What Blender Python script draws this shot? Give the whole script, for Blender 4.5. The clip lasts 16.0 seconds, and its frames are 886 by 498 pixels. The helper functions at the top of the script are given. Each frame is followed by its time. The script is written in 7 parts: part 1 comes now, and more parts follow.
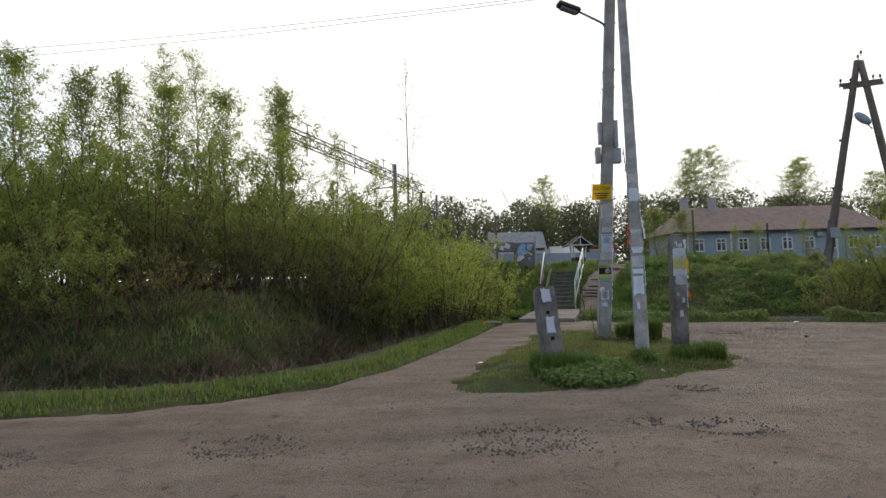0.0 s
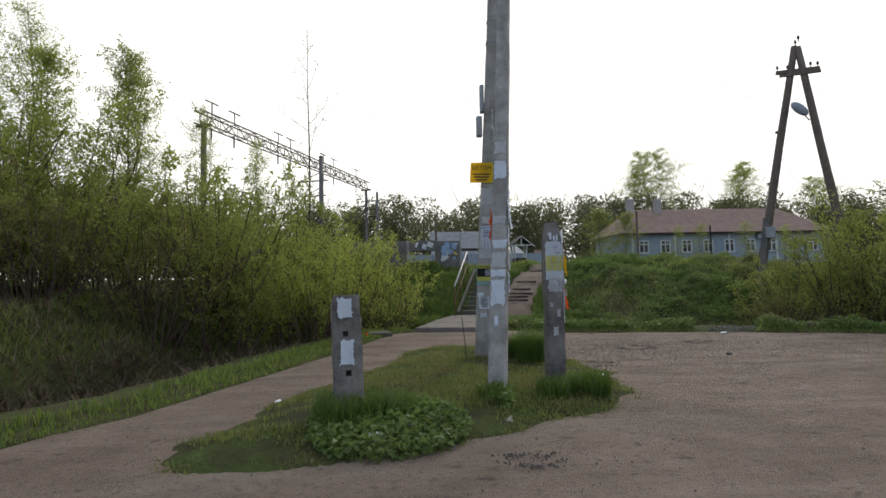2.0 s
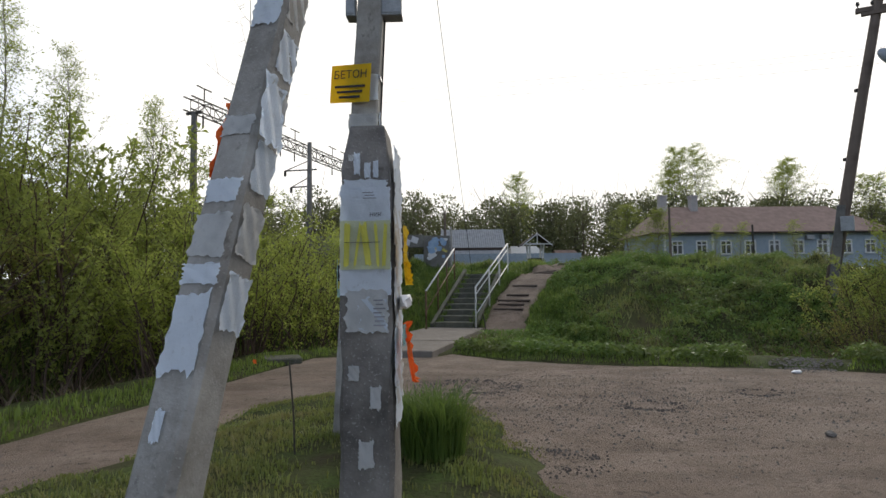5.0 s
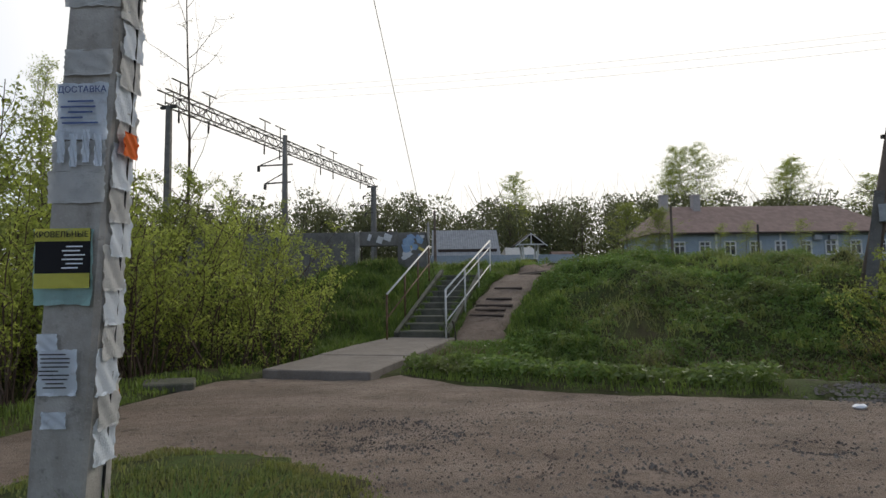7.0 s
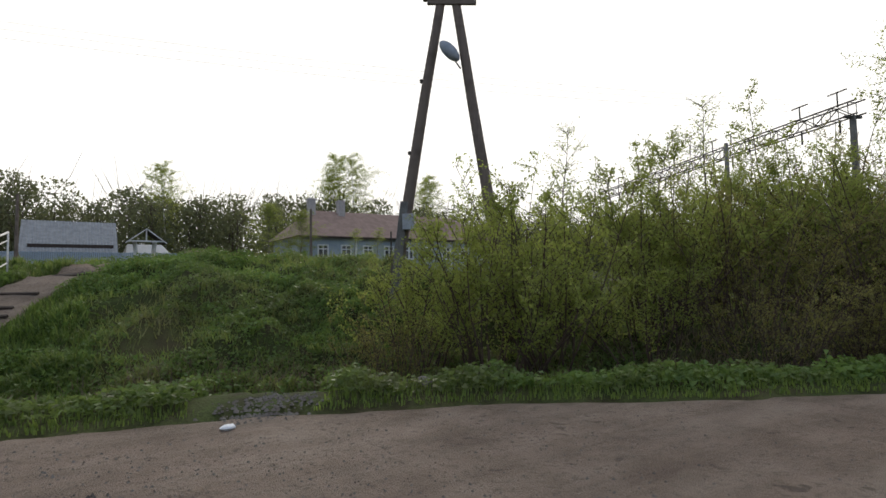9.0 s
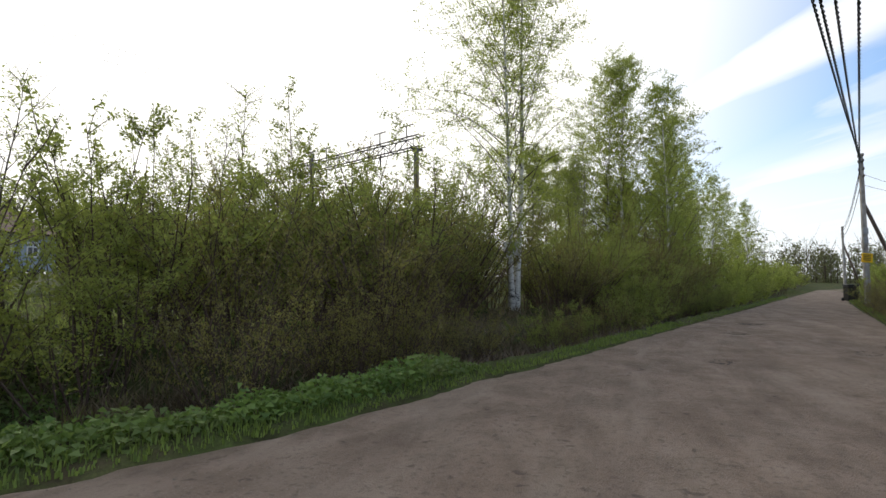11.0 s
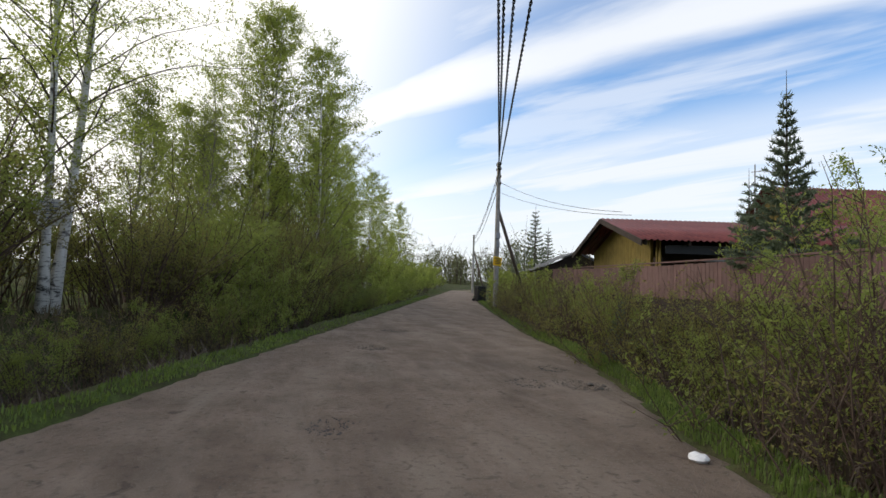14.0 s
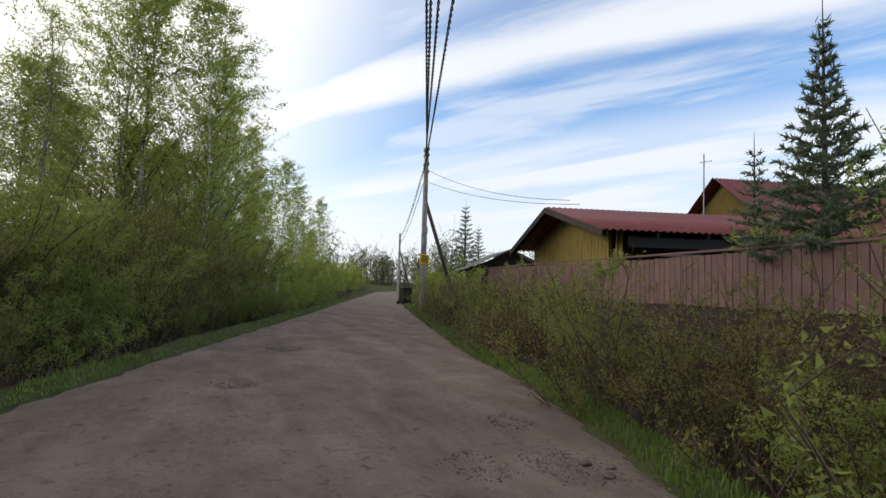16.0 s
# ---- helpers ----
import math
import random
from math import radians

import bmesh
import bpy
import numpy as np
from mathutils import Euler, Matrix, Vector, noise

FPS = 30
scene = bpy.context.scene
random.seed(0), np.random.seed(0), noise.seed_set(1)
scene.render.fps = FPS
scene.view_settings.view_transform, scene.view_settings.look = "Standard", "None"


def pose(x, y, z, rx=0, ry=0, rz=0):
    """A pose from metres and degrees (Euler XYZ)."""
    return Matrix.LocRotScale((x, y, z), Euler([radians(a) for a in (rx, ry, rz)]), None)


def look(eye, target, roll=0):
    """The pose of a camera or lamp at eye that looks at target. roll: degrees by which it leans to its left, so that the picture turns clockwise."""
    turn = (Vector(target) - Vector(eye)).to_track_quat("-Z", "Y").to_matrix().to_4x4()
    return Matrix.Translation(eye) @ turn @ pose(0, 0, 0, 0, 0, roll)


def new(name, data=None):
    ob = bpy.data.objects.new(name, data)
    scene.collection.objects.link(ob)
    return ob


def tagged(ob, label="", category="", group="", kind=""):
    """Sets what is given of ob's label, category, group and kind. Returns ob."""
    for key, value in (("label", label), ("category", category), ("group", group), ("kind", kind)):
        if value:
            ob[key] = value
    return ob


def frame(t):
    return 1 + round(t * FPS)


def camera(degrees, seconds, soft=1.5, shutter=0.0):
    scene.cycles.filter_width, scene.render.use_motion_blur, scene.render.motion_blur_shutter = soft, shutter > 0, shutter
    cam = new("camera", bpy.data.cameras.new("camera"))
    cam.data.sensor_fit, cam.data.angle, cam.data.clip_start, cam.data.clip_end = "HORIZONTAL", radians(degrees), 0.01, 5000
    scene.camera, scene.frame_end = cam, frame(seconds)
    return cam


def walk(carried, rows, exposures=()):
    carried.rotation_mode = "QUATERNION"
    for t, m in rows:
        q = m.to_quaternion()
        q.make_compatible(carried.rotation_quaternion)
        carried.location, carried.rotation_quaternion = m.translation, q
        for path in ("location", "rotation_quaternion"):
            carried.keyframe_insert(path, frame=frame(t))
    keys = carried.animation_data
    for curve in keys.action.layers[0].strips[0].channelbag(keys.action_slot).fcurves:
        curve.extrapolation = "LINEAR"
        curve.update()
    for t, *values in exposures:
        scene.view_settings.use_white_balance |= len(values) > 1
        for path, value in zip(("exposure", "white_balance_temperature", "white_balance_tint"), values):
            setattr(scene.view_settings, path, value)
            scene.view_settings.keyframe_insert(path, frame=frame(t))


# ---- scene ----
cam = camera(77.3, 16.0)
PATH = [
    (0, (-2.417, -2.065, 1.451), (-2.395, -0.069, 1.57), -1.5),
    (0.5, (-1.799, -1.445, 1.438), (-1.668, 0.547, 1.555), -1.4),
    (1, (-1.255, -0.796, 1.445), (-1.083, 1.194, 1.563), -1.3),
    (1.5, (-0.724, -0.085, 1.454), (-0.549, 1.904, 1.571), -1.3),
    (2, (-0.205, 0.633, 1.457), (-0.036, 2.622, 1.575), -1.3),
    (2.5, (0.364, 1.383, 1.466), (0.535, 3.372, 1.583), -1.1),
    (3, (0.9, 2.063, 1.452), (1.106, 4.048, 1.573), -1.1),
    (3.5, (1.401, 2.785, 1.471), (1.663, 4.764, 1.59), -1.0),
    (3.7, (1.595, 3.095, 1.501), (1.866, 5.073, 1.622), -1.0),
    (5.8, (2.207, 6.34, 1.492), (2.159, 8.335, 1.615), -0.5),
    (6, (2.299, 6.591, 1.482), (2.25, 8.587, 1.605), -0.5),
    (6.5, (2.547, 7.319, 1.485), (2.567, 9.315, 1.609), -0.6),
    (7, (3.057, 7.739, 1.44), (3.115, 9.733, 1.577), -0.8),
    (7.5, (3.956, 8.087, 1.337), (4.191, 10.068, 1.477), -0.8),
    (8, (4.831, 8.189, 1.362), (5.584, 10.036, 1.502), -0.4),
    (8.5, (5.67, 8.2, 1.42), (6.639, 9.945, 1.55), -0.75),
    (9, (6.563, 8.03, 1.44), (7.687, 9.68, 1.562), -1.1),
    (9.5, (7.46, 7.825, 1.465), (8.732, 9.365, 1.579), -1.0),
    (10, (8.345, 7.57, 1.465), (9.925, 8.792, 1.574), -1.4),
    (10.2, (8.635, 7.515, 1.485), (10.304, 8.612, 1.6), -1.3),
    (12.3, (12.832, 7.245, 1.517), (14.828, 7.179, 1.616), 1.3),
    (12.5, (13.241, 7.103, 1.483), (15.233, 6.952, 1.582), 1.4),
    (13, (14.127, 6.764, 1.474), (16.086, 6.376, 1.581), 1.7),
    (13.5, (15.023, 6.497, 1.455), (16.974, 6.068, 1.565), 1.8),
    (14, (15.95, 6.147, 1.443), (17.875, 5.616, 1.558), 1.9),
    (14.5, (16.874, 5.846, 1.459), (18.78, 5.252, 1.575), 1.7),
    (15, (17.762, 5.501, 1.465), (19.629, 4.797, 1.587), 1.8),
    (15.5, (18.606, 5.142, 1.458), (20.467, 4.419, 1.582), 1.7),
    (16, (19.45, 4.774, 1.437), (21.288, 3.997, 1.564), 1.7),
]
walk(cam, [(t, look(eye, target, roll)) for t, eye, target, roll in PATH],
     [(0, 0.0), (3.7, -0.04), (6.0, -0.06), (6.6, -0.18), (7.5, -0.12), (9.0, -0.06), (9.6, 0.02), (10.2, 0.16), (12.3, 0.1), (16.0, 0.04)])

# ---- sky and sun ----
SUN_AZ, SUN_EL = radians(28.0), radians(24.0)  # from +y towards +x
SUN_DIR = Vector((math.sin(SUN_AZ) * math.cos(SUN_EL), math.cos(SUN_AZ) * math.cos(SUN_EL), math.sin(SUN_EL)))
world = bpy.data.worlds.new("sky")
scene.world = world
world.use_nodes = True
wt = world.node_tree
wt.nodes.clear()


def wn(kind, **kw):
    n = wt.nodes.new(kind)
    for k, v in kw.items():
        n.inputs[k].default_value = v
    return n


def wmath(op, a, b=None, clamp=False):
    n = wt.nodes.new("ShaderNodeMath")
    n.operation, n.use_clamp = op, clamp
    for i, v in enumerate((a, b)):
        if v is None:
            continue
        if isinstance(v, (int, float)):
            n.inputs[i].default_value = v
        else:
            wt.links.new(v, n.inputs[i])
    return n.outputs[0]


def wramp(v, lo, hi):
    n = wt.nodes.new("ShaderNodeMapRange")
    n.interpolation_type = "SMOOTHSTEP"
    n.inputs["From Min"].default_value, n.inputs["From Max"].default_value = lo, hi
    wt.links.new(v, n.inputs["Value"])
    return n.outputs[0]


sky = wt.nodes.new("ShaderNodeTexSky")
sky.sky_type, sky.sun_disc = "NISHITA", False
sky.sun_elevation, sky.sun_rotation = SUN_EL, SUN_AZ
sky.air_density, sky.dust_density, sky.ozone_density = 1.0, 1.2, 1.6
tc = wt.nodes.new("ShaderNodeTexCoord")
sep = wt.nodes.new("ShaderNodeSeparateXYZ")
wt.links.new(tc.outputs["Generated"], sep.inputs[0])
up = wmath("ADD", wmath("MAXIMUM", sep.outputs[2], 0.0), 0.10)
# cloud sheet seen in perspective: direction divided by height
px, py = wmath("DIVIDE", sep.outputs[0], up), wmath("DIVIDE", sep.outputs[1], up)
# cirrus bands run at an angle across the sheet: u along them, w across
CA, CB = math.cos(radians(33.0)), math.sin(radians(33.0))
u = wmath("ADD", wmath("MULTIPLY", px, CA), wmath("MULTIPLY", py, CB))
w = wmath("SUBTRACT", wmath("MULTIPLY", py, CA), wmath("MULTIPLY", px, CB))
drift = wt.nodes.new("ShaderNodeCombineXYZ")
wt.links.new(wmath("MULTIPLY", u, 0.45), drift.inputs[0]), wt.links.new(wmath("MULTIPLY", w, 1.5), drift.inputs[1])
streak = wn("ShaderNodeTexNoise", Scale=1.3, Detail=6.0, Roughness=0.55, Distortion=0.6)
wt.links.new(drift.outputs[0], streak.inputs["Vector"])
bent = wmath("ADD", w, wmath("MULTIPLY", wmath("SUBTRACT", streak.outputs[0], 0.5), 0.55))
ridge = wmath("SUBTRACT", 1.0, wramp(wmath("ABSOLUTE", wmath("ADD", bent, 1.66)), 0.03, 0.30))
bank = wmath("MULTIPLY", wmath("SUBTRACT", 1.0, wramp(bent, -2.75, -2.2)), wmath("ADD", 0.55, wmath("MULTIPLY", wramp(streak.outputs[0], 0.38, 0.58), 0.42)))
thin = wmath("MULTIPLY", wramp(streak.outputs[0], 0.42, 0.62), 0.6)
high = wmath("MULTIPLY", wramp(bent, -1.6, -1.2), 0.45)
cirrus = wmath("MAXIMUM", wmath("MAXIMUM", ridge, bank), wmath("MAXIMUM", thin, high))
dot = wt.nodes.new("ShaderNodeVectorMath")
dot.operation = "DOT_PRODUCT"
dot.inputs[1].default_value = SUN_DIR
wt.links.new(tc.outputs["Generated"], dot.inputs[0])
veil = wramp(dot.outputs["Value"], 0.12, 0.62)          # thin bright haze round the sun
low = wmath("SUBTRACT", 1.0, wramp(sep.outputs[2], 0.06, 0.34))  # pale towards the horizon
cover = wmath("MAXIMUM", wmath("MULTIPLY", cirrus, 0.93), wmath("MAXIMUM", veil, wmath("MULTIPLY", low, 0.85)), clamp=True)
blue = wn("ShaderNodeVectorMath")
blue.operation = "MULTIPLY"
blue.inputs[1].default_value = (0.165, 0.2, 0.235)
wt.links.new(sky.outputs[0], blue.inputs[0])
white = wn("ShaderNodeMixRGB")
wt.links.new(veil, white.inputs[0])
white.inputs[1].default_value, white.inputs[2].default_value = (0.92, 0.95, 1.0, 1), (1.25, 1.22, 1.17, 1)
mix = wt.nodes.new("ShaderNodeMixRGB")
wt.links.new(cover, mix.inputs[0]), wt.links.new(blue.outputs[0], mix.inputs[1]), wt.links.new(white.outputs[0], mix.inputs[2])
bg = wn("ShaderNodeBackground", Strength=1.0)
wt.links.new(mix.outputs[0], bg.inputs[0])
wo = wt.nodes.new("ShaderNodeOutputWorld")
wt.links.new(bg.outputs[0], wo.inputs[0])

sun = new("sun", bpy.data.lights.new("sun", "SUN"))
sun.data.energy, sun.data.angle, sun.data.color = 1.2, radians(12.0), (1.0, 0.93, 0.82)
sun.matrix_world = look(SUN_DIR * 50, (0, 0, 0))
tagged(sun, kind="structure")

# ---- materials ----
class Mat:
    """A small builder of node materials."""

    def __init__(self, name, rough=0.8, metal=0.0, spec=0.3):
        self.m = bpy.data.materials.new(name)
        self.m.use_nodes = True
        self.t = self.m.node_tree
        self.b = self.t.nodes["Principled BSDF"]
        self.b.inputs["Roughness"].default_value = rough
        self.b.inputs["Metallic"].default_value = metal
        self.b.inputs["Specular IOR Level"].default_value = spec
        self.co = self.t.nodes.new("ShaderNodeTexCoord")
        self.geo = self.t.nodes.new("ShaderNodeNewGeometry")

    def link(self, a, b):
        self.t.links.new(a, b)

    def noise(self, scale, detail=4.0, rough=0.6, dist=0.0, stretch=None, world=True):
        n = self.t.nodes.new("ShaderNodeTexNoise")
        n.inputs["Scale"].default_value, n.inputs["Detail"].default_value = scale, detail
        n.inputs["Roughness"].default_value, n.inputs["Distortion"].default_value = rough, dist
        src = self.geo.outputs["Position"] if world else self.co.outputs["Object"]
        if stretch:
            mp = self.t.nodes.new("ShaderNodeMapping")
            mp.inputs["Scale"].default_value = stretch
            self.link(src, mp.inputs[0])
            src = mp.outputs[0]
        self.link(src, n.inputs["Vector"])
        return n.outputs[0]

    def ramp(self, v, *stops):
        n = self.t.nodes.new("ShaderNodeValToRGB")
        e = n.color_ramp.elements
        while len(e) < len(stops):
            e.new(0.5)
        for el, (p, c) in zip(e, stops):
            el.position, el.color = p, (*c, 1) if len(c) == 3 else c
        self.link(v, n.inputs[0])
        return n.outputs[0]

    def mix(self, f, a, b, kind="MIX"):
        n = self.t.nodes.new("ShaderNodeMixRGB")
        n.blend_type = kind
        for s, v in zip(n.inputs, (f, a, b)):
            if isinstance(v, (int, float)):
                s.default_value = v
            elif isinstance(v, tuple):
                s.default_value = (*v, 1)
            else:
                self.link(v, s)
        return n.outputs[0]

    def range(self, v, lo, hi, a=0.0, b=1.0):
        n = self.t.nodes.new("ShaderNodeMapRange")
        for k, x in zip(("From Min", "From Max", "To Min", "To Max"), (lo, hi, a, b)):
            n.inputs[k].default_value = x
        self.link(v, n.inputs["Value"])
        return n.outputs[0]

    def color(self, c):
        if isinstance(c, tuple):
            self.b.inputs["Base Color"].default_value = (*c, 1)
        else:
            self.link(c, self.b.inputs["Base Color"])
        return self

    def bump(self, h, strength=0.4, dist=0.02):
        n = self.t.nodes.new("ShaderNodeBump")
        n.inputs["Strength"].default_value, n.inputs["Distance"].default_value = strength, dist
        self.link(h, n.inputs["Height"])
        self.link(n.outputs[0], self.b.inputs["Normal"])
        return self

    def per_object(self):
        return self.t.nodes.new("ShaderNodeObjectInfo").outputs["Random"]


def rough_paint(name, c1, c2, scale=6.0, fine=60.0, rough=0.8, bump=0.3, metal=0.0, world=True, stretch=None):
    m = Mat(name, rough, metal)
    a, b = m.noise(scale, world=world, stretch=stretch), m.noise(fine, 3, world=world, stretch=stretch)
    col = m.ramp(a, (0.35, c1), (0.65, c2))
    m.color(m.mix(m.range(b, 0.3, 0.7, 0.0, 0.35), col, tuple(0.45 * x for x in c1)))
    m.bump(b, bump, 0.01)
    return m.m


def leaf_mat(name, dark, light, glow=0.45, dry=None, patch=0.33):
    """Thin leaves: diffuse on the face, and light passing through."""
    m = Mat(name, 0.55)
    f = m.mix(m.range(m.noise(0.5, 2), 0.35, 0.65, 0, 0.5), m.mix(m.geo.outputs["Random Per Island"], dark, light), tuple(0.75 * x for x in dark))
    if dry:
        f = m.mix(m.range(m.noise(patch, 4, 0.65), 0.46, 0.66, 0, 0.85), f, dry)
    m.color(f)
    tr = m.t.nodes.new("ShaderNodeBsdfTranslucent")
    m.link(m.mix(0.5, f, tuple(min(1.0, 1.3 * x) for x in light)), tr.inputs[0])
    mx = m.t.nodes.new("ShaderNodeMixShader")
    mx.inputs[0].default_value = glow
    m.link(m.b.outputs[0], mx.inputs[1]), m.link(tr.outputs[0], mx.inputs[2])
    m.link(mx.outputs[0], m.t.nodes["Material Output"].inputs[0])
    return m.m


def road_mat():
    m = Mat("packed_dirt", 0.9, spec=0.2)
    big, mid, fine, grit = m.noise(0.25, 3), m.noise(1.3, 5, 0.65), m.noise(14, 4), m.noise(70, 2)
    along = m.noise(0.8, 4, 0.6, 0.3, stretch=(0.35, 1.7, 1.0))
    ruts = m.noise(1.0, 4, 0.6, 0.2, stretch=(0.5, 0.5, 1.0))
    mp = m.t.nodes.new("ShaderNodeMapping")
    mp.inputs["Rotation"].default_value, mp.inputs["Scale"].default_value = (0, 0, radians(19)), (0.10, 1.9, 1.0)
    m.link(m.geo.outputs["Position"], mp.inputs[0])
    rn = m.t.nodes.new("ShaderNodeTexNoise")
    rn.inputs["Scale"].default_value, rn.inputs["Detail"].default_value = 1.0, 5.0
    m.link(mp.outputs[0], rn.inputs["Vector"])
    c = m.ramp(mid, (0.3, (0.155, 0.115, 0.087)), (0.5, (0.24, 0.183, 0.142)), (0.72, (0.32, 0.253, 0.204)))
    c = m.mix(m.range(rn.outputs[0], 0.5, 0.68, 0, 0.35), c, (0.123, 0.091, 0.070))
    c = m.mix(m.range(ruts, 0.52, 0.66, 0, 0.22), c, (0.117, 0.089, 0.070))
    c = m.mix(m.range(big, 0.4, 0.65, 0, 0.3), c, (0.170, 0.123, 0.094))
    c = m.mix(m.range(along, 0.5, 0.72, 0, 0.5), c, (0.316, 0.264, 0.211))
    c = m.mix(m.range(fine, 0.53, 0.68, 0, 0.7), c, (0.117, 0.091, 0.073))
    c = m.mix(m.range(grit, 0.62, 0.70, 0, 0.6), c, (0.386, 0.339, 0.293))
    # damp darker stretches and small dark clods, pale dusty crowns
    damp = m.noise(0.9, 5, 0.62, 0.5, stretch=(0.3, 1.1, 1.0))
    c = m.mix(m.range(damp, 0.5, 0.66, 0, 0.3), c, (0.11, 0.083, 0.066))
    clod = m.noise(5.5, 3, 0.5, 0.6)
    c = m.mix(m.range(clod, 0.64, 0.70, 0, 0.65), c, (0.085, 0.065, 0.052))
    dust = m.noise(1.1, 4, 0.6, 0.6, stretch=(0.35, 1.2, 1.0))
    c = m.mix(m.range(dust, 0.5, 0.68, 0, 0.4), c, (0.36, 0.295, 0.24))
    m.color(c)
    h = m.mix(0.5, m.mix(0.5, m.mix(0.35, mid, clod), fine), grit)
    m.bump(h, 1.0, 0.10)
    return m.m


def soil_mat():
    m = Mat("grassy_soil", 0.95, spec=0.1)
    a, b, c = m.noise(0.35, 4), m.noise(2.2, 5, 0.7), m.noise(26, 3)
    col = m.ramp(b, (0.32, (0.035, 0.03, 0.018)), (0.5, (0.05, 0.066, 0.02)), (0.72, (0.075, 0.115, 0.028)))
    col = m.mix(m.range(a, 0.45, 0.68, 0, 0.55), col, (0.12, 0.098, 0.055))
    m.color(m.mix(m.range(c, 0.4, 0.7, 0, 0.6), col, (0.03, 0.03, 0.015)))
    m.bump(m.mix(0.5, b, c), 0.8, 0.08)
    return m.m


def concrete_mat(name="aged_concrete", c1=(0.19, 0.175, 0.155), c2=(0.41, 0.395, 0.37)):
    m = Mat(name, 0.9)
    a, b, c = m.noise(2.2, 5, 0.7), m.noise(18, 4), m.noise(90, 2)
    drip = m.noise(5, 4, 0.6, 0, stretch=(1, 1, 0.12))
    col = m.ramp(a, (0.32, c1), (0.68, c2))
    col = m.mix(m.range(drip, 0.5, 0.75, 0, 0.6), col, (0.12, 0.11, 0.095))
    col = m.mix(m.range(b, 0.6, 0.72, 0, 0.6), col, (0.10, 0.095, 0.085))
    m.color(m.mix(m.range(c, 0.62, 0.7, 0, 0.5), col, (0.4, 0.39, 0.37)))
    m.bump(m.mix(0.5, b, c), 0.5, 0.012)
    return m.m


def paper_mat(name, c, ink=0.35):
    m = Mat(name, 0.85)
    stain, crease = m.noise(9, 4), m.noise(28, 5, 0.7)
    col = m.mix(m.range(stain, 0.45, 0.7, 0, ink), c, tuple(0.55 * x for x in c))
    m.color(m.mix(m.range(crease, 0.58, 0.7, 0, 0.3), col, (0.36, 0.35, 0.33)))
    m.bump(crease, 0.5, 0.008)
    return m.m


def wood_mat(name, c1, c2, stretch=(14, 14, 0.9), vary=0.35):
    m = Mat(name, 0.85)
    g, w = m.noise(2.0, 5, 0.6, 0.4, stretch=stretch, world=False), m.noise(3.0, 4)
    col = m.mix(g, c1, c2)
    col = m.mix(m.range(w, 0.45, 0.7, 0, 0.5), col, tuple(0.45 * x for x in c1))
    col = m.mix(m.range(m.per_object(), 0, 1, 0, vary), col, tuple(0.5 * x for x in c2))
    m.color(col)
    m.bump(g, 0.4, 0.006)
    return m.m


def birch_bark():
    m = Mat("birch_bark", 0.75)
    patch, band = m.noise(3.2, 5, 0.7, 0.3, stretch=(1, 1, 1.6)), m.noise(9, 3, 0.6, 0, stretch=(0.6, 0.6, 3.5))
    col = m.ramp(patch, (0.53, (0.64, 0.62, 0.58)), (0.64, (0.06, 0.055, 0.05)))
    m.color(m.mix(m.range(band, 0.56, 0.66, 0, 0.8), col, (0.09, 0.08, 0.07)))
    m.bump(band, 0.4, 0.01)
    return m.m


M_ROAD, M_SOIL, M_CONC = road_mat(), soil_mat(), concrete_mat()
M_MOSSY = concrete_mat("mossy_concrete", (0.055, 0.058, 0.04), (0.12, 0.115, 0.09))
M_CONC_DARK = concrete_mat("damp_concrete", (0.10, 0.095, 0.088), (0.19, 0.18, 0.165))
M_STUB = concrete_mat("stained_concrete", (0.055, 0.05, 0.046), (0.25, 0.23, 0.21))
M_STONE = rough_paint("gravel_stone", (0.11, 0.095, 0.082), (0.21, 0.19, 0.17), 4, 40)
M_STONE_DARK = rough_paint("damp_gravel", (0.07, 0.06, 0.053), (0.15, 0.13, 0.113), 4, 40)
M_BARK = rough_paint("grey_brown_bark", (0.06, 0.045, 0.035), (0.125, 0.10, 0.08), 3, 30)
M_BARK_PALE = rough_paint("pale_grey_bark", (0.13, 0.11, 0.09), (0.24, 0.215, 0.18), 3, 30)
M_TWIG = rough_paint("red_brown_twig", (0.07, 0.045, 0.035), (0.13, 0.09, 0.065), 2, 20)
M_BIRCH = birch_bark()
M_LEAF_Y = leaf_mat("young_yellow_green_leaf", (0.19, 0.235, 0.045), (0.385, 0.44, 0.095), 0.62)
M_LEAF_G = leaf_mat("fresh_green_leaf", (0.15, 0.185, 0.042), (0.31, 0.355, 0.085), 0.6)
M_LEAF_O = leaf_mat("olive_brown_leaf", (0.14, 0.135, 0.04), (0.285, 0.265, 0.075), 0.5)
M_NEEDLE = leaf_mat("spruce_needle", (0.07, 0.10, 0.065), (0.19, 0.225, 0.13), 0.35)
M_GRASS = leaf_mat("grass_blade", (0.065, 0.11, 0.022), (0.155, 0.225, 0.05), 0.4)
M_GRASS_FRESH = leaf_mat("young_verge_grass", (0.085, 0.13, 0.03), (0.205, 0.275, 0.06), 0.45)
M_BANK = leaf_mat("bank_grass_blade", (0.105, 0.15, 0.035), (0.27, 0.335, 0.085), 0.45, (0.215, 0.17, 0.09))
M_HERB = leaf_mat("broad_herb_leaf", (0.075, 0.14, 0.032), (0.185, 0.275, 0.065), 0.4, (0.13, 0.12, 0.055))
M_STRAW = leaf_mat("dry_straw", (0.10, 0.075, 0.045), (0.24, 0.19, 0.12), 0.25)
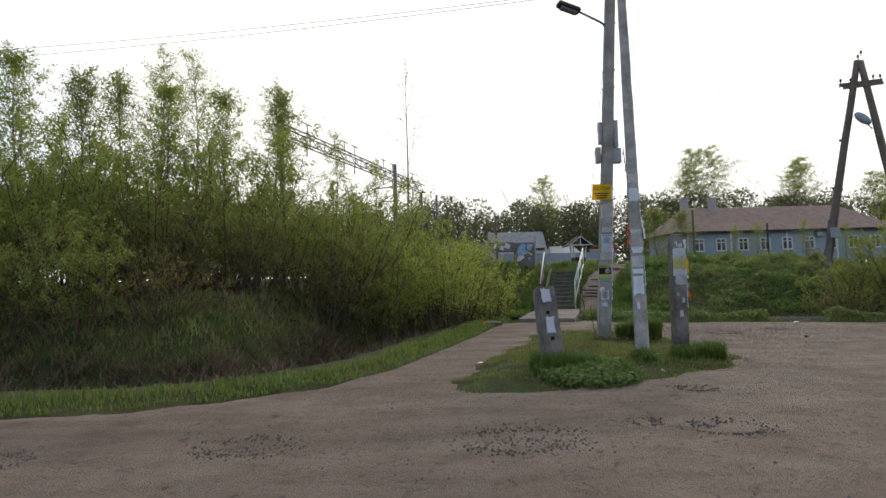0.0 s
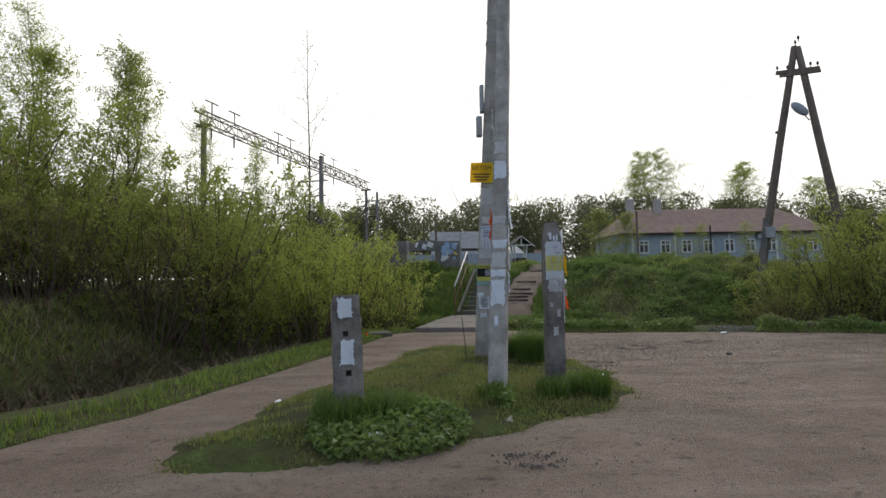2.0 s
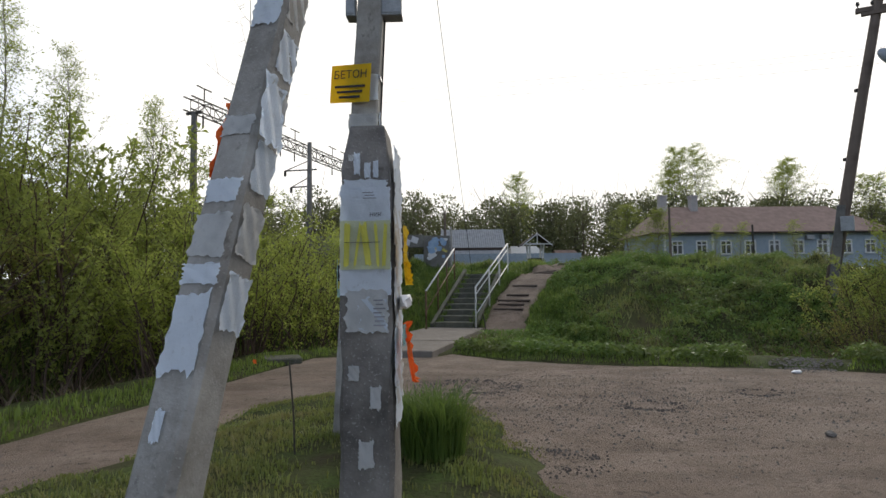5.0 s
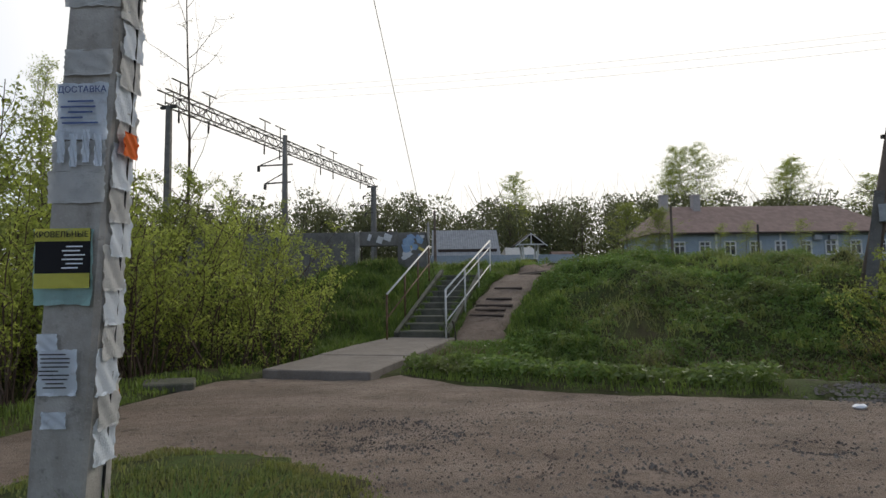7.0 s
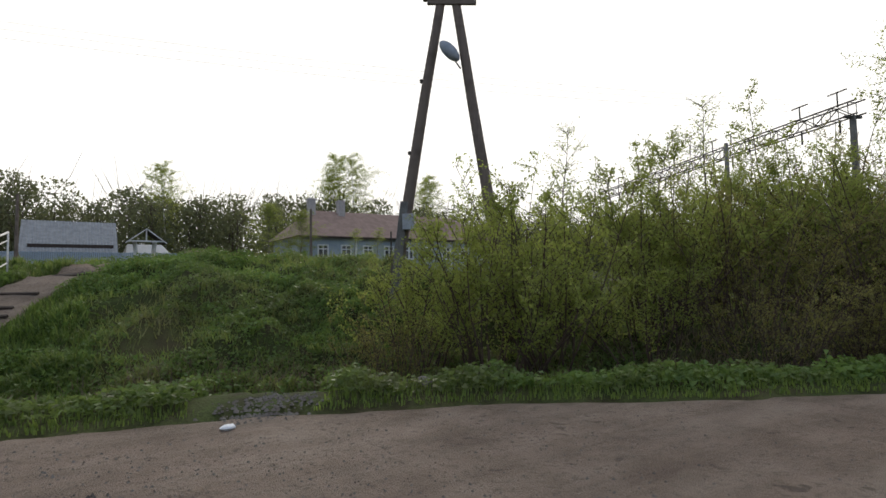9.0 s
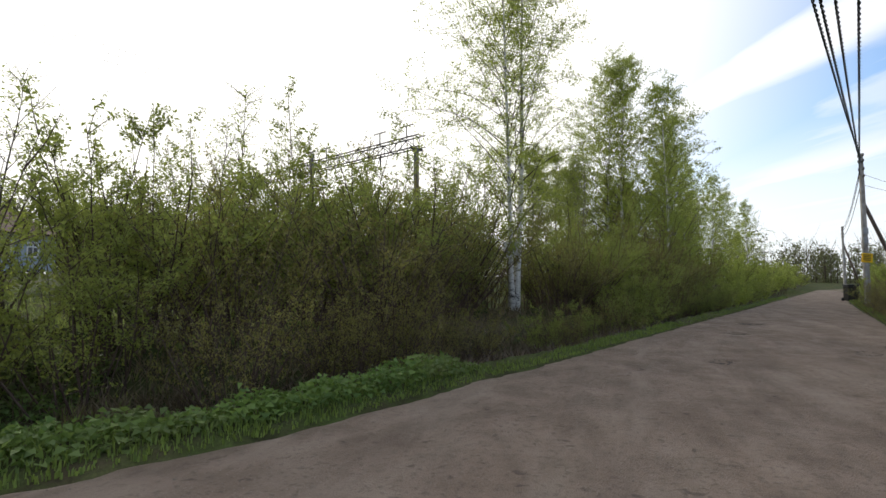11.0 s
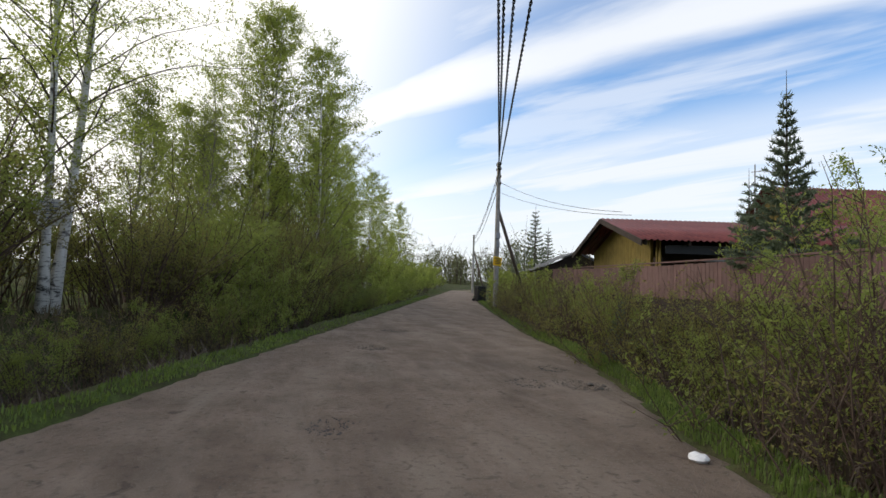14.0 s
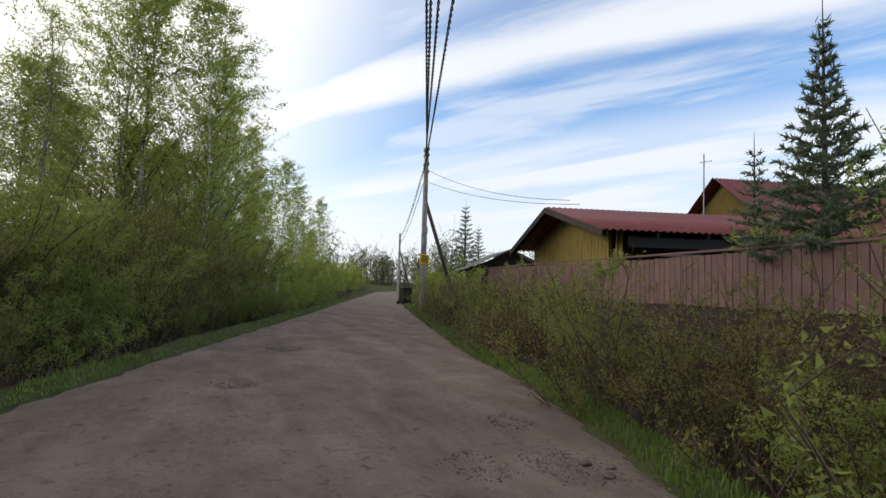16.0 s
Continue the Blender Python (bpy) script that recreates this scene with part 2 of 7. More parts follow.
# brown straw, its colour darkened further so that the ditches read dark
M_STRAW_DARK = leaf_mat("dark_ditch_straw", (0.05, 0.036, 0.026), (0.125, 0.095, 0.065), 0.2)
M_TRAMPLED = leaf_mat("trampled_grass", (0.095, 0.125, 0.032), (0.235, 0.27, 0.075), 0.4, (0.225, 0.165, 0.085), 1.5)
M_FARWOOD = leaf_mat("far_wood_leaf", (0.095, 0.105, 0.05), (0.185, 0.195, 0.09), 0.45)
M_WOODPOLE = wood_mat("tarred_wood", (0.11, 0.082, 0.066), (0.21, 0.165, 0.135), (9, 9, 0.6))
M_IRON = rough_paint("dark_iron", (0.05, 0.048, 0.045), (0.10, 0.085, 0.07), 6, 60, 0.6, 0.2, 0.6)
M_STEEL = rough_paint("grey_galvanised", (0.26, 0.27, 0.28), (0.36, 0.37, 0.38), 8, 60, 0.5, 0.15, 0.5)
M_RAIL = rough_paint("worn_white_paint", (0.5, 0.5, 0.48), (0.68, 0.67, 0.64), 5, 50, 0.6)
M_RUST = rough_paint("rusty_steel", (0.10, 0.055, 0.035), (0.2, 0.12, 0.08), 6, 50, 0.8)
M_WIRE = Mat("black_cable", 0.6).color((0.015, 0.015, 0.016)).m
M_PAPER_W = paper_mat("weathered_white_paper", (0.82, 0.87, 0.93), 0.12)
M_PAPER_G = paper_mat("grey_torn_paper", (0.70, 0.70, 0.69), 0.35)
M_PAPER_Y = paper_mat("yellow_paper", (0.82, 0.58, 0.03), 0.15)
M_PAPER_LY = paper_mat("faded_yellow_paper", (0.80, 0.76, 0.16), 0.12)
M_PAPER_C = paper_mat("pale_cyan_paper", (0.42, 0.62, 0.60))
M_PAPER_O = paper_mat("orange_paper", (0.85, 0.22, 0.05), 0.15)
M_INK = Mat("black_print", 0.8).color((0.03, 0.03, 0.035)).m
M_INK_GREY = Mat("faded_print", 0.8).color((0.25, 0.25, 0.27)).m
M_PAPER_PALE = paper_mat("pale_yellow_paper", (0.76, 0.78, 0.56), 0.2)
M_INK_B = Mat("blue_print", 0.8).color((0.05, 0.09, 0.24)).m
M_GRAFF_Y = rough_paint("yellow_spray", (0.55, 0.46, 0.12), (0.66, 0.56, 0.2), 5, 50)
M_GRAFF_B = rough_paint("blue_spray", (0.22, 0.33, 0.5), (0.35, 0.46, 0.6), 5, 50)
M_GRAFF_W = rough_paint("white_spray", (0.55, 0.55, 0.56), (0.68, 0.68, 0.68), 5, 50)
M_SLATE = rough_paint("grey_slate_sheet", (0.24, 0.245, 0.25), (0.33, 0.335, 0.34), 3, 30)
# browns lightened a little to put distance haze into the roof colour
M_ROOF_BROWN = rough_paint("brown_roof_sheet", (0.22, 0.15, 0.125), (0.30, 0.21, 0.175), 1.5, 20)
M_BLUE_WALL = rough_paint("blue_painted_boards", (0.27, 0.32, 0.37), (0.34, 0.39, 0.43), 2, 30)
M_WHITE = rough_paint("white_paint", (0.66, 0.66, 0.65), (0.76, 0.76, 0.75), 4, 40)
M_GLASS = Mat("window_glass", 0.06, spec=0.6).color((0.02, 0.024, 0.03)).m
M_MAROON = rough_paint("maroon_roof_sheet", (0.12, 0.025, 0.025), (0.19, 0.045, 0.04), 2, 25, 0.6)
M_YELLOW_WOOD = wood_mat("yellow_painted_board", (0.23, 0.165, 0.04), (0.31, 0.235, 0.07))
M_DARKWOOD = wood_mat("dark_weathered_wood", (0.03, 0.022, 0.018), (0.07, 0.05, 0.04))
M_PINK_WOOD = wood_mat("faded_red_board", (0.135, 0.072, 0.066), (0.235, 0.15, 0.138), vary=0.55)
M_BRICK = rough_paint("chimney_brick", (0.34, 0.31, 0.30), (0.45, 0.42, 0.40), 8, 40)
M_LAMPGREY = rough_paint("lamp_grey", (0.25, 0.28, 0.32), (0.34, 0.37, 0.41), 8, 60, 0.5, 0.1)
M_PLASTIC_W = Mat("white_litter", 0.6).color((0.75, 0.75, 0.76)).m
M_BLACK = Mat("black_plastic", 0.5).color((0.02, 0.02, 0.022)).m

# ---- mesh helpers ----
def mesh_of(name, verts, faces, mat, smooth=False):
    me = bpy.data.meshes.new(name)
    me.from_pydata([tuple(v) for v in verts], [], faces)
    me.materials.append(mat)
    if smooth:
        me.polygons.foreach_set("use_smooth", [True] * len(me.polygons))
    me.update()
    return me


def quick_mesh(name, verts, loops, sides, mat):
    """A mesh from numpy arrays: verts (n, 3), flat loop indices, and a fixed number of sides a face."""
    me = bpy.data.meshes.new(name)
    nf = len(loops) // sides
    me.vertices.add(len(verts)), me.loops.add(len(loops)), me.polygons.add(nf)
    me.vertices.foreach_set("co", np.asarray(verts, np.float32).ravel())
    me.loops.foreach_set("vertex_index", np.asarray(loops, np.int32))
    me.polygons.foreach_set("loop_start", np.arange(nf, dtype=np.int32) * sides)
    me.materials.append(mat)
    me.update(calc_edges=True)
    return me


def part(name, bm, material, parent=None, label="", smooth=False):
    me = bpy.data.meshes.new(name)
    bm.to_mesh(me)
    bm.free()
    me.materials.append(material)
    if smooth:
        me.polygons.foreach_set("use_smooth", [True] * len(me.polygons))
    ob = new(name, me)
    if parent:
        ob.parent = parent
    if label:
        ob["label"] = label
    return ob


def child(name, mesh, parent, label=""):
    ob = new(name, mesh)
    ob.parent = parent
    if label:
        ob["label"] = label
    return ob


def thing(name, label, category, at=(0, 0, 0), rz=0.0, group=""):
    e = new(name)
    e.empty_display_size = 0.2
    e.matrix_world = pose(*at, 0, 0, rz)
    return tagged(e, label, category, group)


def box(bm, cx, cy, cz, sx, sy, sz, rot=None, bevel=0.0):
    """A box, centre and size, added to bm; rot is a 4x4 turn about its centre."""
    m = Matrix.Translation((cx, cy, cz)) @ (rot or Matrix.Identity(4)) @ Matrix.Diagonal((sx, sy, sz, 1))
    r = bmesh.ops.create_cube(bm, size=1, matrix=m)
    if bevel:
        es = list({e for v in r["verts"] for e in v.link_edges})
        bmesh.ops.bevel(bm, geom=es, offset=bevel, segments=1, affect="EDGES")
    return bm


def beam(bm, a, b, w, h=None, w2=None):
    """A tapered square bar from a to b."""
    a, b = Vector(a), Vector(b)
    d = (b - a).normalized()
    s = d.cross(Vector((0, 0, 1)))
    s = s.normalized() if s.length > 1e-3 else Vector((1, 0, 0))
    u = s.cross(d)
    h = h or w
    k = (w2 / w) if w2 else 1.0
    vs = [bm.verts.new(p + s * sx * w / 2 * q + u * su * h / 2 * q) for p, q in ((a, 1), (b, k)) for sx, su in ((-1, -1), (1, -1), (1, 1), (-1, 1))]
    for i in range(4):
        bm.faces.new((vs[i], vs[(i + 1) % 4], vs[4 + (i + 1) % 4], vs[4 + i]))
    bm.faces.new(vs[3::-1]), bm.faces.new(vs[4:])
    return bm


def tube(bm, pts, radii, n=8):
    """A round bar along points, with a radius at each."""
    rings = []
    for i, p in enumerate(pts):
        p = Vector(p)
        d = (Vector(pts[min(i + 1, len(pts) - 1)]) - Vector(pts[max(i - 1, 0)])).normalized()
        s = d.cross(Vector((0.31, 0.17, 1))).normalized()
        u = s.cross(d)
        r = radii if isinstance(radii, (int, float)) else radii[i]
        rings.append([bm.verts.new(p + (s * math.cos(k * math.tau / n) + u * math.sin(k * math.tau / n)) * r) for k in range(n)])
    for a, b in zip(rings, rings[1:]):
        for k in range(n):
            bm.faces.new((a[k], a[(k + 1) % n], b[(k + 1) % n], b[k]))
    bm.faces.new(rings[0][::-1]), bm.faces.new(rings[-1])
    return bm


def B():
    return bmesh.new()


# ---- the lie of the land ----
NORTH = np.array([(-300, 13), (-60, 7.0), (-20, 4.6), (-9, 4.45), (-7.6, 4.57), (-6.4, 4.76), (-5.2, 5.2), (-3.9, 6.2), (-3.2, 7.5), (-2.2, 10.5), (-1.2, 13.7),
                  (-0.3, 16.9), (0.35, 17.2), (2.1, 16.75), (2.6, 17.2), (3.6, 16.2), (5.0, 15.45), (6.4, 14.95), (8.2, 14.6), (9, 14.1), (10.5, 13.5), (12, 12.5),
                  (13.3, 11.6), (14.8, 10.8), (16.5, 10.15), (18.5, 9.55), (20, 8.95), (22.8, 8.0), (30.4, 5.4), (59, -4.4), (100, -18.5), (300, -87)], float)
SOUTH = np.array([(-300, -12), (-40, -8), (-10, -6.5), (0, -5.5), (6, -2.5), (10, 1.5), (14, 3.4), (17.4, 3.15), (20.7, 2.3), (23, 1.4), (26.6, 0.3), (30.6, -0.5), (42.5, -3.8),
                  (60, -8.9), (100, -22.6), (300, -91)], float)
ISLAND = np.array([(-2.45, 5.9), (-2.3, 5.3), (-1.98, 5.0), (-1.15, 5.08), (-0.2, 5.28), (0.7, 5.6), (1.9, 6.28), (2.9, 7.2), (3.2, 8.2), (3.27, 9.5), (3.13, 11.1), (2.75, 12.06), (1.9, 13.0), (0.6, 13.2), (-0.1, 12.7), (-0.6, 10.7), (-1.2, 9.4), (-2.08, 7.46)], float)


def wob(x, y, s, seed=0.0):
    """Cheap smooth noise in -1..1 for arrays."""
    r = np.zeros_like(x, dtype=float)
    for i, (a, f) in enumerate(((0.5, 1.0), (0.3, 2.13), (0.2, 4.37))):
        k = seed * 7.3 + i * 2.1
        r = r + a * np.sin(x * s * f + 1.7 * np.sin(y * s * f * 0.83 + k) + k) * np.cos(y * s * f * 1.13 + 1.3 * np.sin(x * s * f * 0.71 - k))
    return r


def line_dist(x, y, line, closed=False):
    pts = np.vstack([line, line[:1]]) if closed else line
    best = np.full(x.shape, 1e9)
    for (ax, ay), (bx, by) in zip(pts[:-1], pts[1:]):
        dx, dy = bx - ax, by - ay
        k = np.clip(((x - ax) * dx + (y - ay) * dy) / (dx * dx + dy * dy), 0, 1)
        best = np.minimum(best, np.hypot(x - ax - k * dx, y - ay - k * dy))
    return best


def inside(x, y, poly):
    c = np.zeros(x.shape, bool)
    n = len(poly)
    for i in range(n):
        (ax, ay), (bx, by) = poly[i], poly[(i + 1) % n]
        c ^= ((ay > y) != (by > y)) & (x < (bx - ax) * (y - ay) / (by - ay + 1e-12) + ax)
    return c


def yN(x):
    return np.interp(x, NORTH[:, 0], NORTH[:, 1])


def yS(x):
    return np.interp(x, SOUTH[:, 0], SOUTH[:, 1])


def sm(a, b, v):
    t = np.clip((v - a) / (b - a), 0, 1)
    return t * t * (3 - 2 * t)


AX0, AX1 = np.array((1.2, 17.0)), np.array((4.6, 28.0))
AXD = (AX1 - AX0) / np.linalg.norm(AX1 - AX0)


def height(x, y):
    """Height of the ground over the plan, for arrays."""
    x, y = np.asarray(x, float), np.asarray(y, float)
    dn = line_dist(x, y, NORTH) * np.where(y > yN(x), 1, -1)
    ds = line_dist(x, y, SOUTH) * np.where(y < yS(x), 1, -1)
    z = np.full(x.shape, -0.09)
    # north side: verge, ditch, bank
    wl, wr = 1 - sm(-2.5, 1.0, x), sm(15.0, 19.0, x)        # thicket side, open road side
    wm = 1 - wl - wr
    w = wob(x, y, 0.9, 1)
    prof = []
    for d0, deep, d1, top, d2, plateau in ((2.1, -0.75, 5.2, 0.95, 16, 1.5), (1.7, -0.8, 12.5, 2.12, 24, 2.35), (1.45, -0.6, 4.2, 0.25, 30, 1.6)):
        d = dn + 0.25 * w
        p = 0.02 + 0.07 * sm(0, 0.5, d)
        p = p + (deep - 0.09) * sm(d0 - 0.9, d0 + 0.1, d)
        p = p + (top - deep) * sm(d0 + 0.5, d1, d) + (plateau - top) * sm(d1, d2, d)
        prof.append(p)
    pn = prof[0] * wl + prof[1] * wm + prof[2] * wr
    pn = pn + 0.9 * sm(26, 60, dn) + 0.22 * wob(x, y, 0.6, 3) * sm(3, 7, dn) + (0.5 * np.abs(wob(x, y, 1.1, 14)) + 0.16 * np.abs(wob(x, y, 2.7, 17)) - 0.1) * sm(2.4, 4.5, dn) * (1 - sm(16, 22, dn)) + 0.10 * wob(x, y, 1.7, 5) * sm(0.2, 3, dn) + 0.05 * wob(x, y, 4.1, 12) * sm(1.5, 3, dn)
    z = np.where(dn > 0, pn, z)
    # corridor of the bridge and the stairs
    s = (x - AX0[0]) * AXD[0] + (y - AX0[1]) * AXD[1]
    q = (x - AX0[0]) * AXD[1] - (y - AX0[1]) * AXD[0]
    hall = np.where(s < 2.6, np.minimum(z, 0.0), -0.02 + 1.78 * np.clip((s - 5.4) / 5.0, 0, 1))
    m = (sm(-2.3, -1.5, q) - sm(1.6 + 0.14 * np.maximum(s - 4, 0) + 0.3, 2.7 + 0.14 * np.maximum(s - 4, 0) + 0.4, q)) * sm(-0.5, 0.6, s) * (1 - sm(10.4, 12.0, s))
    z = np.where(dn > 0, z * (1 - m) + hall * m, z)
    # south side: verge, shallow ditch, garden
    d = ds + 0.15 * w
    p = 0.02 + 0.06 * sm(0, 0.3, d) - 0.6 * sm(0.4, 0.95, d) + 0.7 * sm(1.5, 2.6, d) + 0.05 * wob(x, y, 1.7, 8) * sm(0.3, 2, d)
    z = np.where(ds > 0, p, z)
    # grass island in the junction
    isl = inside(x, y, ISLAND)
    di = line_dist(x, y, ISLAND, True) + 0.22 * wob(x, y, 2.3, 2) - 0.08
    z = np.where(isl, -0.03 + 0.14 * sm(-0.1, 0.9, di) + 0.025 * wob(x, y, 3.0, 6), z)
    return z


def ground():
    far = np.array([6, 15, 30, 60, 120, 260, 600, 1500], float)
    xs = np.concatenate([-16 - far[::-1], np.arange(-16, 52, 0.25), 52 + np.arange(0, 40, 2.0), 92 + far])
    ys = np.concatenate([-16 - far[::-1], np.arange(-16, -4, 0.6), np.arange(-4, 30, 0.25), np.arange(30, 80, 2.5), 80 + far])
    gx, gy = np.meshgrid(xs, ys, indexing="ij")
    v = np.stack([gx, gy, height(gx, gy)], -1).reshape(-1, 3)
    nx, ny = gx.shape
    i = (np.arange(nx - 1)[:, None] * ny + np.arange(ny - 1)[None]).ravel()
    loops = np.stack([i, i + ny, i + ny + 1, i + 1], 1).ravel()
    me = quick_mesh("ground", v, loops, 4, M_SOIL)
    me.polygons.foreach_set("use_smooth", [True] * len(me.polygons))
    tagged(new("ground", me), "uneven grassy soil with ditches and banks", "ground", kind="structure")


HOLES = ((-4.2, 3.1, 0.5), (-1.7, 3.1, 0.62), (0.32, 3.27, 0.42), (-0.34, 3.6, 0.2), (-6.3, 2.9, 0.35), (0.87, 5.15, 0.3), (4.75, 11.9, 0.4), (6.5, 12.6, 0.3), (2.6, 13.3, 0.8), (3.0, 9.9, 0.5), (23.25, 2.0, 0.45), (24.66, 1.75, 0.3), (23.5, 2.7, 0.35), (27.6, 4.4, 0.4), (21.5, 5.7, 0.3), (31.5, 3.2, 0.5))


def road_z(x, y):
    z = 0.012 * wob(x, y, 0.9, 4) + 0.006 * wob(x, y, 5.0, 9)
    # wheel ruts: along the street in the east, curving round the island in the west
    e = sm(8.0, 16.0, x)
    q = (x * 0.326 + y * 0.945) * e + np.hypot(x - 1.0, (y - 9.0) * 0.8) * (1 - e)
    z = z + 0.02 * wob(q * 2.6, q * 0.0 + 0.06 * x, 1.0, 13) * (0.6 + 0.4 * wob(x, y, 0.35, 15))
    for hx, hy, r in HOLES:
        z = z - 0.035 * (1 - sm(0.35 * r, r, np.hypot(x - hx, (y - hy) * 1.5)))
    return z


def road():
    xs = np.concatenate([np.arange(-120, -10, 2.0), np.arange(-10, -4, 0.15), np.arange(-4, 3, 0.06), np.arange(3, 40, 0.15), np.arange(40, 130, 1.0), np.arange(130, 300, 10)])
    v = np.linspace(0, 1, 70)
    n = yN(xs) + 0.05 + 0.09 * wob(xs, xs * 0, 2.7, 1) + 0.05 * wob(xs, xs * 0, 9, 2)
    s = yS(xs) - 0.05 + 0.09 * wob(xs, xs * 0, 2.3, 5) + 0.05 * wob(xs, xs * 0, 8, 7)
    gx = np.repeat(xs[:, None], len(v), 1)
    gy = s[:, None] + (n - s)[:, None] * v[None]
    edge = np.minimum(v, 1 - v)[None] * (n - s)[:, None]
    gz = road_z(gx, gy) - 0.05 * (1 - sm(0, 0.2, edge))
    nx, ny = gx.shape
    i = (np.arange(nx - 1)[:, None] * ny + np.arange(ny - 1)[None]).ravel()
    me = quick_mesh("road", np.stack([gx, gy, gz], -1).reshape(-1, 3), np.stack([i, i + ny, i + ny + 1, i + 1], 1).ravel(), 4, M_ROAD)
    me.polygons.foreach_set("use_smooth", [True] * len(me.polygons))
    tagged(new("road", me), "packed brown dirt road with potholes and loose gravel", "road", kind="structure")


ground()
road()

# ---- plants ----
def tubes_mesh(name, lines, mat):
    """Twigs: three-sided bars. lines: list of (points (k, 3), radii (k,)) with the same k."""
    by = {}
    for p, r in lines:
        by.setdefault(len(p), []).append((p, r))
    vs, ls, off = [], [], 0
    ang = np.arange(3) * math.tau / 3
    for k, group in by.items():
        P, R = np.array([g[0] for g in group]), np.array([g[1] for g in group])
        d = np.gradient(P, axis=1)
        d /= np.linalg.norm(d, axis=2, keepdims=True) + 1e-9
        s = np.cross(d, np.array([0.31, 0.17, 1.0]))
        s /= np.linalg.norm(s, axis=2, keepdims=True) + 1e-9
        u = np.cross(s, d)
        ring = P[:, :, None] + R[:, :, None, None] * (s[:, :, None] * np.cos(ang)[None, None, :, None] + u[:, :, None] * np.sin(ang)[None, None, :, None])
        n = len(group)
        vs.append(ring.reshape(-1, 3))
        base = off + np.arange(n)[:, None, None] * k * 3 + np.arange(k - 1)[None, :, None] * 3
        a = np.arange(3)[None, None, :]
        b = (np.arange(3)[None, None, :] + 1) % 3
        ls.append(np.stack([base + a, base + b, base + 3 + b, base + 3 + a], -1).ravel())
        off += n * k * 3
    return quick_mesh(name, np.vstack(vs), np.concatenate(ls), 4, mat)


def leaves_mesh(name, pos, size, rng, mat, flat=0.0, narrow=0.55):
    """Many small folded leaves (four corners each) at pos, turned every way."""
    n = len(pos)
    a = rng.normal(size=(n, 3))
    a[:, 2] = a[:, 2] * (1 - flat) - 0.2
    a /= np.linalg.norm(a, axis=1, keepdims=True)
    b = np.cross(a, rng.normal(size=(n, 3)))
    b /= np.linalg.norm(b, axis=1, keepdims=True)
    c = np.cross(a, b)
    L = size * rng.uniform(0.6, 1.35, (n, 1))
    q = np.stack([pos, pos + a * L * 0.62 + b * L * narrow * 0.62, pos + a * L - b * L * narrow * 0.25 + c * L * 0.1], 1)
    return quick_mesh(name, q.reshape(-1, 3), np.arange(3 * n), 3, mat)


def curve_line(p0, d0, length, k, rng, bend=0.25, lift=0.0):
    pts, p, d = [p0], np.array(p0, float), np.array(d0, float)
    for _ in range(k - 1):
        d = d + rng.normal(size=3) * bend + np.array((0, 0, lift))
        d = d / np.linalg.norm(d)
        p = p + d * length / (k - 1)
        pts.append(p)
    return np.array(pts)


def unit(v):
    return np.asarray(v, float) / np.linalg.norm(v)


def shrub_meshes(seed, h=3.2, spread=1.5, stems=21, leaves=7600, size=0.058, leaf=None, low=0.33):
    """A many-stemmed willow or alder bush: stems fanning from the ground, side twigs, small leaves."""
    rng = np.random.default_rng(seed)
    lines, tips = [], []
    for i in range(stems):
        a, r = rng.uniform(0, math.tau), rng.uniform(0, 0.5) ** 0.8
        base = np.array((math.cos(a) * r * spread * 0.55, math.sin(a) * r * spread * 0.55, -0.25))
        out = rng.uniform(0.1, 0.62) * spread / 1.5
        d = unit((math.cos(a) * out, math.sin(a) * out, 1.0))
        L = h * rng.uniform(0.62, 1.06) * (1.0 - 0.22 * out)
        st = curve_line(base, d, L, 7, rng, 0.10, 0.03)
        lines.append((st, np.linspace(0.020, 0.004, 7) * h / 3.2 * rng.uniform(0.7, 1.2)))
        for j in range(9):
            f = rng.uniform(low, 0.99)
            k = min(int(f * 6), 5)
            p = st[k] + (st[k + 1] - st[k]) * (f * 6 - k)
            b = rng.uniform(0, math.tau)
            tw = curve_line(p, unit((math.cos(b), math.sin(b), rng.uniform(0.4, 1.3))), h * rng.uniform(0.12, 0.28) * (1.25 - 0.7 * f), 3, rng, 0.18, 0.06)
            lines.append((tw, np.linspace(0.007, 0.0025, 3)))
            tips.append((tw, f))
    T = np.array([t[0] for t in tips])
    wgt = np.array([0.35 + t[1] for t in tips])
    pick = rng.choice(len(T), leaves, p=wgt / wgt.sum())
    f = rng.uniform(0.1, 2.0, leaves)
    k = np.minimum(f.astype(int), 1)
    pos = T[pick, k] + (T[pick, k + 1] - T[pick, k]) * (f - k)[:, None] + rng.normal(size=(leaves, 3)) * 0.035 * h / 3.2
    return tubes_mesh("branches", lines, M_TWIG), leaves_mesh("crown", pos, size, rng, leaf or M_LEAF_G)


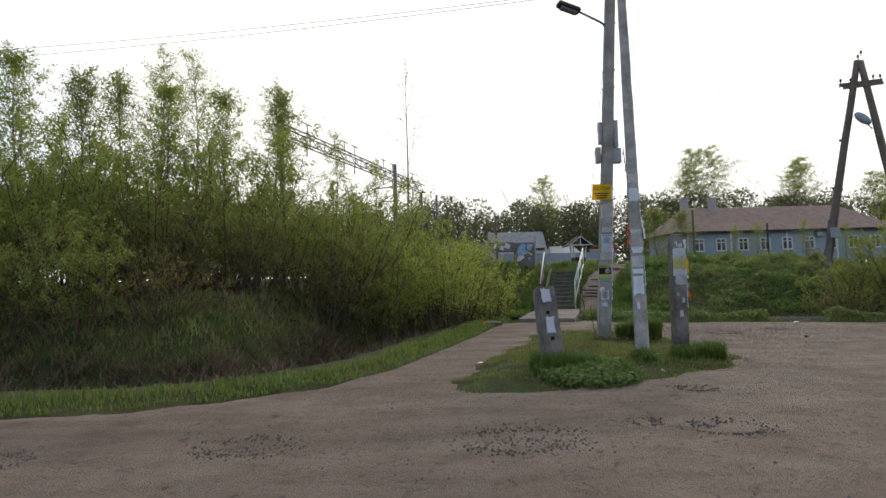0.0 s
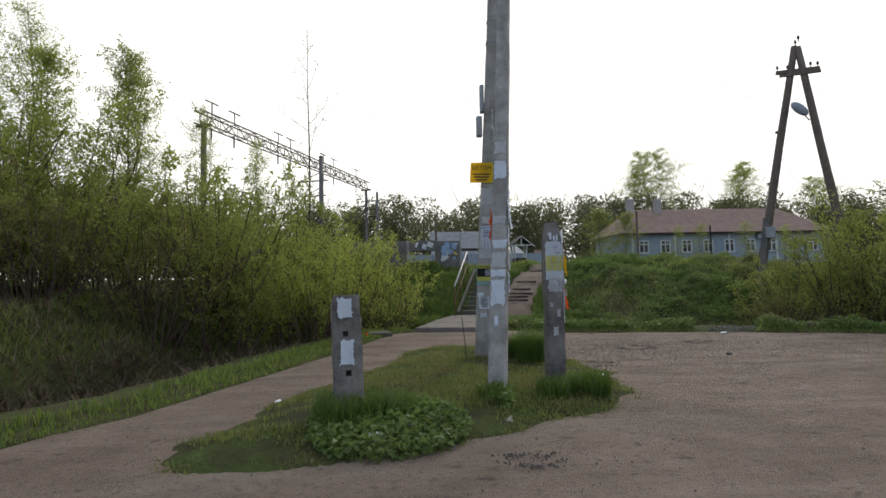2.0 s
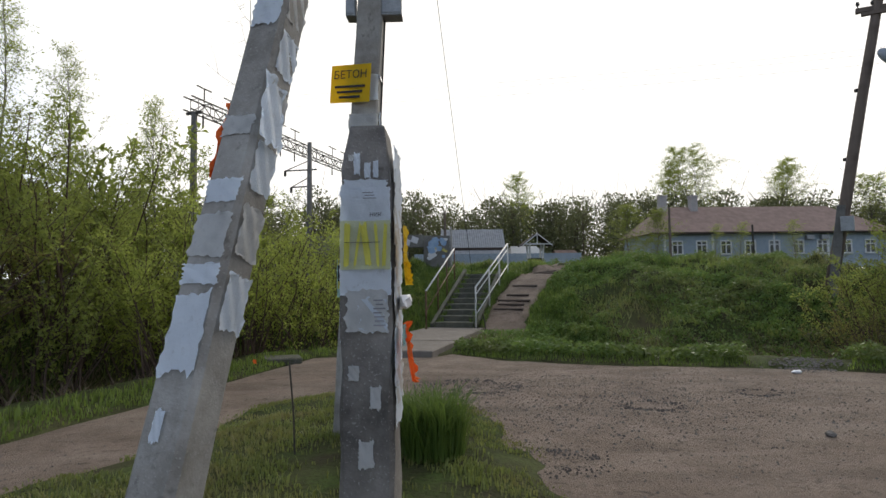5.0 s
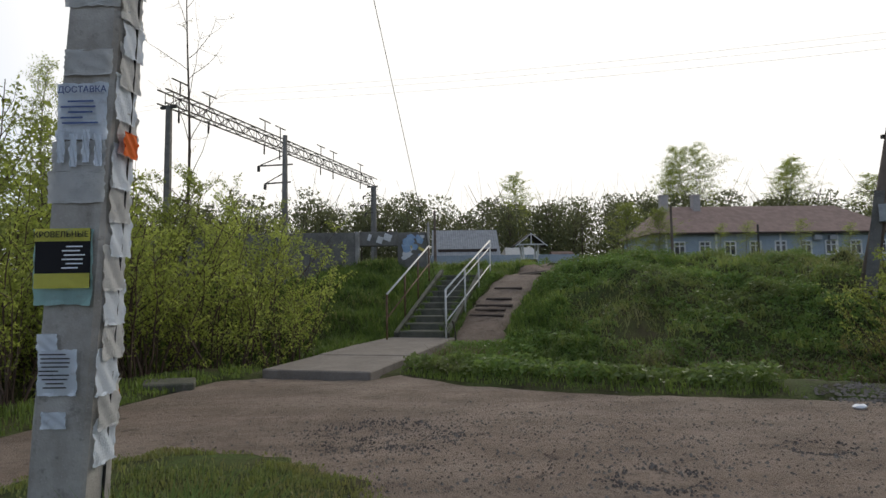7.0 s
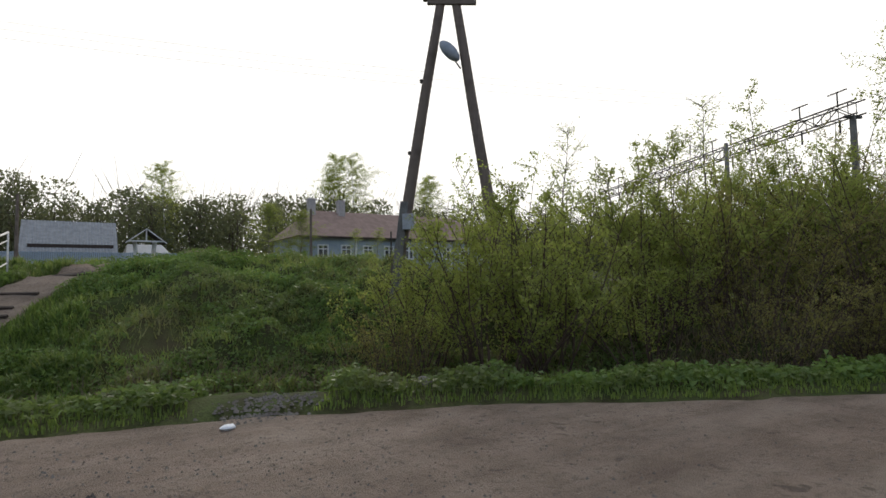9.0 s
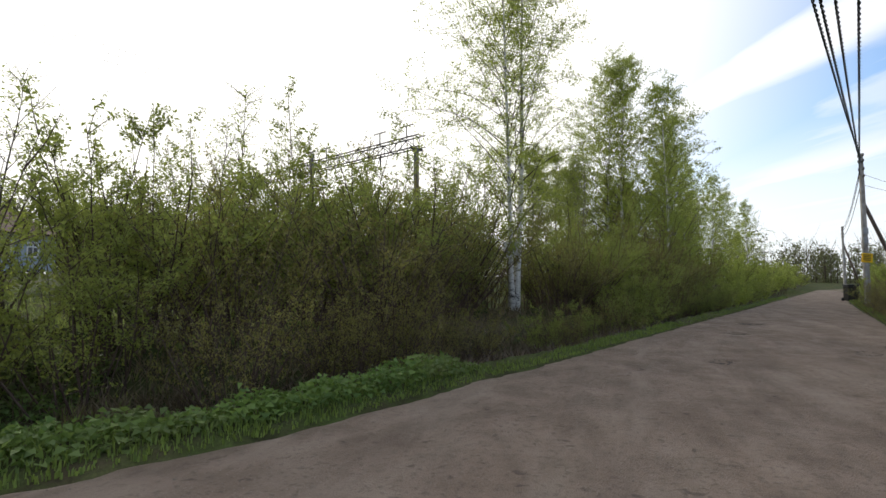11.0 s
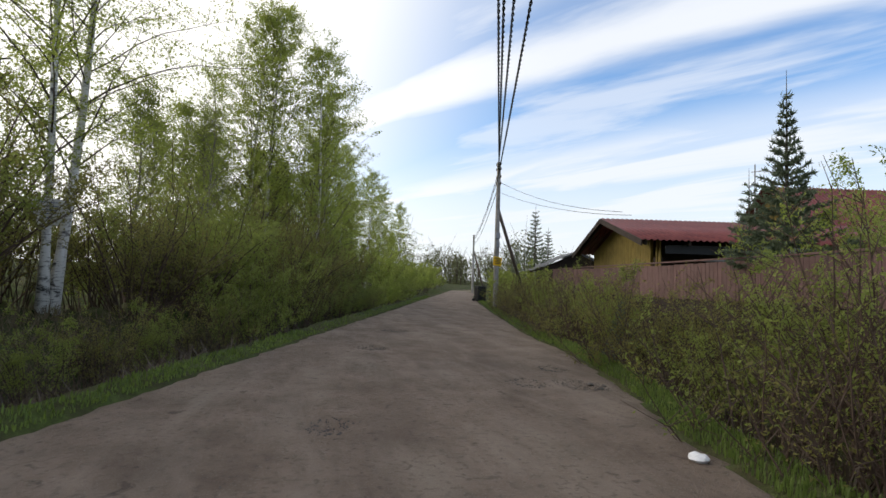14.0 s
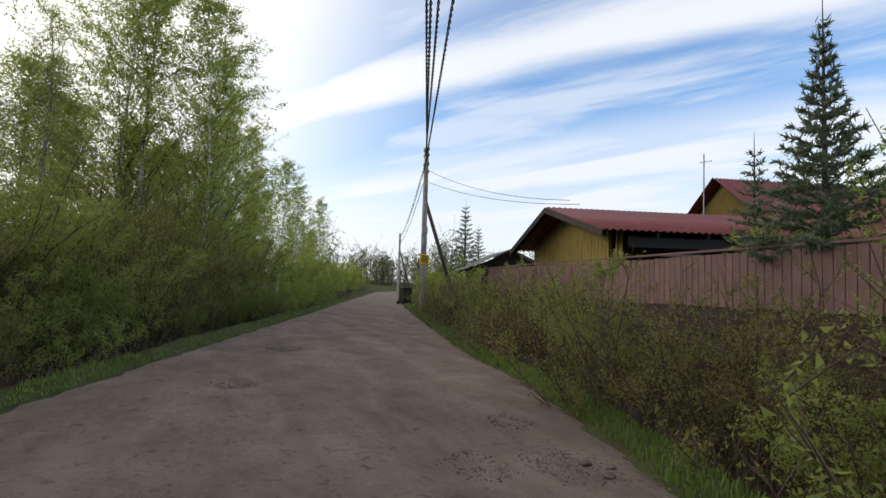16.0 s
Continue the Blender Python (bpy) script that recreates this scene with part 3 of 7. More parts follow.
def tree_meshes(seed, h=12.0, width=2.6, limbs=34, leaves=7000, size=0.075, leaf=None, droop=-0.06, clear=0.22, trunk_r=0.11, forks=1, bark=None, rise=0.9, twigs=7):
    """A tapered trunk with limbs, side twigs and an airy crown."""
    rng = np.random.default_rng(seed)
    bm = B()
    lines, tips = [], []
    for fk in range(forks):
        lean = rng.normal(size=2) * 0.03 + (np.array((0.05, 0.02)) * (fk * 2 - 1) if forks > 1 else 0)
        k = 10
        tp = np.array([(lean[0] * h * s + 0.08 * math.sin(s * 7 + seed + fk) + fk * 0.28, lean[1] * h * s + 0.07 * math.cos(s * 6 + seed), -0.2 + h * s) for s in np.linspace(0, 1, k)])
        tube(bm, [tuple(p) for p in tp], [trunk_r * (1 - 0.94 * s) * (0.8 if fk else 1.0) + (0.05 * trunk_r / 0.11 if i == 0 else 0) for i, s in enumerate(np.linspace(0, 1, k))], 8)
        for i in range(limbs // forks):
            f = clear + (0.97 - clear) * ((i + rng.uniform(0, 1)) / (limbs // forks))
            q = f * (k - 1)
            j = min(int(q), k - 2)
            p = tp[j] + (tp[j + 1] - tp[j]) * (q - j)
            a = i * 2.4 + rng.uniform(-0.5, 0.5)
            env = (1 - f ** 1.6) ** 0.8 * 1.05 * min(1.0, 0.45 + (f - clear) * 3.2) + 0.10
            L = width * env * rng.uniform(0.75, 1.25)
            lb = curve_line(p, unit((math.cos(a), math.sin(a), rise * rng.uniform(0.6, 1.4))), L, 7, rng, 0.10, droop)
            lines.append((lb, np.linspace(max(0.008, trunk_r * 0.22 * (1 - f) + 0.007), 0.004, 7)))
            for t in range(twigs):
                g = rng.uniform(0.2, 1.0) * 5.99
                jj = int(g)
                pp = lb[jj] + (lb[jj + 1] - lb[jj]) * (g - jj)
                b = rng.uniform(0, math.tau)
                tw = curve_line(pp, unit((math.cos(b), math.sin(b), rng.uniform(-0.2, 0.9))), (0.35 + 0.28 * L) * rng.uniform(0.6, 1.2), 3, rng, 0.18, droop * 1.6)
                lines.append((tw, np.linspace(0.006, 0.0025, 3)))
                tips.append(tw)
    T = np.array(tips)
    pick = rng.integers(0, len(T), leaves)
    f = rng.uniform(0.0, 2.0, leaves)
    kk = np.minimum(f.astype(int), 1)
    pos = T[pick, kk] + (T[pick, kk + 1] - T[pick, kk]) * (f - kk)[:, None] + rng.normal(size=(leaves, 3)) * 0.07
    me = bpy.data.meshes.new("trunk")
    bm.to_mesh(me)
    bm.free()
    me.materials.append(bark or M_BARK)
    me.polygons.foreach_set("use_smooth", [True] * len(me.polygons))
    return me, tubes_mesh("limbs", lines, M_BARK_PALE if bark is M_BARK_PALE else M_BARK), leaves_mesh("crown", pos, size, rng, leaf or M_LEAF_G)


def spruce_meshes(seed, h=5.5, width=1.9, needles=46000, bare=0.05, power=1.2):
    rng = np.random.default_rng(seed)
    bm = B()
    tube(bm, [(0, 0, -0.1), (0.02, 0, h * 0.5), (0, 0.01, h)], [0.018 * h, 0.009 * h, 0.004], 7)
    me = bpy.data.meshes.new("trunk")
    bm.to_mesh(me)
    bm.free()
    me.materials.append(M_BARK)
    lines, segs = [], []
    n = int(10 * h / 3)
    for w in range(n):
        f = bare + (0.93 - bare) * (w / n) ** 0.95
        z = f * h
        m = 7 if f < 0.85 else 4
        for i in range(m):
            a = w * 1.1 + i * math.tau / m + rng.uniform(-0.25, 0.25)
            L = width * (1 - f) ** power * rng.uniform(0.75, 1.15) + 0.10
            up = 0.75 * f - 0.15
            br = curve_line((0, 0, z), unit((math.cos(a), math.sin(a), up)), L, 6, rng, 0.05, 0.035)
            lines.append((br, np.linspace(0.012, 0.003, 6)))
            segs.append((br, L))
            for j in range(int(2 + 7 * L)):
                g = rng.uniform(0.15, 0.98) * 4.99
                k = int(g)
                p = br[k] + (br[k + 1] - br[k]) * (g - k)
                side = rng.choice((-1, 1)) * rng.uniform(0.5, 1.1)
                tw = curve_line(p, unit((math.cos(a + side), math.sin(a + side), up - 0.1)), L * rng.uniform(0.18, 0.4) * (1.15 - g / 6) + 0.05, 4, rng, 0.05, 0.01)
                segs.append((tw, L * 0.3))
    # short needle sprays along all the twigs
    tot = np.array([s[1] for s in segs])
    pick = rng.choice(len(segs), needles, p=tot / tot.sum())
    pos, dirs = np.zeros((needles, 3)), np.zeros((needles, 3))
    for i, s in enumerate(pick):
        ln = segs[s][0]
        g = rng.uniform(0.0, len(ln) - 1.001)
        k = int(g)
        pos[i] = ln[k] + (ln[k + 1] - ln[k]) * (g - k)
        dirs[i] = ln[k + 1] - ln[k]
    dirs /= np.linalg.norm(dirs, axis=1, keepdims=True) + 1e-9
    side = rng.normal(size=(needles, 3))
    d = unit_rows(dirs * 0.9 + side * 0.55)
    b = unit_rows(np.cross(d, rng.normal(size=(needles, 3))))
    L = rng.uniform(0.06, 0.105, (needles, 1)) * (1 + 0.05 * h)
    q = np.stack([pos - b * L * 0.15, pos + b * L * 0.15, pos + d * L], 1)
    return me, tubes_mesh("limbs", lines, M_BARK), quick_mesh("needles", q.reshape(-1, 3), np.arange(3 * needles), 3, M_NEEDLE)


def unit_rows(v):
    return v / (np.linalg.norm(v, axis=1, keepdims=True) + 1e-9)


def gz(x, y):
    return float(height(np.array([x]), np.array([y]))[0])


def plant(name, meshes, names, label, category, x, y, s, rz, group, lean=0.0, sz=1.0, z=None):
    e = thing(name, label, category, group=group)
    e.matrix_world = pose(x, y, (gz(x, y) if z is None else z) + 0.02, lean, 0, rz) @ Matrix.Diagonal((s, s, s * sz, 1))
    for me, nm in zip(meshes, names):
        child(nm, me, e)
    return e


SHRUBS_Y = [shrub_meshes(11, leaf=M_LEAF_Y, leaves=8200), shrub_meshes(12, stems=19, spread=1.8, leaf=M_LEAF_Y), shrub_meshes(13, stems=23, leaf=M_LEAF_Y, leaves=6400)]
SHRUBS_G = [shrub_meshes(21, leaf=M_LEAF_G), shrub_meshes(22, spread=1.8, stems=22, leaf=M_LEAF_G, leaves=8800), shrub_meshes(23, stems=20, leaf=M_LEAF_G)]
SHRUBS_O = [shrub_meshes(31, leaf=M_LEAF_O, leaves=4600, stems=26, size=0.054), shrub_meshes(32, leaf=M_LEAF_O, leaves=5200, spread=1.8, stems=26, size=0.054)]
SHRUBS_FAR = [shrub_meshes(81, leaf=M_LEAF_G, leaves=2000, stems=9, size=0.12), shrub_meshes(82, leaf=M_LEAF_Y, leaves=1900, stems=9, size=0.12)]
SHRUBS_B = [shrub_meshes(33, leaf=M_LEAF_O, leaves=1900, spread=2.1, stems=34, size=0.06), shrub_meshes(34, leaf=M_LEAF_G, leaves=2000, spread=2.0, stems=34, size=0.06)]
SHRUBS_TALL = [[shrub_meshes(91, 5.5, 2.4, 26, 12000, 0.085, M_LEAF_Y)], [shrub_meshes(92, 5.5, 2.4, 26, 12000, 0.085, M_LEAF_G), shrub_meshes(93, 5.5, 2.1, 24, 12000, 0.085, M_LEAF_G)], [shrub_meshes(94, 5.5, 2.4, 28, 8500, 0.075, M_LEAF_O)]]
BIRCHES = [tree_meshes(41, 13.5, 4.2, 80, 46000, 0.08, M_LEAF_Y, -0.09, 0.22, 0.12, 2, M_BIRCH, 1.6, 12), tree_meshes(42, 13.0, 3.9, 76, 22000, 0.10, M_LEAF_Y, -0.03, 0.07, 0.11, 1, M_BIRCH, 1.25),
           tree_meshes(43, 12.0, 3.5, 72, 20000, 0.10, M_LEAF_Y, -0.03, 0.07, 0.10, 1, M_BIRCH, 1.3)]
ALDERS = [tree_meshes(51, 8.0, 2.4, 44, 10500, 0.085, M_LEAF_G, 0.05, 0.06, 0.06, 1, M_BARK_PALE, 1.6, 6), tree_meshes(52, 7.5, 2.2, 42, 10500, 0.085, M_LEAF_Y, 0.05, 0.05, 0.055, 1, M_BARK_PALE, 1.7, 6),
          tree_meshes(53, 8.5, 1.8, 40, 5600, 0.068, M_LEAF_Y, 0.05, 0.08, 0.055, 1, M_BARK_PALE, 1.8, 6)]
SAPLING = tree_meshes(61, 5.5, 0.75, 22, 900, 0.06, M_LEAF_Y, 0.06, 0.12, 0.03, 1, None, 1.6, 4)
BARE = tree_meshes(62, 11.0, 2.2, 18, 350, 0.05, M_LEAF_O, 0.07, 0.22, 0.06, 1, None, 1.1, 3)
SPRUCE = spruce_meshes(71, width=3.0, needles=17000, bare=0.3, power=2.0)
SPRUCE_FAR = spruce_meshes(72, 6.0, 1.45, 12000)
rngp = random.Random(5)


def shrub(kind, x, y, h, label, group):
    far = x > 46 or (x < -5 and y > 18)
    tall = h > 4.0 and not far
    if tall:
        kind = SHRUBS_TALL[0 if kind is SHRUBS_Y else 1 if kind is SHRUBS_G else 2]
    ms = rngp.choice(SHRUBS_FAR if far else kind)
    return plant("bush", ms, ("stem_fan", "crown"), label, "bush", x, y, h / (4.75 if tall else 2.75), rngp.uniform(0, 360), group, 0, rngp.uniform(0.92, 1.08))


def tree(ms, base_h, x, y, h, label, group, name="tree", rz=None, wide=1.0):
    e = plant(name, ms, ("trunk", "branching", "crown"), label, "tree", x, y, h / base_h, rngp.uniform(0, 360) if rz is None else rz, group)
    e.scale = (e.scale[0] * wide, e.scale[1] * wide, e.scale[2])
    return e


L_THICK = "dense young willow bush with fresh leaves behind the ditch"
L_OLIVE = "half-leafless brown bush with thin upright stems"
# thicket west of the footpath, along the ditch
for x, y, h, k in ((-0.9, 18.6, 3.3, 0), (-1.9, 17.3, 3.4, 0), (-0.4, 20.8, 3.4, 0), (-2.6, 19.4, 3.9, 0), (-3.2, 16.2, 3.7, 0), (-4.0, 18.2, 4.2, 1), (-4.3, 14.6, 3.6, 1), (-5.3, 16.4, 4.6, 1),
                   (-5.6, 13.6, 3.4, 2), (-6.6, 15.0, 4.4, 1), (-7.4, 12.6, 3.0, 2), (-8.6, 14.2, 4.2, 1), (-9.6, 12.2, 3.2, 2), (-10.6, 13.8, 4.4, 1), (-11.6, 11.4, 3.3, 1), (-12.6, 12.8, 4.4, 0),
                   (-13.6, 11.2, 3.8, 1), (-14.8, 12.5, 4.5, 1), (-16.5, 11.8, 4.4, 0), (-1.6, 22.4, 3.2, 0), (-3.6, 21.6, 3.8, 1), (-6.2, 19.6, 4.6, 1), (-9.0, 17.5, 4.5, 2), (-2.2, 14.9, 2.6, 0), (-9.4, 8.9, 2.6, 1), (-10.9, 8.8, 3.0, 1), (-12.4, 8.7, 3.2, 2), (-8.1, 9.4, 1.9, 2), (-13.9, 8.6, 3.4, 1),
                   (-9.4, 15.6, 5.4, 0), (-11.4, 15.0, 5.6, 0), (-13.4, 14.4, 5.6, 0), (-15.6, 14.2, 5.8, 0),
                   (-18.5, 15.5, 5.0, 1), (-16.0, 18.5, 5.2, 2), (-13.0, 21.5, 5.0, 1), (-10.0, 22.5, 5.0, 2), (-7.2, 23.5, 4.6, 1), (-21, 12, 5, 1)):
    shrub((SHRUBS_Y, SHRUBS_G, SHRUBS_O)[k], x, y, h, L_OLIVE if k == 2 else L_THICK, "thicket bushes")
for x, y, h, k, b in ((-13.2, 14.6, 7.2, 0, 8.0), (-10.9, 15.2, 6.9, 1, 7.5), (-9.2, 15.8, 6.8, 1, 7.5), (-7.6, 16.6, 7.0, 0, 8.0), (-6.0, 17.8, 6.2, 2, 8.5), (-4.6, 18.9, 5.6, 2, 8.5), (-12.2, 17.5, 9.0, 2, 8.5),
                      (-11.2, 18.4, 9.2, 2, 8.5), (-15.4, 15.0, 7.6, 1, 7.5), (-17.5, 14.5, 8.2, 0, 8.0), (-14.6, 19.0, 8.0, 0, 8.0), (-8.6, 19.2, 8.2, 2, 8.5), (-19.5, 13.0, 8.0, 1, 7.5)):
    tree(ALDERS[k], b, x, y, h, "young slender tree with fresh spring leaves in the thicket" if k < 2 else "thin half-bare young tree in the thicket", "thicket trees")
tree(BARE, 11.0, -3.8, 23.7, 11.0, "tall bare sapling with few thin branches", "", "sapling")
# bushes on the bank east of the stairs
for x, y, h, k in ((11.4, 16.8, 1.9, 2), (12.4, 17.5, 3.3, 1), (13.3, 16.4, 3.7, 1), (14.6, 16.2, 3.9, 1), (15.6, 17.6, 3.95, 0), (16.4, 15.0, 3.3, 1), (17.8, 16.0, 3.9, 1), (18.6, 14.1, 3.2, 2), (20.2, 15.0, 4.0, 1),
                   (20.9, 12.6, 3.4, 2), (22.4, 14.2, 4.6, 1), (23.3, 12.9, 3.8, 2), (24.8, 13.6, 5.5, 1), (27.2, 12.8, 5.2, 2), (23.8, 15.6, 5.6, 1), (28.4, 15.0, 5.8, 2), (31.8, 13.6, 5.6, 1), (17.0, 12.9, 2.3, 2), (26.4, 15.2, 6.0, 1), (21.6, 17.2, 4.6, 1), (19.4, 16.8, 4.3, 1), (20.6, 16.0, 4.2, 2), (25.2, 16.6, 6.0, 2),
                   (29.3, 13.6, 4.8, 2), (24.0, 12.4, 2.6, 2), (25.4, 12.9, 2.8, 1), (26.9, 13.2, 4.6, 1), (28.3, 12.9, 3.0, 2), (29.8, 13.2, 2.8, 1),
                   (31.4, 12.4, 3.0, 2), (33.2, 11.4, 3.2, 1), (34.8, 10.8, 3.4, 2), (36.4, 10.2, 3.2, 1), (39.0, 9.0, 3.0, 2), (41.0, 8.4, 3.2, 1), (43.5, 7.6, 3.0, 2), (45.6, 6.8, 3.2, 1), (19.3, 11.9, 1.9, 2), (22.2, 11.0, 1.9, 2)):
    shrub((SHRUBS_Y, SHRUBS_G, SHRUBS_O)[k], x, y, h, L_OLIVE if k == 2 else "leafy willow bush on the bank beyond the ditch", "bank bushes")
for x, y, h in ((16.9, 17.8, 5.3), (23.2, 17.5, 7.0), (22.6, 18.2, 6.0)):
    tree(SAPLING, 5.5, x, y, h, "slender sapling with small yellow-green leaves", "bank saplings", "sapling", wide=1.3)
# belt of trees along the road
tree(BIRCHES[0], 13.5, 29.72, 11.0, 14.2, "twin-stemmed birch with white bark and airy crown", "roadside birches", "birch", 160)
for x, y, h, k in ((43.2, 7.3, 14.6, 1), (43.4, 8.1, 14.2, 1), (42.0, 5.0, 12.6, 2), (46.5, 4.6, 11.4, 2), (51, 3.8, 11, 1), (58, 2.5, 11, 2), (66, -0.5, 11.0, 1), (75, -3, 10.5, 2), (86, -7.5, 11, 1)):
    tree(BIRCHES[k], (13.5, 13.0, 12.0)[k], x, y, h, "tall narrow birch with yellow-green leaves in the roadside belt", "roadside birches", "birch")
for i in range(52):
    x = 30.5 + i * 1.75 + rngp.uniform(-0.5, 0.5)
    y = float(yN(np.array([x]))[0]) + 3.1 + rngp.uniform(0, 2.6)
    k = rngp.choice((0, 1, 1, 2, 2))
    shrub((SHRUBS_Y, SHRUBS_G, SHRUBS_O)[k], x, y, rngp.uniform(3.4, 5.0) if x < 50 else rngp.uniform(2.7, 4.2), L_OLIVE if k == 2 else "green willow bush in the roadside belt", "roadside bushes")
for i in range(18):
    x = 38.0 + i * 3.0 + rngp.uniform(-0.8, 0.8)
    y = float(yN(np.array([x]))[0]) + 5.5 + rngp.uniform(0, 4.5)
    k = rngp.choice((0, 1, 2))
    tree(ALDERS[k], (8.0, 7.5, 8.5)[k], x, y, rngp.uniform(6.5, 9.0), "young tree with thin trunk in the roadside belt", "roadside trees")
for i in range(30):
    x = 18.6 + i * 1.5 + rngp.uniform(-0.4, 0.4)
    y = float(yN(np.array([x]))[0]) + (1.75 if x > 23 else 2.3) + rngp.uniform(0, 0.6)
    k = rngp.choice((1, 1, 2, 2))
    shrub((SHRUBS_Y, SHRUBS_G, SHRUBS_O)[k], x, y, (rngp.uniform(1.9, 2.7) if not 20.5 < x < 30 else rngp.uniform(0.9, 1.5) if x < 26 else rngp.uniform(1.5, 2.2)), L_OLIVE if k == 2 else "low green bush on the ditch edge by the road", "roadside bushes")
for i in range(15):
    x = 30.6 + i * 1.15
    k = rngp.choice((1, 2, 1))
    shrub((SHRUBS_Y, SHRUBS_G, SHRUBS_O)[k], x, float(yN(np.array([x]))[0]) + 3.4 + rngp.uniform(0, 0.8), rngp.uniform(2.3, 3.2), L_OLIVE if k == 2 else "low green bush on the ditch edge by the road", "roadside bushes")
for i in range(8):
    x = 38.5 + i * 2.2 + rngp.uniform(-0.6, 0.6)
    y = float(yN(np.array([x]))[0]) + 8.0 + rngp.uniform(0, 3.0)
    k = rngp.choice((0, 1))
    tree(ALDERS[k], (8.0, 7.5)[k], x, y, rngp.uniform(7.0, 9.0), "dense young tree deeper in the roadside belt", "roadside trees", wide=1.25)
# bushes in front of the garden fence
for i in range(42):
    x = 16.6 + i * 0.76 + rngp.uniform(-0.3, 0.3)
    y = float(yS(np.array([x]))[0]) - (0.95 if i % 2 else 1.8) - rngp.uniform(0, 0.35)
    k = rngp.choice((2, 3, 1, 3, 2))
    h = rngp.choice((1.6, 1.9, 2.1, 2.25)) * rngp.uniform(1.0, 1.2) if x < 34 else rngp.uniform(1.7, 2.4)
    shrub((SHRUBS_Y, SHRUBS_G, SHRUBS_O, SHRUBS_B)[k], x, y, h, L_OLIVE if k > 1 else "low willow bush with yellow-green leaves by the fence", "fence bushes")
for i in range(12):
    x = 47.0 + i * 3.2
    shrub(SHRUBS_Y, x, float(yS(np.array([x]))[0]) - 2.2 - rngp.uniform(0, 1.0), rngp.uniform(2.2, 3.0), "low willow bush with yellow-green leaves by the road", "fence bushes")


def spruce(ms, base_h, x, y, h, label, wide=1.0):
    e = plant("spruce", ms, ("trunk", "branching", "foliage"), label, "spruce", x, y, h / base_h, rngp.uniform(0, 360), "garden spruces")
    e.scale = (e.scale[0] * wide, e.scale[1] * wide, e.scale[2])


shrub(SHRUBS_Y, 23.7, -4.9, 4.1, "tall yellow-green garden bush behind the fence", "garden bushes")
spruce(SPRUCE, 5.5, 24.35, -2.95, 5.55, "dark blue-green spruce behind the garden fence", 0.8)
spruce(SPRUCE_FAR, 6.0, 25.9, -3.6, 4.0, "small spruce beside the larger one")
spruce(SPRUCE_FAR, 6.0, 56.0, -12.4, 7.6, "dark pointed spruce beyond the sheds")
spruce(SPRUCE_FAR, 6.0, 60.0, -15.5, 6.4, "dark pointed spruce beyond the sheds")
spruce(SPRUCE_FAR, 6.0, 88.0, -24.5, 7.0, "dark pointed spruce by the road")
spruce(SPRUCE_FAR, 6.0, 25.6, -0.2, 1.7, "small spruce sapling before the fence", 1.2)


def far_woods():
    """Woods on the skyline: trunks and many leaf clumps in one sheet of stuff."""
    rng = np.random.default_rng(9)
    lines, pos, sz = [], [], []
    spots = []
    for i in range(520):
        spots.append((rng.uniform(-70, 210), rng.uniform(98, 128), rng.uniform(10, 15.5)))
    for i in range(60):
        spots.append((rng.uniform(-190, -60), rng.uniform(40, 120), rng.uniform(9, 14)))
    for i in range(170):
        spots.append((rng.uniform(120, 260), rng.uniform(-120, 95), rng.uniform(9, 14)))
    for i in range(50):
        spots.append((rng.uniform(-150, 200), rng.uniform(-120, -70), rng.uniform(9, 14)))
    for i in range(46):
        x = rng.uniform(172, 200)
        spots.append((x, float(yN(np.array([x]))[0]) + rng.uniform(-16, 14), rng.uniform(7, 12)))
    for x, y, h in spots:
        if 60 < x < 170 and float(yS(np.array([x]))[0]) - 7 < y < float(yN(np.array([x]))[0]) + 7:
            continue
        z = 3.2 if y > 30 else 0.0
        lines.append((np.array([(x, y, z - 0.3), (x + rng.normal() * 0.3, y, z + h * 0.5), (x + rng.normal() * 0.5, y, z + h * 0.97)]), np.array((0.16, 0.09, 0.02))))
        w = h * rng.uniform(0.26, 0.42)
        n = 640 if y > 90 else 200
        f = rng.uniform(0.03, 1.0, n)
        r = w * np.sqrt(rng.uniform(0.02, 1, n)) * np.sqrt(np.clip(1 - ((f - 0.5) / 0.52) ** 2, 0.02, 1)) * (0.85 + 0.3 * np.sin(f * 9 + x))
        a = rng.uniform(0, math.tau, n)
        pos.append(np.stack([x + r * np.cos(a), y + r * np.sin(a), z + f * h], 1))
        for _ in range(5):
            fz, aa = rng.uniform(0.25, 0.85), rng.uniform(0, math.tau)
            p0 = np.array((x, y, z + h * fz))
            lines.append((np.array([p0, p0 + np.array((math.cos(aa), math.sin(aa), 1.1)) * w * 0.5, p0 + np.array((math.cos(aa), math.sin(aa), 1.5)) * w * 0.9]), np.array((0.05, 0.035, 0.015))))
    p = np.vstack(pos)
    wood = new("far_woods", leaves_mesh("far_woods", p, 0.55, rng, M_FARWOOD, 0.0, 0.75))
    tagged(wood, "far mixed wood with spring leaves on the skyline", "trees", kind="stuff")
    tr = new("far_trunks", tubes_mesh("far_trunks", lines, M_BARK))
    tagged(tr, "dark trunks and limbs of the far wood", "trees", kind="stuff")


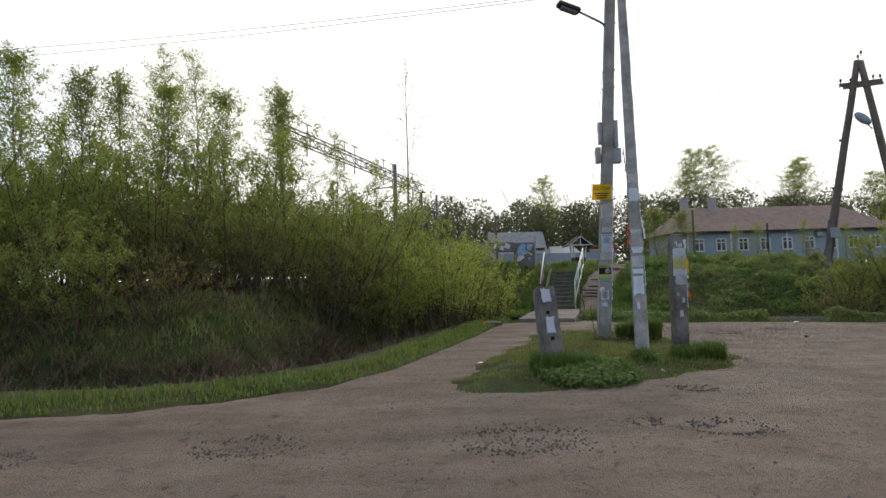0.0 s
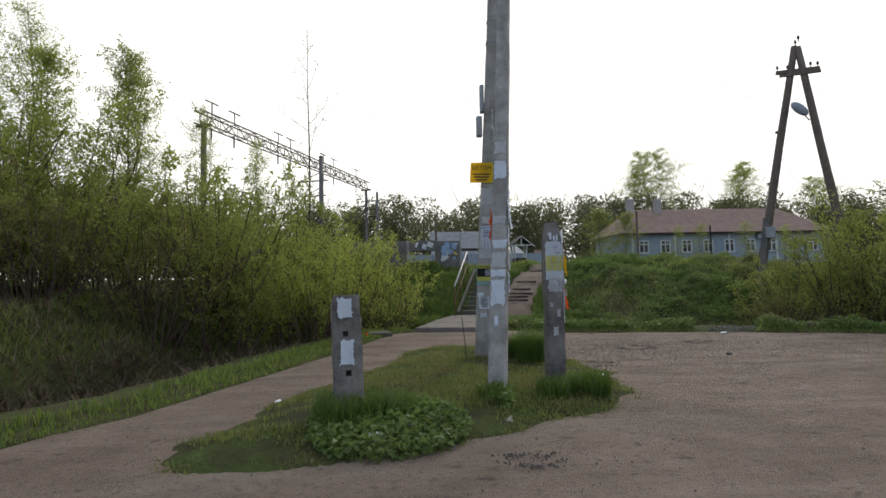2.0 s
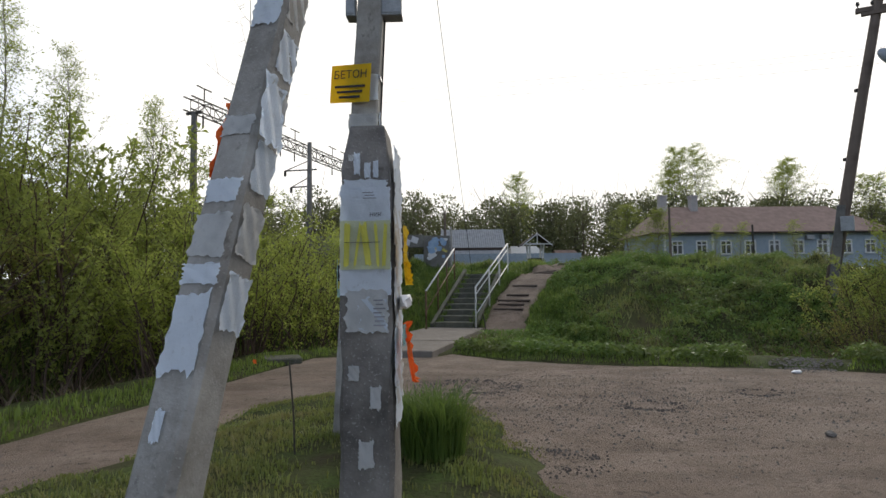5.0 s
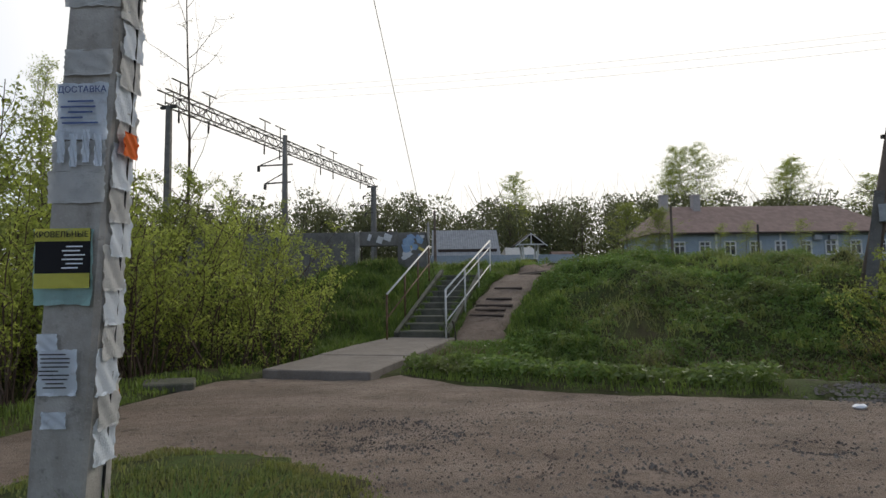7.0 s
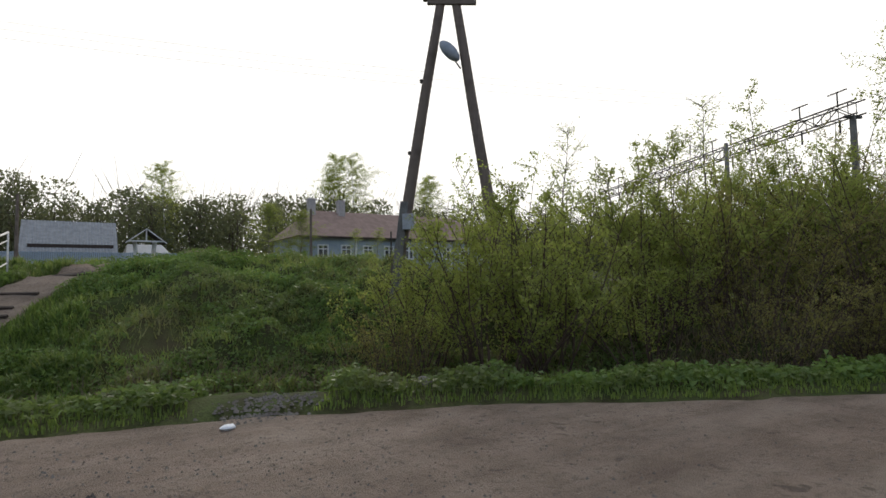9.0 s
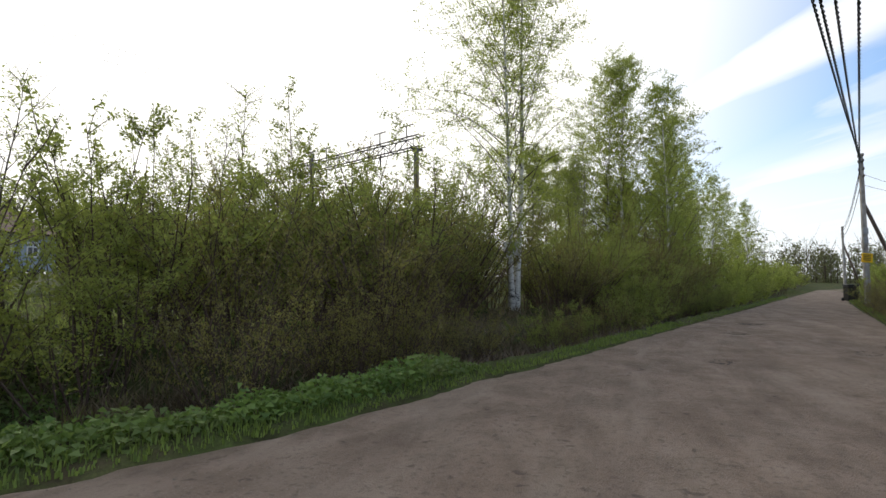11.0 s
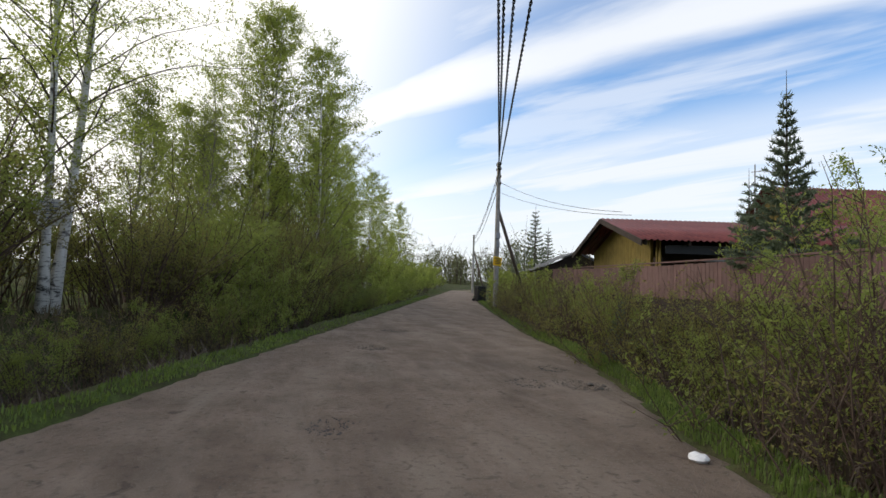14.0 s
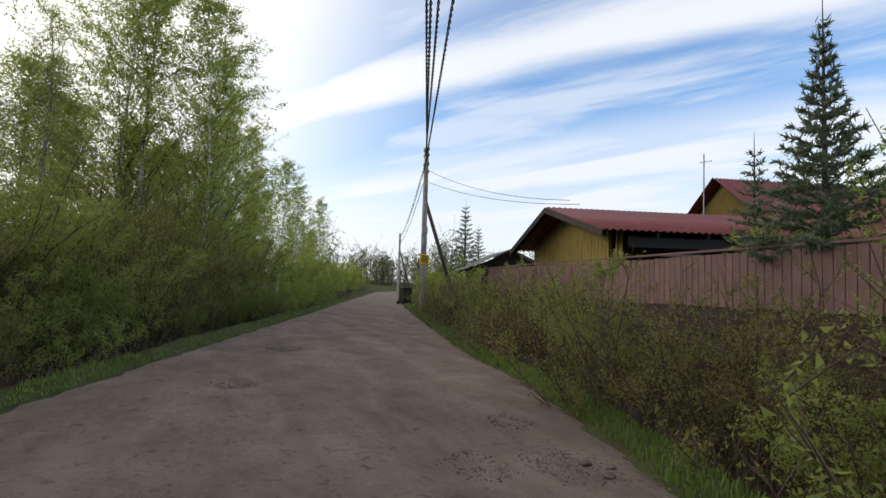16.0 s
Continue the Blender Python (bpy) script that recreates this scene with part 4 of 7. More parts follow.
far_woods()
for x, y, h, k, b in ((54.5, 113, 26, 0, 13.5), (51.0, 114, 22, 1, 13.0), (73.5, 113, 23, 0, 13.5), (20.0, 108, 19.5, 1, 13.0), (92, 113, 20, 0, 13.5)):
    e = tree(BIRCHES[k], b, x, y, h, "tall airy tree standing above the far wood", "skyline trees", wide=1.15)
for x, y, h in ((32.5, 58, 5.0), (29.5, 57, 4.6), (38.5, 59, 5.2), (43.0, 59, 4.6), (22.5, 60, 7.0), (25.5, 61, 6.5)):
    tree(ALDERS[0 if h > 6 else 2], 8.0 if h > 6 else 8.5, x, y, h, "crooked garden apple tree in front of the blue house", "garden trees", wide=2.0)

# ---- poles, stubs and papers of the junction ----
def text_mesh(s, size, mat):
    cu = bpy.data.curves.new("lettering", "FONT")
    cu.body, cu.size, cu.align_x, cu.align_y, cu.extrude = s, size, "CENTER", "CENTER", 0.0008
    ob = bpy.data.objects.new("lettering", cu)
    scene.collection.objects.link(ob)
    me = bpy.data.meshes.new_from_object(ob)
    bpy.data.objects.remove(ob)
    me.materials.clear()
    me.materials.append(mat)
    return me


def sheet_bm(w, h, seed, ragged=0.12, curl=0.012, nx=12, nz=14):
    """A glued sheet in the x-z plane facing -y, with torn edges, lifted corners and real thickness."""
    rng = random.Random(seed)
    bm = B()
    rows = []
    for j in range(nz + 1):
        row = []
        for i in range(nx + 1):
            u, v = i / nx - 0.5, j / nz - 0.5
            e = (abs(u) > 0.49) or (abs(v) > 0.49)
            x = u * w + ((0.25 * math.sin(j * 0.5 + seed) - 0.4 + rng.uniform(-0.6, 0.5)) * 0.3 * ragged * w * (1 if u > 0 else -1) if e and abs(u) > 0.49 else 0)
            z = v * h + ((0.25 * math.sin(i * 0.6 + seed * 2) - 0.4 + rng.uniform(-0.6, 0.5)) * 0.3 * ragged * h * (1 if v > 0 else -1) if e and abs(v) > 0.49 else 0)
            y = -(0.5 + 0.5 * math.sin(i * 0.9 + j * 0.7 + seed)) * 0.3 * curl - (0.45 * curl * max(0.0, math.sin(i * 0.8 - j * 1.1 + seed * 3)) if e else 0)
            row.append(bm.verts.new((x, y, z)))
        rows.append(row)
    fs = [bm.faces.new((rows[j][i], rows[j][i + 1], rows[j + 1][i + 1], rows[j + 1][i])) for j in range(nz) for i in range(nx)]
    bmesh.ops.solidify(bm, geom=fs, thickness=0.0012)
    return bm


def stick(parent, x, z, w, h, mat, face="s", depth=0.0, seed=1, ragged=0.1, curl=0.012, name="paper", label="", off=0.006, lift=0.0):
    """A paper glued on a face of a post: s faces -y, e faces +x, w faces -x; depth is that face's distance from the axis."""
    ob = part(name, sheet_bm(w, h, seed, ragged, curl), mat, parent, label)
    ob.matrix_local = {"s": pose(x, -depth - off, z, lift), "e": pose(depth + off, x, z, lift, 0, 90), "w": pose(-depth - off, x, z, lift, 0, -90)}[face]
    return ob


def bars(parent, x, z, w, rows, step, depth, mat=None, face="s", off=0.011, seed=0, thick=0.3):
    """Lines of print that cannot be read."""
    rng = random.Random(seed)
    bm = B()
    for i in range(rows):
        ww = w * rng.uniform(0.55, 1.0)
        box(bm, (ww - w) / 2 * rng.choice((0, 1)), 0, -i * step, ww, 0.0012, step * thick)
    ob = part("print", bm, mat or M_INK, parent)
    ob.matrix_local = {"s": pose(x, -depth - off, z), "e": pose(depth + off, x, z, 0, 0, 90)}[face]


def letters(parent, s, size, x, z, depth, mat, off=0.012, rx=90):
    ob = child("lettering", text_mesh(s, size, mat), parent)
    ob.matrix_local = pose(x, -depth - off, z, rx)


def post_bm(w0, d0, w1, d1, h, chamfer=0.22, below=0.3, wear=0.01, seed=1, n=14, lean=(0, 0), worn_top=0.0):
    """A cast concrete post: eight-sided section, tapering, edges chipped."""
    rng = random.Random(seed)
    bm = B()
    rings = []
    for j in range(n + 1):
        f = j / n
        z = -below + (h + below) * f
        w, d = w0 + (w1 - w0) * f, d0 + (d1 - d0) * f
        if j == n and worn_top:
            w, d = w * (1 - worn_top), d * (1 - worn_top)
        c = chamfer * min(w, d) / 2
        pts = [(-w / 2 + c, -d / 2), (w / 2 - c, -d / 2), (w / 2, -d / 2 + c), (w / 2, d / 2 - c), (w / 2 - c, d / 2), (-w / 2 + c, d / 2), (-w / 2, d / 2 - c), (-w / 2, -d / 2 + c)]
        rings.append([bm.verts.new((px + lean[0] * f + rng.uniform(-wear, wear) * 0.5, py + lean[1] * f + rng.uniform(-wear, wear) * 0.5, z + (rng.uniform(-wear, wear) * 2 if j == n else 0))) for px, py in pts])
    for a, b in zip(rings, rings[1:]):
        for k in range(8):
            bm.faces.new((a[k], a[(k + 1) % 8], b[(k + 1) % 8], b[k]))
    bm.faces.new(rings[0][::-1]), bm.faces.new(rings[-1])
    return bm


def pole_main():
    p = thing("concrete_pole", "tall grey concrete pole covered with torn notices", "utility pole", (1.29, 10.53, gz(1.29, 10.53)), -3)
    p.matrix_world = p.matrix_world @ pose(0, 0, 0, 0.8)
    part("shaft", post_bm(0.285, 0.23, 0.20, 0.18, 8.8, 0.18, lean=(0.52, 0.0), seed=3, n=18), M_CONC, p)

    def d(z):
        return 0.116 - 0.025 * z / 8.5

    def cx(z):
        return 0.52 * (z + 0.3) / 9.1
    for x, z, w, h, m, s in ((0, 2.19, 0.25, 0.28, M_PAPER_W, 1), (0.0, 1.97, 0.26, 0.16, M_PAPER_G, 2), (0, 2.85, 0.28, 0.30, M_PAPER_G, 3), (0.01, 2.43, 0.24, 0.13, M_PAPER_G, 4), (0, 1.83, 0.28, 0.16, M_PAPER_G, 5),
                             (-0.02, 0.96, 0.19, 0.22, M_PAPER_W, 6), (-0.02, 0.74, 0.12, 0.08, M_PAPER_W, 7), (0, 3.25, 0.25, 0.26, M_PAPER_W, 8), (0, 1.98, 0.27, 0.10, M_PAPER_G, 9), (-0.08, 1.10, 0.10, 0.08, M_PAPER_W, 31)):
        stick(p, x + cx(z), z, w, h, m, "s", d(z), s)
    stick(p, -0.03 + cx(1.47), 1.45, 0.285, 0.36, M_PAPER_C, "s", d(1.4), 10, 0.06, 0.02, off=0.009)
    stick(p, -0.03 + cx(1.47), 1.49, 0.265, 0.27, M_INK, "s", d(1.4), 11, 0.0, 0.004, name="flyer", label="black and yellow printed flyer", off=0.017)
    stick(p, -0.03 + cx(1.47), 1.385, 0.265, 0.07, M_PAPER_LY, "s", d(1.4), 12, 0.0, 0.003, off=0.022)
    stick(p, -0.03 + cx(1.47), 1.60, 0.265, 0.06, M_PAPER_LY, "s", d(1.4), 13, 0.0, 0.003, off=0.022)
    letters(p, "КРОВЕЛЬНЫЕ", 0.038, -0.03 + cx(1.47), 1.60, d(1.4), M_INK, 0.032)
    bars(p, 0.03 + cx(1.47), 1.545, 0.12, 6, 0.02, d(1.4), M_PAPER_W, off=0.024, seed=3)
    letters(p, "ДОСТАВКА", 0.042, cx(2.3), 2.29, d(2.3), M_INK_B, 0.025)
    bars(p, cx(2.2), 2.235, 0.19, 5, 0.026, d(2.2), M_INK_B, off=0.024, seed=4)
    bars(p, -0.02 + cx(0.96), 1.045, 0.15, 9, 0.019, d(0.96), M_INK, off=0.024, seed=5)
    for i in range(4):
        stick(p, -0.09 + i * 0.06 + cx(2.2), 2.02 - 0.02 * (i % 2), 0.036, 0.16, M_PAPER_W, "s", d(2.2), 40 + i, 0.05, 0.02, name="tear_off", off=0.02)
    for i in range(15):
        z = 0.62 + i * 0.165
        ob = stick(p, 0.02 * math.sin(i * 2.3), z, 0.17, 0.23, (M_PAPER_W, M_PAPER_G, M_PAPER_W, M_PAPER_G)[i % 4], "e", 0.142 - 0.04 * z / 8.5, 60 + i, 0.12, 0.02, off=0.008)
        ob.location.x += cx(z)
    ob = stick(p, 0.0, 2.05, 0.12, 0.13, M_PAPER_O, "e", 0.135, 80, 0.2, 0.02, off=0.035, label="orange torn paper")
    ob.location.x += cx(2.05)
    # yellow advert, boxes, straps, lamp
    sg = part("sign", sheet_bm(0.42, 0.36, 5, 0.0, 0.006, 2, 2), M_PAPER_Y, p, "yellow plastic advert sign")
    sg.matrix_local = pose(cx(3.3) - 0.14, -0.135, 3.28, 0, 4, -18)
    for dz, s, sz in ((0.08, "БЕТОН", 0.105),):
        t = child("lettering", text_mesh(s, sz, M_INK), sg)
        t.matrix_local = pose(0, -0.014, dz, 90)
    bm = B()
    for i in range(3):
        box(bm, 0, -0.012, -0.03 - i * 0.05, 0.32 - 0.05 * i, 0.002, 0.022)
    part("print", bm, M_INK, sg)
    for x, y, z, w, dd, h, nm in ((0.17, 0, 4.62, 0.10, 0.18, 0.62, "cable_box"), (0.20, -0.02, 4.12, 0.20, 0.16, 0.34, "meter_box"), (-0.20, 0.02, 4.15, 0.10, 0.16, 0.36, "cable_box"), (-0.17, 0.02, 4.66, 0.07, 0.14, 0.5, "cable_box")):
        bm = B()
        box(bm, x + cx(z), y, z, w, dd, h, bevel=0.008)
        box(bm, x + cx(z), y - dd / 2 - 0.004, z, w * 0.8, 0.006, h * 0.85)
        part(nm, bm, M_STEEL, p)
    for z in (3.35, 5.7, 6.1, 7.2):
        bm = B()
        box(bm, cx(z), 0, z, 0.30 - 0.009 * z, 0.245 - 0.006 * z, 0.03)
        part("strap", bm, M_STEEL, p)
    bm = B()
    tube(bm, [(cx(7.5), 0, 7.1), (cx(7.5) - 0.25, -0.05, 7.25), (cx(7.5) - 0.75, -0.15, 7.47)], 0.025)
    arm = part("lamp_arm", bm, M_STEEL, p, smooth=True)
    bm = B()
    box(bm, cx(7.5) - 0.98, -0.19, 7.55, 0.55, 0.24, 0.12, pose(0, 0, 0, 0, 17, 12), 0.035)
    head = part("lamp_head", bm, M_IRON, p, "dark street lamp head")
    bm = B()
    box(bm, cx(7.5) - 0.99, -0.19, 7.48, 0.40, 0.17, 0.03, pose(0, 0, 0, 0, 17, 12), 0.01)
    part("lens", bm, M_LAMPGREY, head)
    bm = B()
    beam(bm, (cx(8) - 0.6, 0, 8.05), (cx(8) + 0.9, 0.05, 8.05), 0.06)
    bar = part("crossarm", bm, M_IRON, p)
    for x in (-0.5, -0.15, 0.4, 0.8):
        bm = B()
        tube(bm, [(cx(8) + x, 0.02, 8.06), (cx(8) + x, 0.02, 8.12), (cx(8) + x, 0.02, 8.2)], [0.03, 0.045, 0.025])
        part("insulator", bm, M_WHITE, bar)
    bm = B()
    tube(bm, [(cx(0) + 0.148, 0.03, 0.1), (cx(3) + 0.138, 0.04, 3.0), (cx(6) + 0.125, 0.02, 6.2), (cx(8) + 0.12, 0, 8.0)], 0.008, 6)
    part("cable", bm, M_WIRE, p)


def pole_brace():
    base, top = Vector((0.96, 7.2, 0.0)), Vector((1.80, 9.8, 8.1))
    p = thing("brace_pole", "leaning grey concrete brace pole with pasted notices", "utility pole", (base.x, base.y, gz(base.x, base.y) - 0.02))
    p.matrix_world = Matrix.Translation(base) @ pose(0, 0, 0, 0, 0, 0) @ (top - base).to_track_quat("Z", "Y").to_matrix().to_4x4() @ pose(0, 0, 0, 0, 0, 180)
    ax = p.matrix_world.to_3x3() @ Vector((0, -1, 0))
    if ax.y > 0:
        p.matrix_world = p.matrix_world @ pose(0, 0, 0, 0, 0, 180)
    part("shaft", post_bm(0.225, 0.22, 0.17, 0.17, 8.6, 0.24, 0.35, seed=8, n=18), M_CONC, p)
    for x, z, w, h, m, s in ((0, 1.35, 0.22, 0.36, M_PAPER_W, 1), (0.0, 1.78, 0.23, 0.22, M_PAPER_G, 2), (0.01, 2.0, 0.22, 0.13, M_PAPER_W, 3), (0, 2.35, 0.21, 0.12, M_PAPER_G, 4), (0, 3.1, 0.20, 0.30, M_PAPER_W, 5),
                             (-0.02, 0.98, 0.06, 0.13, M_PAPER_W, 6), (0, 3.45, 0.2, 0.2, M_PAPER_G, 7), (0, 1.60, 0.23, 0.10, M_PAPER_W, 8)):
        stick(p, x, z, w * 0.86, h, m, "s", 0.110 - 0.003 * z, s + 100, 0.35, 0.008)
    for i in range(6):
        stick(p, 0, 1.5 + i * 0.33, 0.16, 0.26, (M_PAPER_W, M_PAPER_G)[i % 2], "e", 0.110 - 0.004 * i, 120 + i, 0.2, 0.02)
    stick(p, 0.0, 2.32, 0.15, 0.42, M_PAPER_O, "w", 0.108, 130, 0.12, 0.05, label="faded orange paper")
    stick(p, 0.0, 3.9, 0.16, 0.5, M_PAPER_G, "w", 0.104, 131, 0.2, 0.05, lift=4)
    stick(p, -0.05, 2.45, 0.18, 0.40, M_PAPER_W, "e", 0.115, 132, 0.2, 0.04, lift=-7)


def stub_left():
    p = thing("concrete_stub", "short broken concrete post with holes and paper scraps", "post", (-0.70, 6.34, gz(-0.70, 6.34) - 0.02), 10)
    p.matrix_world = pose(-0.70, 6.34, gz(-0.70, 6.34) - 0.02, -15.5, 0, 10)
    bm = post_bm(0.30, 0.24, 0.29, 0.235, 1.26, 0.10, 0.3, 0.012, 21, 10)
    bmesh.ops.recalc_face_normals(bm, faces=bm.faces)
    ob = part("shaft", bm, M_STUB, p)
    cut = bpy.data.meshes.new("cut")
    b2 = B()
    box(b2, -0.02, -0.1, 0.86, 0.055, 0.24, 0.055), box(b2, 0.0, -0.1, 0.46, 0.06, 0.24, 0.06)
    b2.to_mesh(cut)
    b2.free()
    co = bpy.data.objects.new("cut", cut)
    scene.collection.objects.link(co)
    co.parent = p
    md = ob.modifiers.new("holes", "BOOLEAN")
    md.operation, md.object, md.solver = "DIFFERENCE", co, "EXACT"
    bpy.context.view_layer.update()
    me = bpy.data.meshes.new_from_object(ob.evaluated_get(bpy.context.evaluated_depsgraph_get()))
    ob.modifiers.clear()
    ob.data = me
    bpy.data.objects.remove(co)
    stick(p, -0.02, 1.13, 0.17, 0.23, M_PAPER_W, "s", 0.12, 201, 0.55, 0.006)
    stick(p, -0.01, 0.67, 0.15, 0.28, M_PAPER_W, "s", 0.12, 202, 0.5, 0.006)
    stick(p, 0.0, 1.0, 0.10, 0.12, M_PAPER_G, "e", 0.147, 203, 0.3, 0.01)


def stub_right():
    p = thing("concrete_stub", "concrete post wrapped in layers of paper notices", "post", (1.80, 7.66, gz(1.80, 7.66) - 0.02), -4)
    part("shaft", post_bm(0.235, 0.27, 0.205, 0.25, 2.08, 0.16, 0.3, 0.014, 33, 14, worn_top=0.3), M_STUB, p, "stained concrete shaft")
    D = 0.131
    for x, z, w, h, m, s, rag in ((0, 1.815, 0.212, 0.09, M_PAPER_W, 1, 0.35), (0, 1.745, 0.214, 0.16, M_PAPER_W, 2, 0.06), (0.0, 1.44, 0.220, 0.14, M_PAPER_W, 4, 0.05), (0.005, 1.305, 0.19, 0.19, M_PAPER_G, 7, 0.3),
                                  (0.03, 1.29, 0.13, 0.15, M_PAPER_W, 10, 0.5), (-0.035, 1.925, 0.03, 0.10, M_PAPER_W, 5, 0.5), (0.045, 1.90, 0.025, 0.08, M_PAPER_W, 6, 0.5), (0.01, 1.895, 0.03, 0.07, M_PAPER_W, 11, 0.5), (-0.06, 1.95, 0.025, 0.03, M_PAPER_G, 12, 0.5),
                                  (0.0, 0.72, 0.07, 0.12, M_PAPER_G, 8, 0.5), (0.04, 0.95, 0.05, 0.10, M_PAPER_G, 9, 0.5), (-0.05, 1.05, 0.05, 0.07, M_PAPER_G, 13, 0.5)):
        stick(p, x, z, w, h, m, "s", D, s + 300, rag, 0.007, off=0.004 + 0.001 * (s % 4))
    stick(p, 0.0, 1.58, 0.214, 0.205, M_PAPER_PALE, "s", D, 330, 0.03, 0.006, off=0.010, label="pale yellow notice under clear film")
    for i, (x, w, tilt) in enumerate(((-0.075, 0.026, 2), (-0.03, 0.012, 8), (0.005, 0.028, -7), (0.05, 0.014, -4), (0.083, 0.016, 3))):
        ob = stick(p, x, 1.58, w, 0.19, M_PAPER_LY, "s", D, 335 + i, 0.3, 0.003, name="stripe", off=0.020)
        ob.rotation_euler.y += radians(tilt)
    bars(p, -0.01, 1.59, 0.15, 1, 0.02, D, M_INK, off=0.027, seed=2, thick=0.12)
    letters(p, "НИК", 0.024, 0.045, 1.705, D, M_INK, 0.016)
    bars(p, 0.02, 1.80, 0.06, 3, 0.012, D, M_INK_GREY, off=0.016, seed=9, thick=0.25)
    bars(p, 0.06, 1.35, 0.05, 7, 0.017, D, M_INK_GREY, off=0.018, seed=12, thick=0.35)
    for i in range(13):
        z = 0.9 + i * 0.085
        stick(p, 0.03 * math.sin(i * 1.9), z, 0.25, 0.17, (M_PAPER_W, M_PAPER_G, M_PAPER_W, M_PAPER_W)[i % 4], "e", 0.114, 340 + i, 0.3, 0.008)
    yl = stick(p, -0.05, 1.58, 0.13, 0.17, M_PAPER_Y, "e", 0.125, 360, 0.02, 0.02, off=0.03, label="yellow notice with tear-off strips", name="notice")
    for i in range(4):
        stick(p, -0.095 + 0.03 * i, 1.46, 0.026, 0.10, M_PAPER_Y, "e", 0.125, 361 + i, 0.05, 0.02, name="tear_off", off=0.034 + 0.004 * i, lift=-6)
    stick(p, -0.07, 1.20, 0.10, 0.09, M_PAPER_C, "e", 0.12, 370, 0.2, 0.02, off=0.03, label="cyan scrap")
    stick(p, 0.01, 1.12, 0.09, 0.26, M_PAPER_O, "e", 0.12, 371, 0.1, 0.05, off=0.04, name="rag", label="orange plastic rag", lift=-8)
    bm = B()
    bmesh.ops.create_icosphere(bm, subdivisions=2, radius=0.06, matrix=Matrix.Translation((0.15, 0, 1.34)) @ Matrix.Diagonal((0.5, 1.6, 0.55, 1)))
    for v in bm.verts:
        v.co += Vector((random.uniform(-1, 1), random.uniform(-1, 1), random.uniform(-1, 1))) * 0.008
    part("crumpled_film", bm, M_PLASTIC_W, p, "white crumpled plastic film")


def a_frame():
    p = thing("wooden_pole", "dark A-shaped wooden power pole with lamp", "utility pole", (14.8, 20.0, 0))
    o = Vector((14.8, 20.0, 0))

    def leg(name, a, b, r0, r1):
        bm = B()
        a, b = Vector(a) - o, Vector(b) - o
        tube(bm, [a.lerp(b, f) + Vector((0.02 * math.sin(f * 9), 0.02 * math.cos(f * 7), 0)) for f in (0, 0.2, 0.4, 0.6, 0.8, 1)], [r0 + (r1 - r0) * f for f in (0, 0.2, 0.4, 0.6, 0.8, 1)], 10)
        return part(name, bm, M_WOODPOLE, p, smooth=True)
    leg("leg", (13.72, 20.92, 1.2), (14.96, 19.92, 10.05), 0.165, 0.115)
    leg("leg", (16.0, 18.95, 0.4), (15.03, 19.86, 10.0), 0.165, 0.115)
    bm = B()
    beam(bm, Vector((13.72, 20.85, 1.0)) - o, Vector((13.95, 20.62, 3.6)) - o, 0.2, 0.24, 0.17)
    part("stub", bm, M_CONC_DARK, p, "dark concrete footing stub")
    for a, b, w in (((14.45, 20.33, 9.16), (15.52, 19.42, 9.02), 0.13), ((14.5, 20.2, 9.0), (15.5, 19.35, 8.9), 0.10)):
        bm = B()
        beam(bm, Vector(a) - o, Vector(b) - o, w)
        part("crossarm", bm, M_WOODPOLE, p)
    for x, y, z in ((14.5, 20.3, 9.2), (15.47, 19.46, 9.07), (14.98, 19.9, 10.05), (15.06, 19.83, 10.2), (14.75, 20.08, 9.14), (15.3, 19.6, 9.1)):
        bm = B()
        q = Vector((x, y, z)) - o
        tube(bm, [q, q + Vector((0, 0, 0.1)), q + Vector((0, 0, 0.13)), q + Vector((0, 0, 0.22))], [0.015, 0.018, 0.05, 0.035])
        part("insulator", bm, M_IRON, p)
    bm = B()
    a = Vector((15.2, 19.7, 7.15)) - o
    tube(bm, [a, a + Vector((-0.1, 0.02, 0.12)), a + Vector((-0.16, 0.03, 0.2))], 0.022, 6)
    part("lamp_arm", bm, M_IRON, p)
    bm = B()
    bmesh.ops.create_uvsphere(bm, u_segments=16, v_segments=10, radius=1, matrix=Matrix.Translation(a + Vector((-0.3, 0.08, 0.45))) @ pose(0, 0, 0, 0, -42, -40) @ Matrix.Diagonal((0.17, 0.19, 0.36, 1)))
    part("lamp_head", bm, M_LAMPGREY, p, "grey oval street lamp head", smooth=True)
    bm = B()
    box(bm, 13.98 - o.x, 20.48 - o.y, 3.05, 0.32, 0.24, 0.42, pose(0, 0, 0, 0, 0, -40), 0.01)
    part("meter_box", bm, M_STEEL, p)
    for z, f in ((4.9, 0.42), (6.9, 0.64)):
        bm = B()
        q = Vector((13.72, 20.92, 1.2)).lerp(Vector((14.96, 19.92, 10.05)), f) - o
        box(bm, q.x - 0.12, q.y + 0.1, q.z, 0.10, 0.08, 0.09)
        part("bracket", bm, M_IRON, p)


def wire(a, b, sag, r, label, n=24, group="overhead wires", mat=None):
    a, b = Vector(a), Vector(b)
    bm = B()
    tube(bm, [a.lerp(b, i / n) - Vector((0, 0, sag * 4 * (i / n) * (1 - i / n))) for i in range(n + 1)], r, 5)
    return tagged(part("wire", bm, mat or M_WIRE, None), label, "wire", group)


